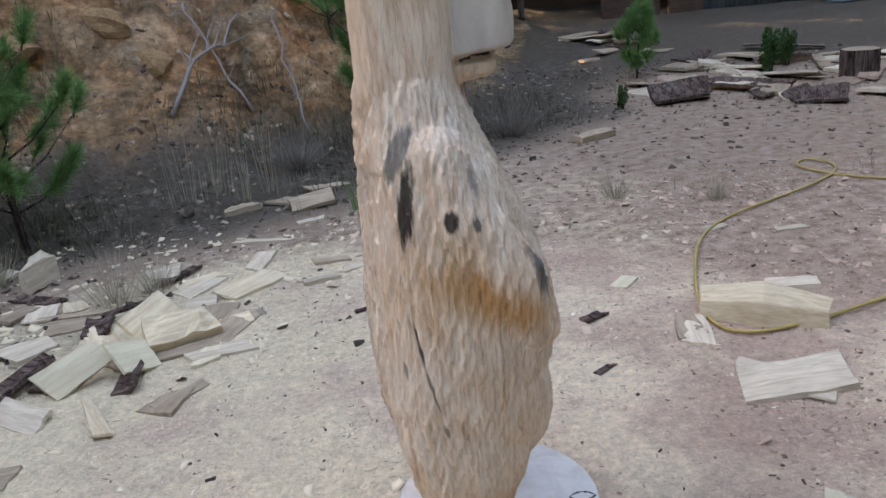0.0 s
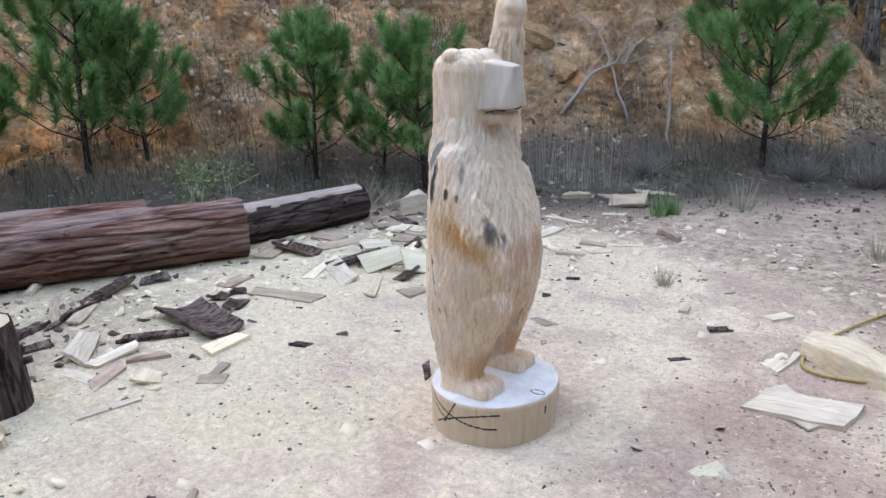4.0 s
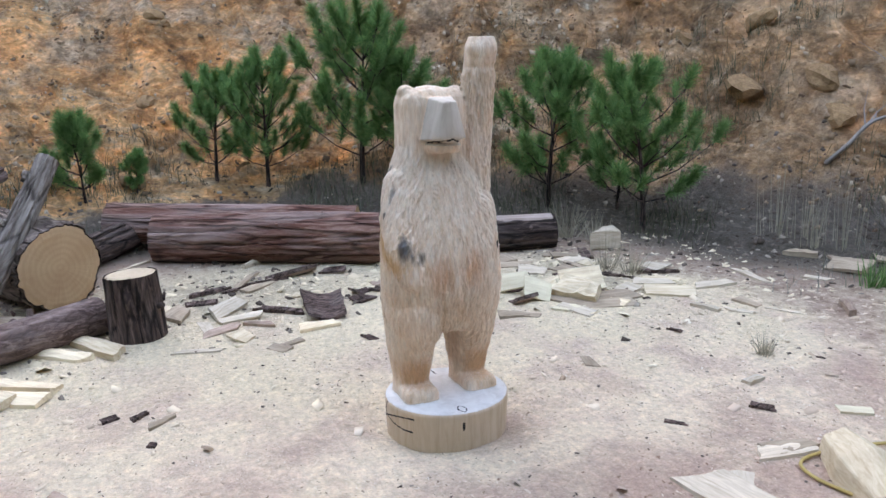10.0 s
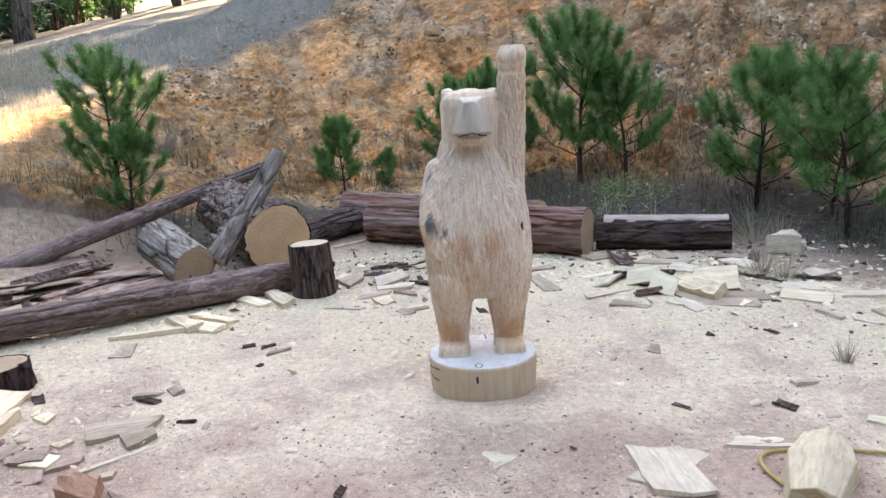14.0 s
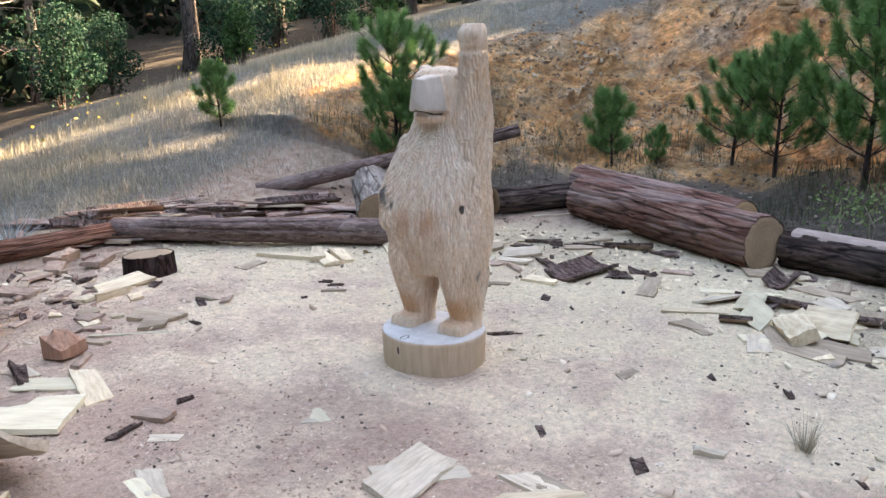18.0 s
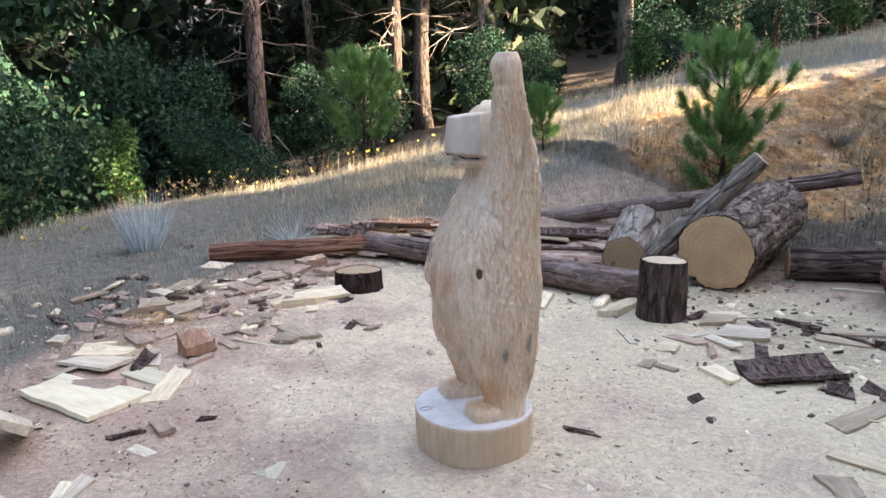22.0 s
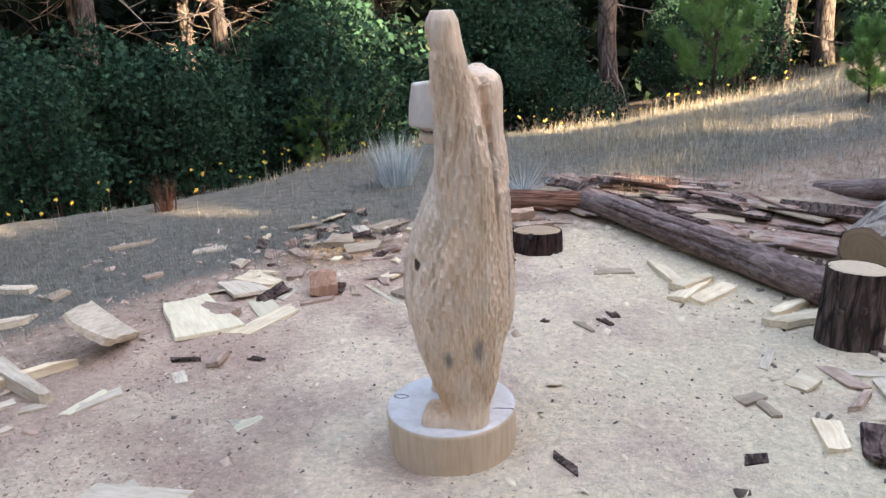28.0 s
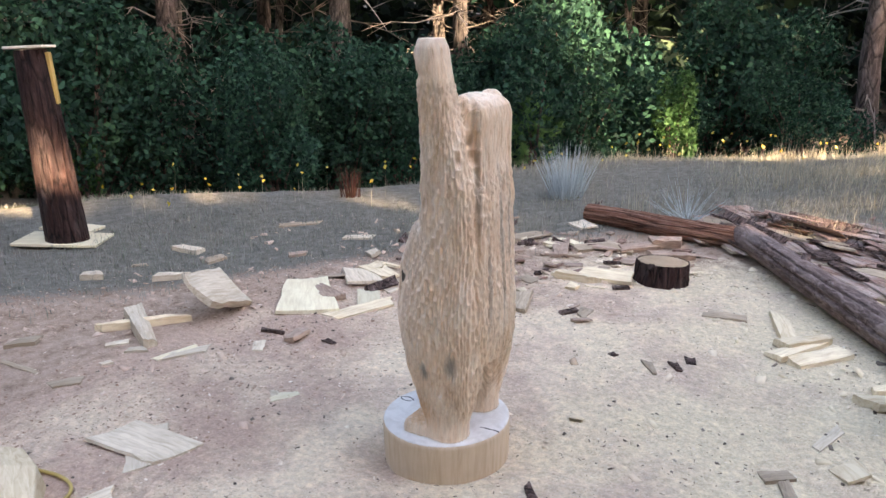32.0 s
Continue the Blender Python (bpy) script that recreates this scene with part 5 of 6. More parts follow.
def blades(name, x, y, lo, hi, width, mat, label, category, seed, lean=0.35, pieces=2):
    q = np.random.default_rng(seed)
    n = len(x)
    base = np.stack([x, y, height(x, y) - 0.01], 1)
    h = q.uniform(lo, hi, n)[:, None]
    a = q.uniform(0, 6.28, n)
    d = np.stack([np.cos(a), np.sin(a), np.zeros(n)], 1)
    s = np.stack([-np.sin(a + 0.5), np.cos(a + 0.5), np.zeros(n)], 1) * width / 2
    k = q.uniform(0.1, 1, n)[:, None] * lean
    up = np.array((0, 0, 1.0))
    mid = base + up * h * 0.55 + d * h * k * 0.35
    tip = base + up * h * (1 - 0.3 * k) + d * h * k
    v = np.stack([base - s, base + s, mid + s * 0.7, mid - s * 0.7, tip], 1).reshape(-1, 3)
    i = np.arange(n)[:, None] * 5
    f = np.concatenate([i + np.array([[0, 1, 2]]), i + np.array([[0, 2, 3]]), i + np.array([[3, 2, 4]])])
    return tagged(new(name, raw_mesh(name, v, f, mat)), label, category, kind="stuff")


def scatter(n, box, weight, seed):
    q = np.random.default_rng(seed)
    x, y = q.uniform(box[0], box[1], n), q.uniform(box[2], box[3], n)
    k = q.uniform(0, 1, n) < weight(x, y)
    return x[k], y[k]


def turf_share(x, y):
    return zones(x, y)[2] * sstep(-0.32, 0.15, fbm(x * 0.9, y * 0.9, 3, 90)) * (edge(x, y) < 3)


x, y = scatter(330000, (-12, 9, -9.5, 3), lambda x, y: turf_share(x, y) * (0.25 + 0.75 * sstep(-7.5, -5.5, y)), 71)
blades("grass", x, y, 0.025, 0.095, 0.005, MAT_GRASS, "short dry grey-green grass on the slope", "grass", 72, 0.9)
x, y = scatter(4200, (-9, 8, -7.5, 0), lambda x, y: turf_share(x, y) * sstep(-3.2, -5, y) * (0.25 + 0.75 * sstep(1.0, -1.5, x)), 73)
blades("seed_grass", x, y, 0.14, 0.36, 0.005, MAT_STRAW, "tall straw-coloured seeding grass along the ridge", "grass", 74, 0.5)
x, y = scatter(90000, (-9.5, 3.5, -7.0, -2.0), lambda x, y: turf_share(x, y) * (0.25 + 0.75 * sstep(1.0, -2.0, x)) * sstep(-0.15, 0.1, fbm(x * 1.6, y * 1.6, 3, 99)) * 0.8, 79)
blades("straw_grass", x, y, 0.06, 0.20, 0.005, MAT_STRAW, "pale dry straw grass on the slope below the crest", "grass", 80, 0.8)
x, y = scatter(16000, (-6.0, -0.4, -4.2, -1.6), lambda x, y: sstep(-0.25, 0.12, fbm(x * 1.4, y * 1.4, 3, 141)) * sstep(-1.5, -2.0, y + 0.35 * (x + 2)), 81)
blades("slope_straw", x, y, 0.03, 0.12, 0.005, MAT_STRAW, "thin dry straw on the brown soil of the slope", "grass", 82, 0.9)
x, y = scatter(90000, (-8, 3, -3, 8.5), lambda x, y: sstep(-1.2, -0.3, bank(x, y)[0]) * sstep(2.2, 0.8, bank(x, y)[0]) * sstep(-0.12, 0.14, fbm(x * 1.3, y * 1.3, 3, 93)), 75)
blades("bank_weeds", x, y, 0.06, 0.26, 0.006, MAT_WEED, "thin dark grey-green weeds at the foot of the bank", "weeds", 76, 0.9)
x, y = scatter(16000, (-2.6, 4, 2.6, 9), lambda x, y: sstep(0.10, 0.25, fbm(x * 1.1, y * 1.1, 3, 95)) * 0.5 * (zones(x, y)[0] < 0.45), 77)
blades("sparse_weeds", x, y, 0.04, 0.16, 0.005, MAT_GRASS, "sparse dry grass on bare soil", "weeds", 78, 0.9)


def tuft(name, label, category, x, y, n, h, spread, mat, seed, width=0.006):
    """A single clump: many stalks that fan out from one root."""
    q = np.random.default_rng(seed)
    top = thing(name, label, category, Matrix.Translation((x, y, floor_at(x, y))), group="single plants")
    for i in range(3):
        a = q.uniform(0, 6.28, n // 3)
        t = q.uniform(0.0, 1, n // 3) * spread
        way = unit(np.stack([np.cos(a) * t, np.sin(a) * t, np.ones(n // 3)], 1))
        root = np.stack([np.cos(a), np.sin(a), np.zeros(n // 3)], 1) * q.uniform(0, 0.14 * h / 0.5, (n // 3, 1))
        part("tuft", raw_mesh("tuft", *needle_tris(root, way, h, width, seed + i), mat), None, top)
    return top


tuft("silver_bush", "pale silvery spiky bush in dry grass", "bush", 1.46, -2.75, 230, 0.50, 0.55, MAT_SAGE, 401, 0.010)
tuft("silver_bush", "pale silvery spiky bush in dry grass", "bush", 0.24, -2.34, 60, 0.36, 2.2, MAT_SAGE, 404, 0.006)
for i, (x, y, h) in enumerate(((-1.62, 3.52, 0.30), (-1.45, 3.62, 0.24), (-2.62, 3.82, 0.36), (-2.40, 3.95, 0.26), (1.0, 4.48, 0.22), (1.55, 4.3, 0.18), (0.1, 3.3, 0.14), (-0.05, 5.3, 0.3))):
    tuft("dry_grass_clump", "thin dry straw-coloured grass clump", "grass clump", x, y, 75, h, 0.9, MAT_STRAW, 420 + i, 0.004)
for i, (x, y, h) in enumerate(((-0.52, 4.80, 0.22), (-0.45, 4.9, 0.16))):
    tuft("green_weed", "small fresh green weed on bare soil", "weed", x, y, 60, h, 0.6, MAT_NEEDLE, 440 + i, 0.008)
tuft("dry_fern", "small rusty-brown dry fern at the grass rim", "fern", 3.35, -1.95, 60, 0.34, 0.35, flakes("rusty_fronds", [(0, (0.045, 0.02, 0.016)), (1, (0.12, 0.055, 0.04))], 0.9, 0.2), 446, 0.011)
for i, (x, y, h) in enumerate(((-1.7, 5.2, 0.62), (-1.55, 5.32, 0.5), (-1.2, 5.35, 0.55), (-1.32, 5.2, 0.42), (-0.32, -3.4, 0.62), (0.6, -2.2, 0.45))):
    tuft("tall_dry_stalk", "tall thin dry seed stalk", "weed", x, y, 18, h, 0.16, MAT_STRAW, 450 + i, 0.005)
for i, (x, y, r) in enumerate(((0.62, 6.75, 0.42), (0.1, 6.5, 0.35), (-5.2, -1.9, 0.3), (-1.05, 5.75, 0.3))):
    tuft("dead_brush", "tangled grey dead brushwood", "brushwood", x, y, 330, r * 1.1, 1.9, MAT_TWIG, 470 + i, 0.004)
for i, (x, y) in enumerate(((-3.55, 2.95), (-3.45, 3.2), (-3.3, 2.75))):
    q = np.random.default_rng(480 + i)
    top = thing("leafy_weed", "pale green leafy weed behind a log", "weed", Matrix.Translation((x, y, floor_at(x, y))), group="single plants")
    c = q.normal(size=(150, 3)) * np.array((0.09, 0.09, 0.09)) + np.array((0, 0, 0.32))
    part("foliage", raw_mesh("foliage", *leaf_quads(c, 0.017, 480 + i), MAT_LEAF_FRESH), None, top)
    for k in range(4):
        part("stem", mesh_from("stem", *tube([(0, 0, -0.02), (q.normal(0, 0.03), q.normal(0, 0.03), 0.15), tuple(c[k])], [0.006, 0.005, 0.003], 5), MAT_STRAW), None, top)

# yellow flower heads along the rim of the grass
q = np.random.default_rng(91)
x, y = scatter(900, (-6, 7, -7.5, 1.0), lambda x, y: sstep(-2.2, -0.6, edge(x, y)) * sstep(0.7, 0.2, edge(x, y)) * 0.5, 92)
c = np.stack([x, y, height(x, y) + q.uniform(0.12, 0.32, len(x))], 1)
v, f = leaf_quads(np.repeat(c, 4, 0) + q.normal(0, 0.004, (4 * len(x), 3)), 0.017, 93, narrow=0.7)
tagged(new("yellow_flowers", raw_mesh("yellow_flowers", v, f, MAT_FLOWER)), "small yellow flower heads in the dry grass", "flowers", kind="stuff")
blades("flower_stalks", x, y, 0.14, 0.32, 0.004, MAT_STRAW, "thin stalks of small yellow flowers", "flower stalks", 94, 0.05)

# ---- loose things on the ground ----
OFFCUT = {"pale": (MAT_CHIP, "pale freshly sawn wood offcut on the sawdust"), "white": (MAT_SLAB, "whitish split wood slab lying on the ground"),
          "grey": (MAT_CHIP_GREY, "weathered grey wood slab lying on the ground"), "bark": (MAT_BARK_PIECE, "dark curled piece of bark on the ground"),
          "brown": (MAT_CHIP_BROWN, "reddish-brown broken wood piece on the ground")}
OFFCUT["cream"] = (sawn_wood("cream_split_wood", (0.76, 0.68, 0.49), (0.62, 0.52, 0.35)), "cream-coloured split wood slab")
OFFCUT["slab"] = (MAT_BARK_PIECE, "broad dark bark slab tilted on a bark strip")
OFFCUT["red"] = (sawn_wood("red_split_wood", (0.44, 0.255, 0.17), (0.26, 0.125, 0.08), (20, 20, 3)), "reddish split wood block")
OFFCUT["shred"] = (MAT_BARK_SHRED, "shredded slab of reddish bark")
made_offcuts = [0]


def offcut(kind, x, y, length, width, thick, yaw, lean=0.0, label=""):
    """An irregular slab, thinner at one edge; barked pieces curl and keep a pale inner side."""
    made_offcuts[0] += 1
    q = random.Random(1000 + made_offcuts[0])
    mat, text = OFFCUT[kind]
    nx, ny = 6, 4
    bm = bmesh.new()
    curl = 0.17 * width if kind == "slab" else q.uniform(0.10, 0.3) * width if kind == "bark" else q.uniform(-0.02, 0.05) * width
    top, low = {}, {}
    skew = [q.uniform(-0.28, 0.12) if length < 0.3 else q.uniform(-0.16, 0.10) for _ in range(8)]
    ends = [[(a + (b - a) * j / (ny - 1) + q.uniform(-0.025, 0.025)) * length for j in range(ny)] for a, b in ((skew[0], skew[1]), (skew[2], skew[3]))]
    sides = [[(a + (b - a) * i / (nx - 1) + q.uniform(-0.03, 0.03)) * width for i in range(nx)] for a, b in ((skew[4], skew[5]), (skew[6], skew[7]))]
    taper, wedge = q.uniform(0.65, 1.0), q.uniform(0.35, 1.0)
    for i in range(nx):
        for j in range(ny):
            u, v = i / (nx - 1) - 0.5, j / (ny - 1) - 0.5
            px = u * length + (ends[0][j] if i == 0 else -ends[1][j] if i == nx - 1 else q.uniform(-0.02, 0.02) * length)
            w = width * (1 + (taper - 1) * (u + 0.5))
            py = v * w + (sides[0][i] if j == 0 else -sides[1][i] if j == ny - 1 else 0)
            t = thick * (1 + (wedge - 1) * (v + 0.5)) * (0.75 if i in (0, nx - 1) or j in (0, ny - 1) else 1.0)
            z0 = curl * (4 * v * v) + q.uniform(-0.06, 0.06) * thick
            low[i, j] = bm.verts.new((px, py, z0))
            top[i, j] = bm.verts.new((px * 0.985, py * 0.97, z0 + t + q.uniform(-0.08, 0.08) * thick))
    for i in range(nx - 1):
        for j in range(ny - 1):
            bm.faces.new((top[i, j], top[i + 1, j], top[i + 1, j + 1], top[i, j + 1]))
            bm.faces.new((low[i, j + 1], low[i + 1, j + 1], low[i + 1, j], low[i, j]))
    for i in range(nx - 1):
        bm.faces.new((low[i, 0], low[i + 1, 0], top[i + 1, 0], top[i, 0]))
        bm.faces.new((top[i, ny - 1], top[i + 1, ny - 1], low[i + 1, ny - 1], low[i, ny - 1]))
    for j in range(ny - 1):
        bm.faces.new((top[0, j], top[0, j + 1], low[0, j + 1], low[0, j]))
        bm.faces.new((low[nx - 1, j], low[nx - 1, j + 1], top[nx - 1, j + 1], top[nx - 1, j]))
    me = bpy.data.meshes.new("wood_offcut")
    bm.to_mesh(me)
    bm.free()
    me.materials.append(mat)
    if kind == "bark":
        me.materials.append(MAT_CHIP_BROWN)
        for f in me.polygons:
            f.material_index = 1 if f.normal.z < -0.3 else 0
    if kind == "bark" and q.random() < 0.5:
        lean = -lean
    name = "bark_piece" if kind in ("bark", "slab") else "wood_offcut"
    ob = tagged(new(name, me), label or text, "bark piece" if kind in ("bark", "slab") else "wood offcut", "scattered offcuts")
    turn = Euler((radians(lean * 1.6 + q.uniform(-2, 2)), radians(-lean * q.uniform(-0.6, 0.6)), radians(yaw)))
    rot = turn.to_matrix()
    sink = min((rot @ v.co).z for v in me.vertices)
    ob.matrix_world = Matrix.Translation((x, y, floor_at(x, y) - sink - 0.006)) @ rot.to_4x4()
    return ob


def quarter_wedge(x, y, length, width, thick, yaw, label):
    """A thick sawn wedge with a ridge along its top."""
    bm = bmesh.new()
    ring = [(-0.5, 0), (0.5, 0), (0.46, 0.55), (0.05, 1.0), (-0.42, 0.72)]
    ends = []
    for u, s in ((-0.5, 0.75), (0.0, 1.05), (0.5, 0.7)):
        ends.append([bm.verts.new((u * length + 0.02 * math.sin(9 * a + u), a * width * s, b * thick * s)) for a, b in ring])
    for p, q in zip(ends[:-1], ends[1:]):
        for k in range(5):
            bm.faces.new((p[k], p[(k + 1) % 5], q[(k + 1) % 5], q[k]))
    bm.faces.new(ends[0][::-1])
    bm.faces.new(ends[-1])
    bmesh.ops.bevel(bm, geom=bm.edges[:], offset=0.004, segments=1, affect="EDGES")
    bmesh.ops.recalc_face_normals(bm, faces=bm.faces[:])
    me = bpy.data.meshes.new("wood_block")
    bm.to_mesh(me)
    me.materials.append(MAT_CHIP)
    ob = tagged(new("wood_block", me), label, "wood block", "scattered offcuts")
    ob.matrix_world = pose(x, y, floor_at(x, y) - 0.005, 0, 0, yaw)


quarter_wedge(1.17, 2.72, 0.46, 0.24, 0.13, -28, "pale thick sawn wood wedge inside a cable loop")
offcut("white", 1.08, 2.20, 0.34, 0.22, 0.03, 5, 3, "whitish sawn board with a ragged edge on sawdust")
offcut("cream", 1.70, 0.54, 0.50, 0.38, 0.035, -50, 1, "large cream-coloured split wood slab resting on another")
offcut("white", -2.13, 3.86, 0.20, 0.06, 0.19, 75, 0, "whitish upright sawn block in dry grass")
offcut("brown", 1.66, 0.48, 0.30, 0.20, 0.05, -30, 0, "reddish-brown wood piece under a cream slab")
offcut("cream", 1.36, 0.38, 0.40, 0.15, 0.02, -50, 2, "narrow cream-coloured wood slab on sawdust")
offcut("white", 1.70, 0.06, 0.26, 0.18, 0.03, -40, 5, "whitish wood slab with a dark edge")
offcut("white", 1.98, 1.02, 0.42, 0.28, 0.06, -75, 26, "pale cracked grey wood slab propped on a beam")
offcut("white", 2.10, 1.42, 0.60, 0.10, 0.085, 150, 0, "straight sawn pale beam offcut on the grass edge")
offcut("white", 1.03, 2.24, 0.27, 0.18, 0.02, 140, 2)
offcut("red", 1.14, 0.06, 0.13, 0.10, 0.15, 10, 4, "reddish-orange upright splintered wood block")
offcut("pale", -1.12, 3.0, 0.22, 0.13, 0.09, 30, 14, "pale split block tilted beside thin slabs")
offcut("pale", -1.28, 3.1, 0.20, 0.14, 0.02, 70, 30, "thin pale slab leaning on a split block")
for x, y, w, d, yaw, label in ((4.02, 0.62, 0.60, 0.40, 35, "pale plywood board under an upright log"), (4.30, 0.36, 0.42, 0.24, 20, "small pale board beside an upright log")):
    bm = bmesh.new()
    block(bm, (0, 0, 0), (w, d, 0.022), (0, 0, 0), 0.004)
    top = tagged(new("board", mesh_from_bm(bm, "board", OFFCUT["cream"][0])), label, "board")
    top.matrix_world = pose(x, y, floor_at(x, y) + 0.02, 2, -2, yaw)
offcut("slab", -1.66, 1.50, 0.54, 0.24, 0.032, 168, 3)
offcut("bark", -0.18, 0.39, 0.030, 0.030, 0.016, 59, 0)
offcut("grey", -0.96, 3.06, 0.39, 0.14, 0.020, 75, 4)
offcut("white", -2.43, 4.08, 0.12, 0.08, 0.030, 82, 8)
offcut("grey", -0.87, 5.00, 0.22, 0.16, 0.030, 7, 14)
offcut("bark", 0.24, 3.52, 0.060, 0.022, 0.011, 34, 0)
offcut("bark", -1.70, 1.24, 0.30, 0.08, 0.030, 53, 4)
offcut("white", -1.60, 2.47, 0.35, 0.12, 0.020, -30, 12)
offcut("pale", -1.28, 2.41, 0.32, 0.05, 0.015, 122, 6)
offcut("pale", -1.42, 2.94, 0.33, 0.18, 0.020, -11, 5)
offcut("grey", -2.04, 2.93, 0.34, 0.14, 0.020, 69, 3)
offcut("bark", -2.14, 2.65, 0.33, 0.16, 0.020, -3, 5)
offcut("white", -2.93, 1.29, 0.20, 0.06, 0.050, 136, 0)
offcut("grey", -1.05, 3.18, 0.28, 0.16, 0.020, 86, 4)
offcut("pale", -1.50, 3.09, 0.33, 0.18, 0.020, 122, 6)
offcut("pale", 0.30, -0.76, 0.35, 0.14, 0.030, 176, 10)
offcut("white", 0.32, 3.02, 0.11, 0.06, 0.030, 99, 0)
offcut("pale", 1.64, -0.09, 0.25, 0.16, 0.030, 159, 5)
offcut("grey", -1.87, 0.64, 0.19, 0.12, 0.030, 144, 5)
offcut("bark", -2.26, 0.87, 0.24, 0.05, 0.030, 110, 3)
offcut("grey", 1.17, -0.79, 0.19, 0.10, 0.030, -151, 8)
offcut("brown", 0.82, -1.18, 0.26, 0.10, 0.030, 113, 5)
offcut("brown", 0.21, -1.65, 0.18, 0.10, 0.080, -163, 8)
offcut("white", 0.93, -1.86, 0.18, 0.12, 0.020, 149, 5)
offcut("grey", 0.48, -1.43, 0.20, 0.08, 0.030, 170, 5)
offcut("brown", 0.06, -1.41, 0.24, 0.10, 0.060, -142, 6)
offcut("grey", 1.37, -0.89, 0.16, 0.16, 0.060, -174, 4)
offcut("pale", 2.15, 1.37, 0.44, 0.05, 0.060, -129, 0)
offcut("pale", 1.30, 0.52, 0.38, 0.12, 0.020, -111, 2)
offcut("brown", 0.33, -1.51, 0.37, 0.12, 0.040, -124, 6)
offcut("grey", 1.19, -1.42, 0.27, 0.10, 0.020, -116, 4)
offcut("grey", 0.63, -1.40, 0.34, 0.14, 0.030, -125, 6)
offcut("bark", 1.14, 1.01, 0.090, 0.030, 0.016, 169, 4)
offcut("grey", 2.22, 2.06, 0.26, 0.04, 0.020, -176, 0)
offcut("grey", 2.75, 0.32, 0.13, 0.10, 0.030, -103, 0)
offcut("grey", 2.47, 1.87, 0.12, 0.10, 0.030, -129, 0)
offcut("brown", 2.35, -0.08, 0.12, 0.08, 0.030, -127, 0)
offcut("grey", 1.20, 6.23, 0.33, 0.14, 0.070, 37, 6)
offcut("white", 1.41, 3.00, 0.17, 0.10, 0.030, -2, 0)
offcut("grey", -0.61, 3.86, 0.15, 0.08, 0.020, 1, 0)
offcut("grey", -1.36, 5.11, 0.19, 0.14, 0.050, 27, 4)
offcut("white", 1.38, 3.85, 0.12, 0.08, 0.020, 14, 0)
offcut("white", 1.70, 3.71, 0.13, 0.06, 0.020, 5, 0)
offcut("grey", -2.29, 1.22, 0.36, 0.08, 0.020, 131, 6)
offcut("bark", -2.45, 1.48, 0.31, 0.09, 0.030, 110, 8)
offcut("white", -1.84, 0.93, 0.24, 0.09, 0.030, 137, 12)
offcut("white", -1.64, 0.99, 0.22, 0.07, 0.020, 89, 6)
offcut("white", -1.58, 0.78, 0.21, 0.06, 0.010, 5, 3)
offcut("white", -1.22, 0.68, 0.20, 0.04, 0.015, 76, 0)
offcut("bark", -1.04, 1.58, 0.075, 0.045, 0.019, 15, 0)
offcut("grey", -1.14, 1.18, 0.14, 0.05, 0.020, 112, 0)
offcut("bark", -0.49, 0.36, 0.068, 0.038, 0.019, 123, 0)
offcut("grey", -0.39, 0.44, 0.11, 0.04, 0.020, 122, 0)
offcut("white", -0.62, 3.55, 0.15, 0.06, 0.030, 18, 0)
offcut("white", -0.48, 3.68, 0.14, 0.05, 0.020, 37, 0)
offcut("white", -0.39, 3.94, 0.17, 0.04, 0.015, 31, 0)
offcut("bark", -0.39, 3.13, 0.075, 0.030, 0.015, 23, 0)
offcut("bark", 0.56, 2.85, 0.083, 0.038, 0.015, 34, 0)
offcut("bark", 0.50, 2.41, 0.083, 0.022, 0.011, 43, 0)
offcut("cream", 0.75, 3.17, 0.12, 0.06, 0.020, 55, 0)
offcut("white", 0.89, 2.64, 0.21, 0.14, 0.020, 81, 0)
offcut("grey", -0.97, 5.16, 0.42, 0.14, 0.020, -27, 3)
offcut("grey", -0.82, 5.46, 0.31, 0.10, 0.020, 30, 10)
offcut("white", -1.03, 4.31, 0.27, 0.10, 0.030, -11, 0)
offcut("white", -0.82, 4.67, 0.14, 0.07, 0.020, 27, 0)
offcut("brown", -0.24, 4.28, 0.18, 0.05, 0.050, -39, 0)
offcut("pale", -1.55, 0.16, 0.51, 0.10, 0.050, 32, 4)
offcut("pale", -1.08, -0.15, 0.34, 0.10, 0.050, 56, 2)
offcut("pale", -0.84, -0.45, 0.42, 0.11, 0.040, 109, 0)
offcut("grey", 0.17, -0.08, 0.12, 0.07, 0.030, 91, 0)
offcut("bark", -2.35, 1.26, 0.30, 0.05, 0.030, 107, 3)
offcut("cream", -1.25, 2.77, 0.18, 0.14, 0.020, 59, 30)
offcut("cream", -1.28, 3.11, 0.34, 0.10, 0.020, 76, 12)
offcut("grey", 0.88, 2.66, 0.20, 0.12, 0.020, 86, 0)
offcut("cream", -1.78, 2.48, 0.47, 0.07, 0.020, 111, 0)
offcut("grey", 0.56, -0.04, 0.24, 0.10, 0.030, 110, 8)
offcut("cream", 0.78, 0.07, 0.42, 0.03, 0.010, 132, 0)
offcut("bark", -0.53, 0.24, 0.075, 0.038, 0.015, 115, 0)
offcut("grey", -2.45, 1.14, 0.41, 0.06, 0.030, 150, 3)
offcut("white", -3.17, 0.44, 0.27, 0.07, 0.030, 139, 0)
offcut("bark", -1.23, 2.65, 0.15, 0.10, 0.030, 97, 12)
offcut("cream", -1.44, 2.68, 0.24, 0.12, 0.020, 46, 30)
offcut("cream", -1.26, 2.99, 0.25, 0.20, 0.020, 68, 6)
offcut("cream", -0.98, 2.83, 0.15, 0.08, 0.020, 96, 0)
offcut("grey", -0.22, 2.46, 0.11, 0.06, 0.010, 169, 0)
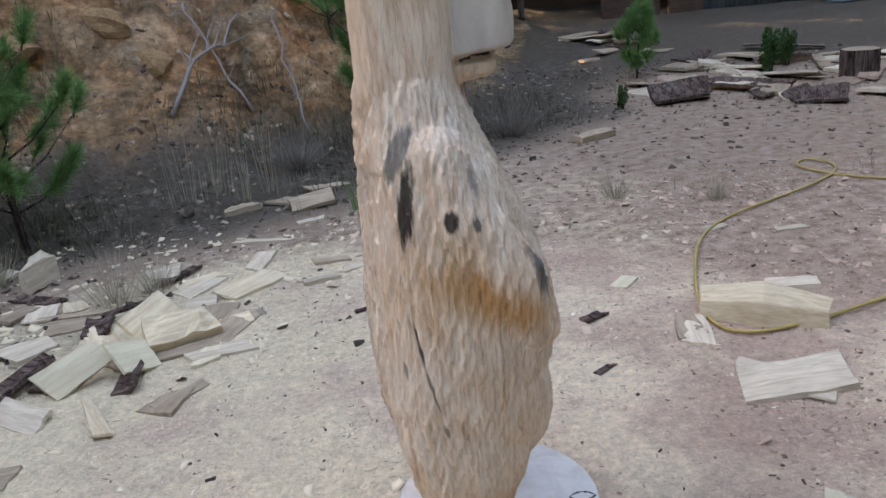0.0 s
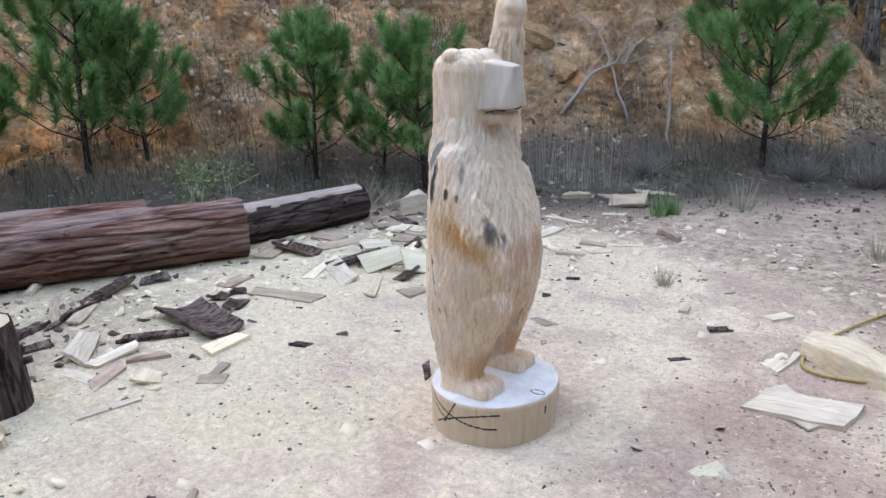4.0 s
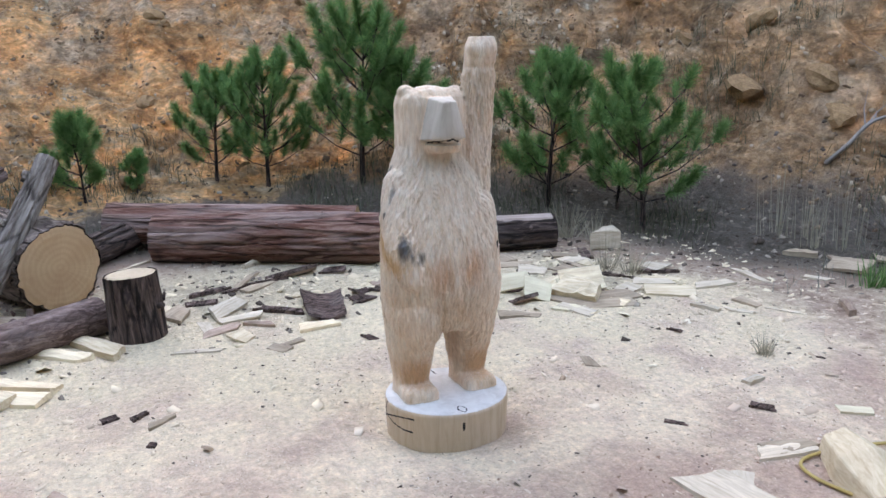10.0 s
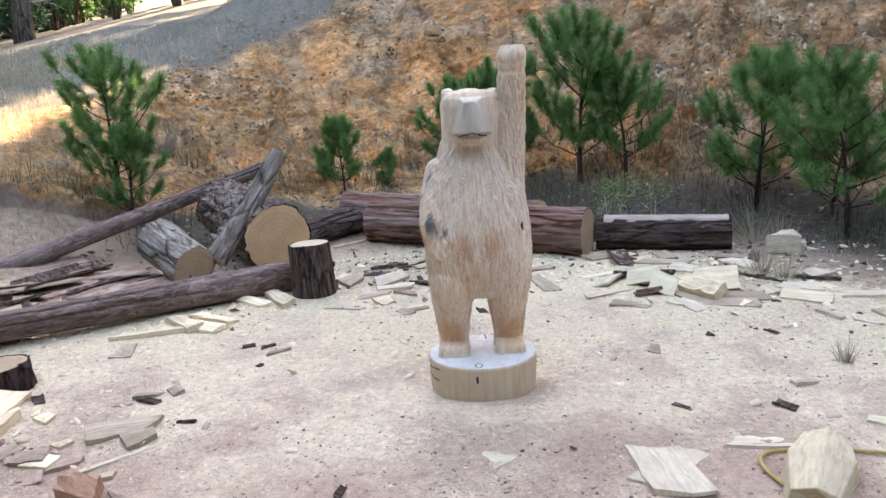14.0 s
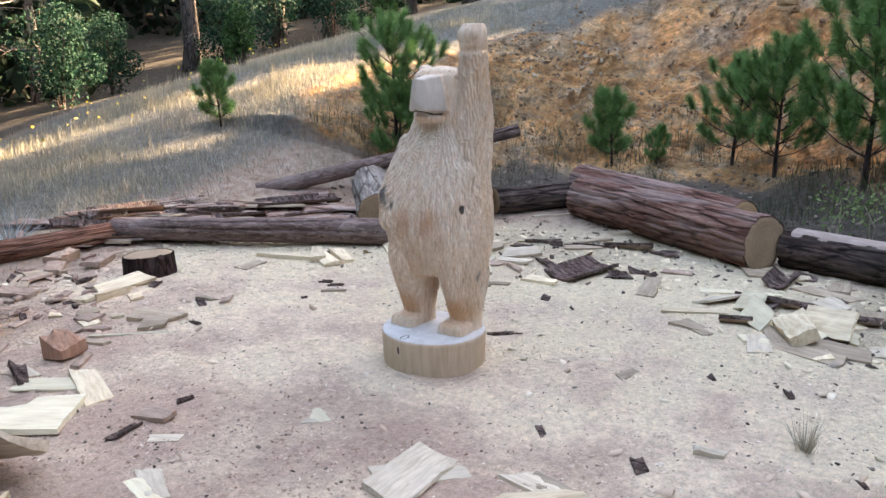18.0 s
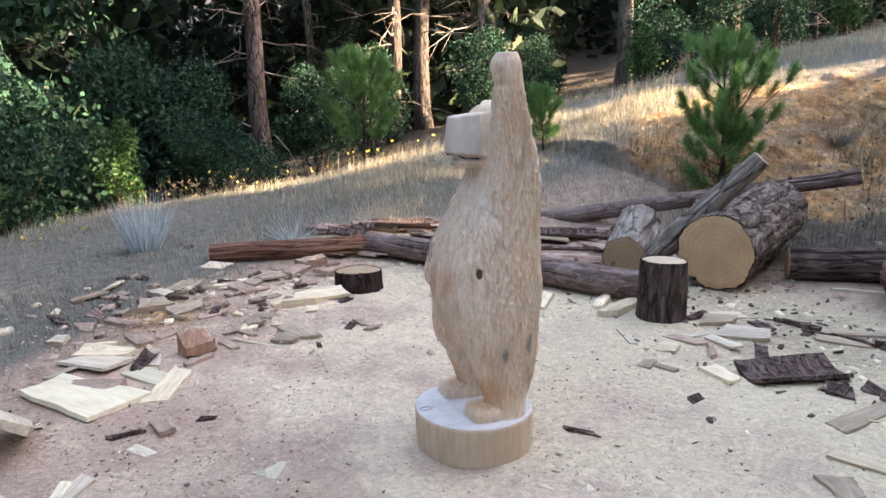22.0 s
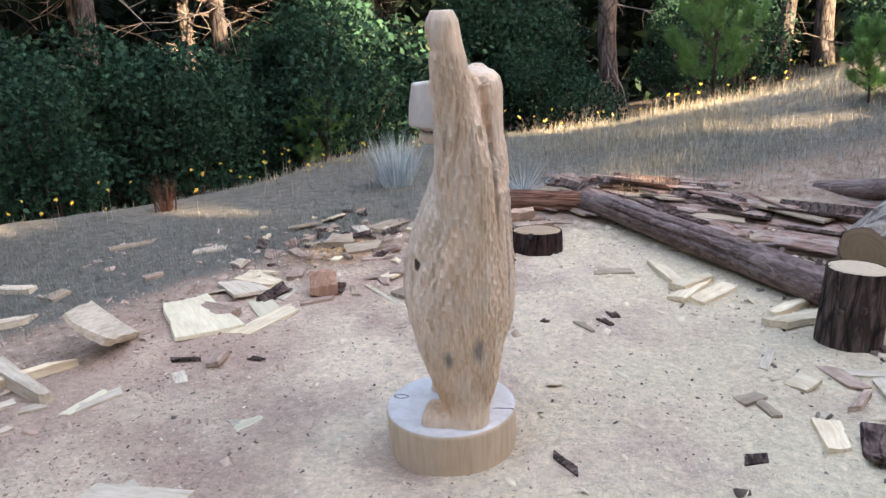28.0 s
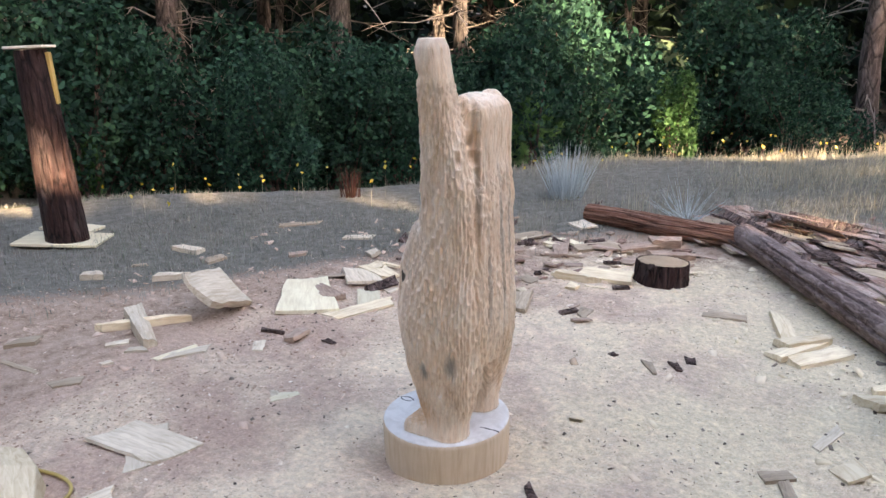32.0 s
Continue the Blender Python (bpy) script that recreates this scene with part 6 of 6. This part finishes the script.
offcut("white", 1.40, 1.26, 0.13, 0.06, 0.010, 126, 0)
offcut("brown", 1.31, 1.06, 0.14, 0.075, 0.030, 103, 6)
offcut("bark", 1.47, 1.08, 0.13, 0.03, 0.020, -170, 0)
offcut("bark", -0.37, 1.69, 0.14, 0.03, 0.020, 131, 0)
offcut("pale", -1.46, -0.01, 0.37, 0.08, 0.050, -132, 0)
offcut("pale", -0.99, -0.30, 0.29, 0.08, 0.060, -135, 0)
offcut("bark", -2.31, 1.11, 0.24, 0.05, 0.030, 127, 3)
offcut("grey", -1.59, 2.01, 0.36, 0.10, 0.020, -166, 0)
offcut("white", 1.65, 1.51, 0.21, 0.08, 0.020, -112, 0)
offcut("white", 0.95, 1.59, 0.10, 0.07, 0.010, 149, 0)
offcut("cream", 1.69, 1.54, 0.22, 0.06, 0.020, -101, 0)
offcut("white", 1.88, 1.81, 0.06, 0.05, 0.020, -120, 0)
offcut("grey", 1.85, 2.04, 0.12, 0.07, 0.020, -120, 0)
offcut("white", 2.06, 1.62, 0.09, 0.06, 0.020, -121, 0)
offcut("white", 1.90, 1.62, 0.08, 0.06, 0.020, -138, 0)
offcut("cream", 0.92, 1.60, 0.10, 0.06, 0.010, -109, 0)
offcut("grey", -1.09, 1.09, 0.12, 0.07, 0.020, -138, 0)
offcut("pale", -0.96, -0.21, 0.33, 0.10, 0.040, -117, 0)
offcut("grey", -0.50, -0.48, 0.18, 0.09, 0.020, -170, 0)
offcut("white", 2.27, -0.71, 0.18, 0.10, 0.020, -149, 0)
offcut("grey", 2.95, -0.74, 0.29, 0.10, 0.020, -134, 0)
offcut("white", 2.72, 0.74, 0.18, 0.12, 0.050, -134, 0)
offcut("white", 3.09, 0.25, 0.17, 0.10, 0.050, -176, 0)
offcut("white", 3.12, 1.02, 0.10, 0.09, 0.050, -127, 0)
offcut("grey", 3.09, 0.68, 0.10, 0.06, 0.020, -135, 0)
offcut("pale", 0.46, -0.63, 0.22, 0.10, 0.070, 179, 0)
offcut("cream", 0.83, -1.41, 0.24, 0.10, 0.020, 164, 0)

# strips of shed bark heaped behind the long log
q = random.Random(77)
for i in range(12):
    t = q.random()
    x, y = -2.2 + 2.2 * t + q.uniform(-0.25, 0.25), -1.05 - 1.25 * t + q.uniform(-0.55, 0.35)
    ob = offcut("bark" if q.random() < 0.55 else "shred", x, y, q.uniform(0.35, 0.95), q.uniform(0.05, 0.14), q.uniform(0.012, 0.03), math.degrees(math.atan2(-1.2, 2.1)) + q.uniform(-28, 28), q.uniform(-6, 12), "long strip of shed reddish bark in a heap")
    ob.location.z += q.uniform(0.0, 0.05)
for i in range(64):
    t = q.random()
    x, y = -2.3 + 2.3 * t + q.uniform(-0.3, 0.3), -1.0 - 1.2 * t + q.uniform(-0.6, 0.3)
    ob = offcut(q.choice(("shred", "shred", "shred", "bark", "grey")), x, y, q.uniform(0.25, 0.7), q.uniform(0.13, 0.28), q.uniform(0.02, 0.035), -35 + q.uniform(-30, 30), q.uniform(-2, 4), "broad flat slab of shed reddish bark in a heap")
# bark and slabs round the butt log and the far logs
for i in range(13):
    x, y = -2.0 + q.uniform(-0.55, 0.75), 0.85 + q.uniform(-0.6, 1.2)
    offcut(q.choice(("bark", "bark", "grey", "brown", "pale")), x, y, q.uniform(0.07, 0.20), q.uniform(0.04, 0.10), q.uniform(0.012, 0.03), q.uniform(0, 180), q.uniform(0, 10))
for i in range(34):
    x, y = q.uniform(-2.5, -0.9), q.uniform(2.4, 4.0)
    offcut(q.choice(("bark", "grey", "grey", "pale", "white")), x, y, q.uniform(0.10, 0.30), q.uniform(0.05, 0.13), q.uniform(0.012, 0.03), q.uniform(0, 180), q.uniform(0, 8))
for i in range(110):
    x, y = q.gauss(0.9, 0.55), q.gauss(-1.0, 0.42)
    if math.hypot(x, y + 0.92) > 0.3:
        offcut(q.choice(("bark", "grey", "brown", "pale", "bark", "brown", "shred")), x, y, q.uniform(0.04, 0.12), q.uniform(0.02, 0.07), q.uniform(0.008, 0.03), q.uniform(0, 180), q.uniform(0, 14))
for i in range(34):
    x, y = q.uniform(0.35, 2.0), q.uniform(-1.6, 0.2)
    offcut(q.choice(("bark", "grey", "brown", "pale", "white", "brown")), x, y, q.uniform(0.07, 0.24), q.uniform(0.04, 0.11), q.uniform(0.012, 0.04), q.uniform(0, 180), q.uniform(0, 12))
offcut("grey", -2.02, -0.28, 0.62, 0.13, 0.03, 40, 10, "pale plank of bark leaning by the log pile")

# rubble of boards, sheets and logs in the far corner
for i in range(62):
    x, y = q.gauss(3.7, 0.8), q.gauss(8.7, 0.75)
    if i < 12:
        x, y = q.uniform(1.9, 3.0), q.uniform(10.5, 12.5)
    offcut(q.choice(("grey", "white", "white", "grey", "brown", "bark")), x, y, q.uniform(0.25, 0.8), q.uniform(0.12, 0.34), q.uniform(0.02, 0.07), q.uniform(0, 180), q.uniform(0, 9), "weathered board in a heap of building rubble")
rough_log("stump", "short dark log round beside the rubble heap", (4.22, 8.0, floor_at(4.22, 8.0) - 0.02), (4.22, 8.0, floor_at(4.22, 8.0) + 0.26), 0.19, 0.18, MAT_BARK_DARK, MAT_CHIP_GREY, seed=21, category="stump", group="upright stumps")
for x, y, s in ((3.65, 8.75, 0.36), (3.98, 9.1, 0.30), (1.75, 7.5, 0.17)):
    bush = copy_thing(shrubs[3], Matrix.Translation((x, y, floor_at(x, y) - 0.02)) @ Matrix.Scale(s, 4))
    tagged(bush, "small scrubby green bush on open ground", "shrub")


# ---- dead branches lying on the bank ----
def fallen_branch(p0, p1, r, seed):
    """A bare bent branch with side twigs, lying on the slope."""
    q = np.random.default_rng(seed)
    top = thing("fallen_branch", "bare grey dead branch lying on the bank", "branch", group="fallen branches")
    t = np.linspace(0, 1, 9)
    x, y = p0[0] + (p1[0] - p0[0]) * t + q.normal(0, 0.02, 9), p0[1] + (p1[1] - p0[1]) * t + q.normal(0, 0.02, 9)
    pts = np.stack([x, y, height(x, y) + 0.03 + 0.10 * np.sin(np.pi * t)], 1)
    part("stem", mesh_from("stem", *tube(pts, list(np.linspace(r, r * 0.35, 9)), 7), MAT_TWIG, True), None, top)
    for k in range(7):
        i = int(q.integers(2, 8))
        way = unit(pts[i] - pts[i - 1] + q.normal(0, 0.10, 3) + np.array((0, 0, 0.05)))
        far = pts[i] + way * q.uniform(0.15, 0.4)
        part("twig", mesh_from("twig", *tube([pts[i], (pts[i] + far) / 2 + q.normal(0, 0.02, 3), far], [r * 0.4, r * 0.3, r * 0.12], 5), MAT_TWIG), None, top)


fallen_branch((-1.95, 5.95), (-1.60, 6.95), 0.020, 31)
fallen_branch((-1.45, 6.3), (-2.15, 6.8), 0.013, 32)
fallen_branch((-1.0, 6.2), (-1.35, 7.0), 0.012, 33)


# ---- the cable ----
def build_cable():
    cu = bpy.data.curves.new("cable", "CURVE")
    cu.dimensions, cu.bevel_depth, cu.bevel_resolution = "3D", 0.007, 2
    way = [(3.5, 4.0), (2.9, 4.2), (2.51, 4.33), (2.34, 4.48), (2.22, 4.67), (2.2, 4.83), (2.30, 4.93), (2.42, 4.83), (2.40, 4.63), (2.17, 4.4), (1.85, 4.19), (1.6, 4.05), (1.36, 3.86), (1.2, 3.6), (1.08, 3.24), (0.99, 2.94), (0.96, 2.7), (0.99, 2.57), (1.1, 2.54), (1.21, 2.56), (1.4, 2.62), (1.77, 2.81), (2.5, 3.1), (3.6, 3.2)]
    sp = cu.splines.new("NURBS")
    sp.points.add(len(way) - 1)
    for p, (x, y) in zip(sp.points, way):
        p.co = (x, y, floor_at(x, y) + 0.012, 1)
    sp.use_endpoint_u, sp.order_u = True, 4
    n = Nodes("yellow_cable", 0.6)
    cu.materials.append(n.color(n.tone(n.mix(0.0, (0.50, 0.36, 0.13), (0, 0, 0)), n.noise((1, 1, 1), 20, 3), 0.6, 1.2)))
    tagged(new("cable", cu), "yellow-brown power cable snaking over bare soil", "cable")


build_cable()


# ---- the shed ----
def build_shed():
    z0 = floor_at(5.0, 14.3)
    top = thing("shed", "dark open shed of brown panels and corrugated sheets", "shed", Matrix.Translation((5.0, 14.4, z0)))
    n = Nodes("corrugated_sheet", 0.5)
    n.b.inputs["Metallic"].default_value = 0.5
    sheet = n.color(n.tone(n.ramp(n.noise((1, 1, 0.3), 5, 4), [(0.3, (0.16, 0.20, 0.24)), (0.7, (0.34, 0.40, 0.45))]), n.random(), 0.7, 1.1))
    panel = sawn_wood("brown_panel", (0.10, 0.055, 0.04), (0.05, 0.03, 0.022), (2, 2, 12))
    for i in range(5):
        vs, fs, k = [], [], 49
        for z in (0.0, 1.9):
            for j in range(k):
                vs.append((j / (k - 1) * 0.86, 0.018 * math.sin(j * 1.571), z))
        fs = [(j, j + 1, j + 1 + k, j + k) for j in range(k - 1)]
        me = mesh_from("corrugated_panel", vs, fs, sheet, True)
        ob = part("corrugated_panel", me, None, top)
        so = ob.modifiers.new("thick", "SOLIDIFY")
        so.thickness = 0.004
        ob.location = (-0.25 + 0.83 * i, 0.02 * (i % 2), -0.02)
    for x, w, h in ((-1.5, 1.0, 1.5), (-0.4, 0.9, 1.7)):
        bm = bmesh.new()
        block(bm, (x, 0.05, h / 2), (w, 0.05, h), (0, 0, 0), 0.008)
        part("side_panel", bm, panel, top, "weathered brown wall panel")
    for x in (-3.4, -1.95, 3.9):
        bm = bmesh.new()
        block(bm, (x, 0.1, 1.1), (0.1, 0.1, 2.3), (0, 0, 0), 0.008)
        part("post", bm, MAT_BARK_DARK, top)
    bm = bmesh.new()
    block(bm, (0.2, 2.4, 1.1), (7.6, 0.08, 2.5), (0, 0, 0), 0.01)
    part("back_wall", bm, panel, top)
    bm = bmesh.new()
    block(bm, (0.2, 1.3, 2.38), (7.9, 3.0, 0.07), (6, 0, 0), 0.01)
    part("roof", bm, sheet, top)
    n = Nodes("blue_plastic", 0.4)
    blue = n.color(n.tone(n.mix(0.0, (0.32, 0.50, 0.66), (0, 0, 0)), n.noise((1, 1, 1), 3, 2), 0.8, 1.1))
    barrel = thing("barrel", "pale blue plastic barrel by the shed", "barrel", Matrix.Translation((6.9, 13.9, floor_at(6.9, 13.9))))
    prof = [(0.0, 0.25), (0.03, 0.27), (0.28, 0.29), (0.30, 0.275), (0.33, 0.29), (0.55, 0.29), (0.57, 0.275), (0.60, 0.29), (0.82, 0.27), (0.86, 0.24)]
    part("drum", mesh_from("drum", *tube([(0, 0, z) for z, r in prof], [r for z, r in prof], 28), blue, True), None, barrel)
    part("lid", mesh_from("lid", *tube([(0, 0, 0.86), (0, 0, 0.885)], [0.245, 0.235], 28), blue), None, barrel)


build_shed()

# ---- small pieces beyond counting ----


def flake_field(name, x, y, lo, hi, thick, mat, label, category, seed, lift=0.0, tilt=0.35, tent=False):
    """Flat four-sided bits lying on the ground: a top and four sides each."""
    q = np.random.default_rng(seed)
    n = len(x)
    s = np.exp(q.uniform(np.log(lo), np.log(hi), n))[:, None]
    a = q.uniform(0, 6.28, n)
    e = 0.06
    gx, gy = (height(x + e, y) - height(x - e, y)) / (2 * e), (height(x, y + e) - height(x, y - e)) / (2 * e)
    nrm = unit(np.stack([-gx, -gy, np.ones(n)], 1) + q.normal(0, tilt, (n, 3)) * np.array((1, 1, 0)))
    u = unit(np.cross(nrm, np.stack([np.cos(a), np.sin(a), np.zeros(n)], 1)))
    w = np.cross(nrm, u)
    c = np.stack([x, y, height(x, y) + lift], 1) + nrm * s * thick * 0.3
    asp = q.uniform(0.10, 0.38, (n, 1)) if tent and thick < 0.4 else q.uniform(0.25, 0.9, (n, 1))
    cor = []
    for du, dw in ((-1, -1), (1, -1), (1, 1), (-1, 1)):
        cor.append(c + u * s * du * q.uniform(0.6, 1.0, (n, 1)) + w * s * asp * dw * q.uniform(0.6, 1.0, (n, 1)))
    if tent:
        peak = c + nrm * s * thick * 0.7 + u * s * q.uniform(-0.4, 0.4, (n, 1))
        v = np.stack([p - nrm * s * 0.1 for p in cor] + [peak], 1).reshape(-1, 3)
        i = np.arange(n)[:, None] * 5
        f = np.concatenate([i + np.array([r]) for r in ((0, 1, 4), (1, 2, 4), (2, 3, 4), (3, 0, 4))])
    else:
        low = [p - nrm * s * thick for p in cor]
        v = np.stack([p + nrm * s * thick * q.uniform(-0.3, 0.9, (n, 1)) for p in cor] + low, 1).reshape(-1, 3)
        i = np.arange(n)[:, None] * 8
        f = np.concatenate([i + np.array([r]) for r in ((0, 1, 2, 3), (0, 4, 5, 1), (1, 5, 6, 2), (2, 6, 7, 3), (3, 7, 4, 0))])
    return tagged(new(name, raw_mesh(name, v, f, mat)), label, category, kind="stuff")


x, y = scatter(200000, (-3.2, 4.2, -1.5, 5.2), lambda x, y: (0.03 + 0.97 * zones(x, y)[0]) * (1 - zones(x, y)[3]) * (1 - 0.93 * zones(x, y)[2]) * (0.35 + 0.65 * sstep(-0.1, 0.15, fbm(x * 2.2, y * 2.2, 3, 96))), 501)
flake_field("wood_shavings", x, y, 0.003, 0.0105, 0.2, MAT_SHAVING, "pale sawdust and shavings covering the ground", "shavings", 502, tent=True)
x, y = scatter(36000, (-0.5, 4.2, -1.6, 5.2), lambda x, y: sstep(0.2, 1.6, x + 0.7 * fbm(x, y, 3, 111)) * sstep(-0.12, 0.18, fbm(x * 1.9, y * 1.9, 3, 112)) * (1 - zones(x, y)[2]), 511)
flake_field("soil_clods", x, y, 0.003, 0.013, 0.5, MAT_CLOD, "small reddish clods of soil mixed with sawdust", "soil", 512, tent=True)
x, y = scatter(9000, (-3.0, 4.2, -1.6, 5.6), lambda x, y: 0.12 + 0.88 * sstep(0.02, 0.25, fbm(x * 1.4, y * 1.4, 3, 97)), 503)
flake_field("bark_crumbs", x, y, 0.003, 0.013, 0.35, MAT_LITTER, "small dark bark crumbs strewn on sawdust", "bark crumbs", 504)
x, y = scatter(26000, (-2.8, 3.6, -1.5, 4.8), lambda x, y: (0.25 + 0.75 * sstep(-0.12, 0.15, fbm(x * 1.7, y * 1.7, 3, 121))) * (1 - zones(x, y)[2]) * (1 - 0.5 * zones(x, y)[3]), 521)
flake_field("wood_slivers", x, y, 0.006, 0.017, 0.12, MAT_SLIVER, "thin pale and brown wood slivers in the sawdust", "slivers", 522, tent=True)
x, y = scatter(2600, (-2.6, 3.0, -1.4, 4.6), lambda x, y: (0.25 + 0.75 * sstep(0.6, 1.1, np.hypot((x - 0.3) / 2.6, (y - 1.6) / 2.2))) * (1 - 0.8 * zones(x, y)[2]), 505)
flake_field("splinters", x, y, 0.012, 0.045, 0.16, MAT_SHAVING, "pale wood splinters and chips on the ground", "splinters", 506)
x, y = scatter(5200, (-3.2, 0.3, -2.6, 0.2), lambda x, y: sstep(-0.05, 0.15, -(x + 1.80) * 0.805 - (y - 0.22) * 0.594) * sstep(1.3, 0.5, -(x + 1.80) * 0.805 - (y - 0.22) * 0.594) * (0.15 + 0.85 * sstep(-0.1, 0.15, fbm(x * 1.8, y * 1.8, 3, 131))), 531)
flake_field("bark_shreds", x, y, 0.010, 0.045, 0.2, flakes("pink_bark_shreds", [(0, (0.10, 0.05, 0.04)), (0.4, (0.26, 0.15, 0.12)), (0.8, (0.44, 0.28, 0.23)), (1, (0.55, 0.42, 0.34))], 0.9), "pinkish shreds of bark and soil behind the slim log", "bark shreds", 532, 0, 0.5)
x, y = scatter(30000, (-8, 5, -2.2, 10), lambda x, y: zones(x, y)[3] * 0.9 + 0.25 * sstep(4.2, 5.5, y) * (bank(x, y)[0] < 0.5), 507)
flake_field("leaf_litter", x, y, 0.008, 0.036, 0.3, MAT_LITTER, "dark leaf, bark and stone litter below the bank", "litter", 508, 0, 0.6)
x, y = scatter(70000, (-10, 2.0, -2.5, 9), lambda x, y: sstep(-0.3, 0.8, bank(x, y)[0]) * (0.12 + 0.88 * sstep(-0.02, 0.22, fbm(x * 0.7, y * 0.7, 3, 98))), 509)
flake_field("shale_scree", x, y, 0.008, 0.042, 0.4, MAT_SHALE, "shale fragments strewn over the orange bank", "stones", 510, 0, 0.5)
for i in range(90):
    x, y = q.uniform(-8.5, 0.0), q.uniform(0.5, 7.8)
    d = float(bank(np.array(x), np.array(y))[0])
    if not 0.3 < d < 4.5:
        continue
    bm = bmesh.new()
    bmesh.ops.create_icosphere(bm, subdivisions=2, radius=1)
    for v in bm.verts:
        v.co *= 1 + 0.45 * noise.noise(v.co * 1.3 + Vector((i, 0, 0)))
        v.co = Vector((round(v.co.x * 2.2) / 2.2 * 0.5 + v.co.x * 0.5, v.co.y, round(v.co.z * 2.5) / 2.5 * 0.6 + v.co.z * 0.4))
    me = bpy.data.meshes.new("rock")
    bm.to_mesh(me)
    bm.free()
    me.materials.append(MAT_ROCK)
    s = q.uniform(0.03, 0.10) if y < 2.5 else q.uniform(0.05, 0.19)
    ob = tagged(new("rock", me), "jutting brown rock in the clay bank", "rock", "rocks in the bank")
    ob.matrix_world = pose(x, y, floor_at(x, y) + 0.1 * s, q.uniform(-30, 30), q.uniform(-30, 30), q.uniform(0, 360)) @ Matrix.Diagonal((s * 1.5, s, s * 0.8, 1))
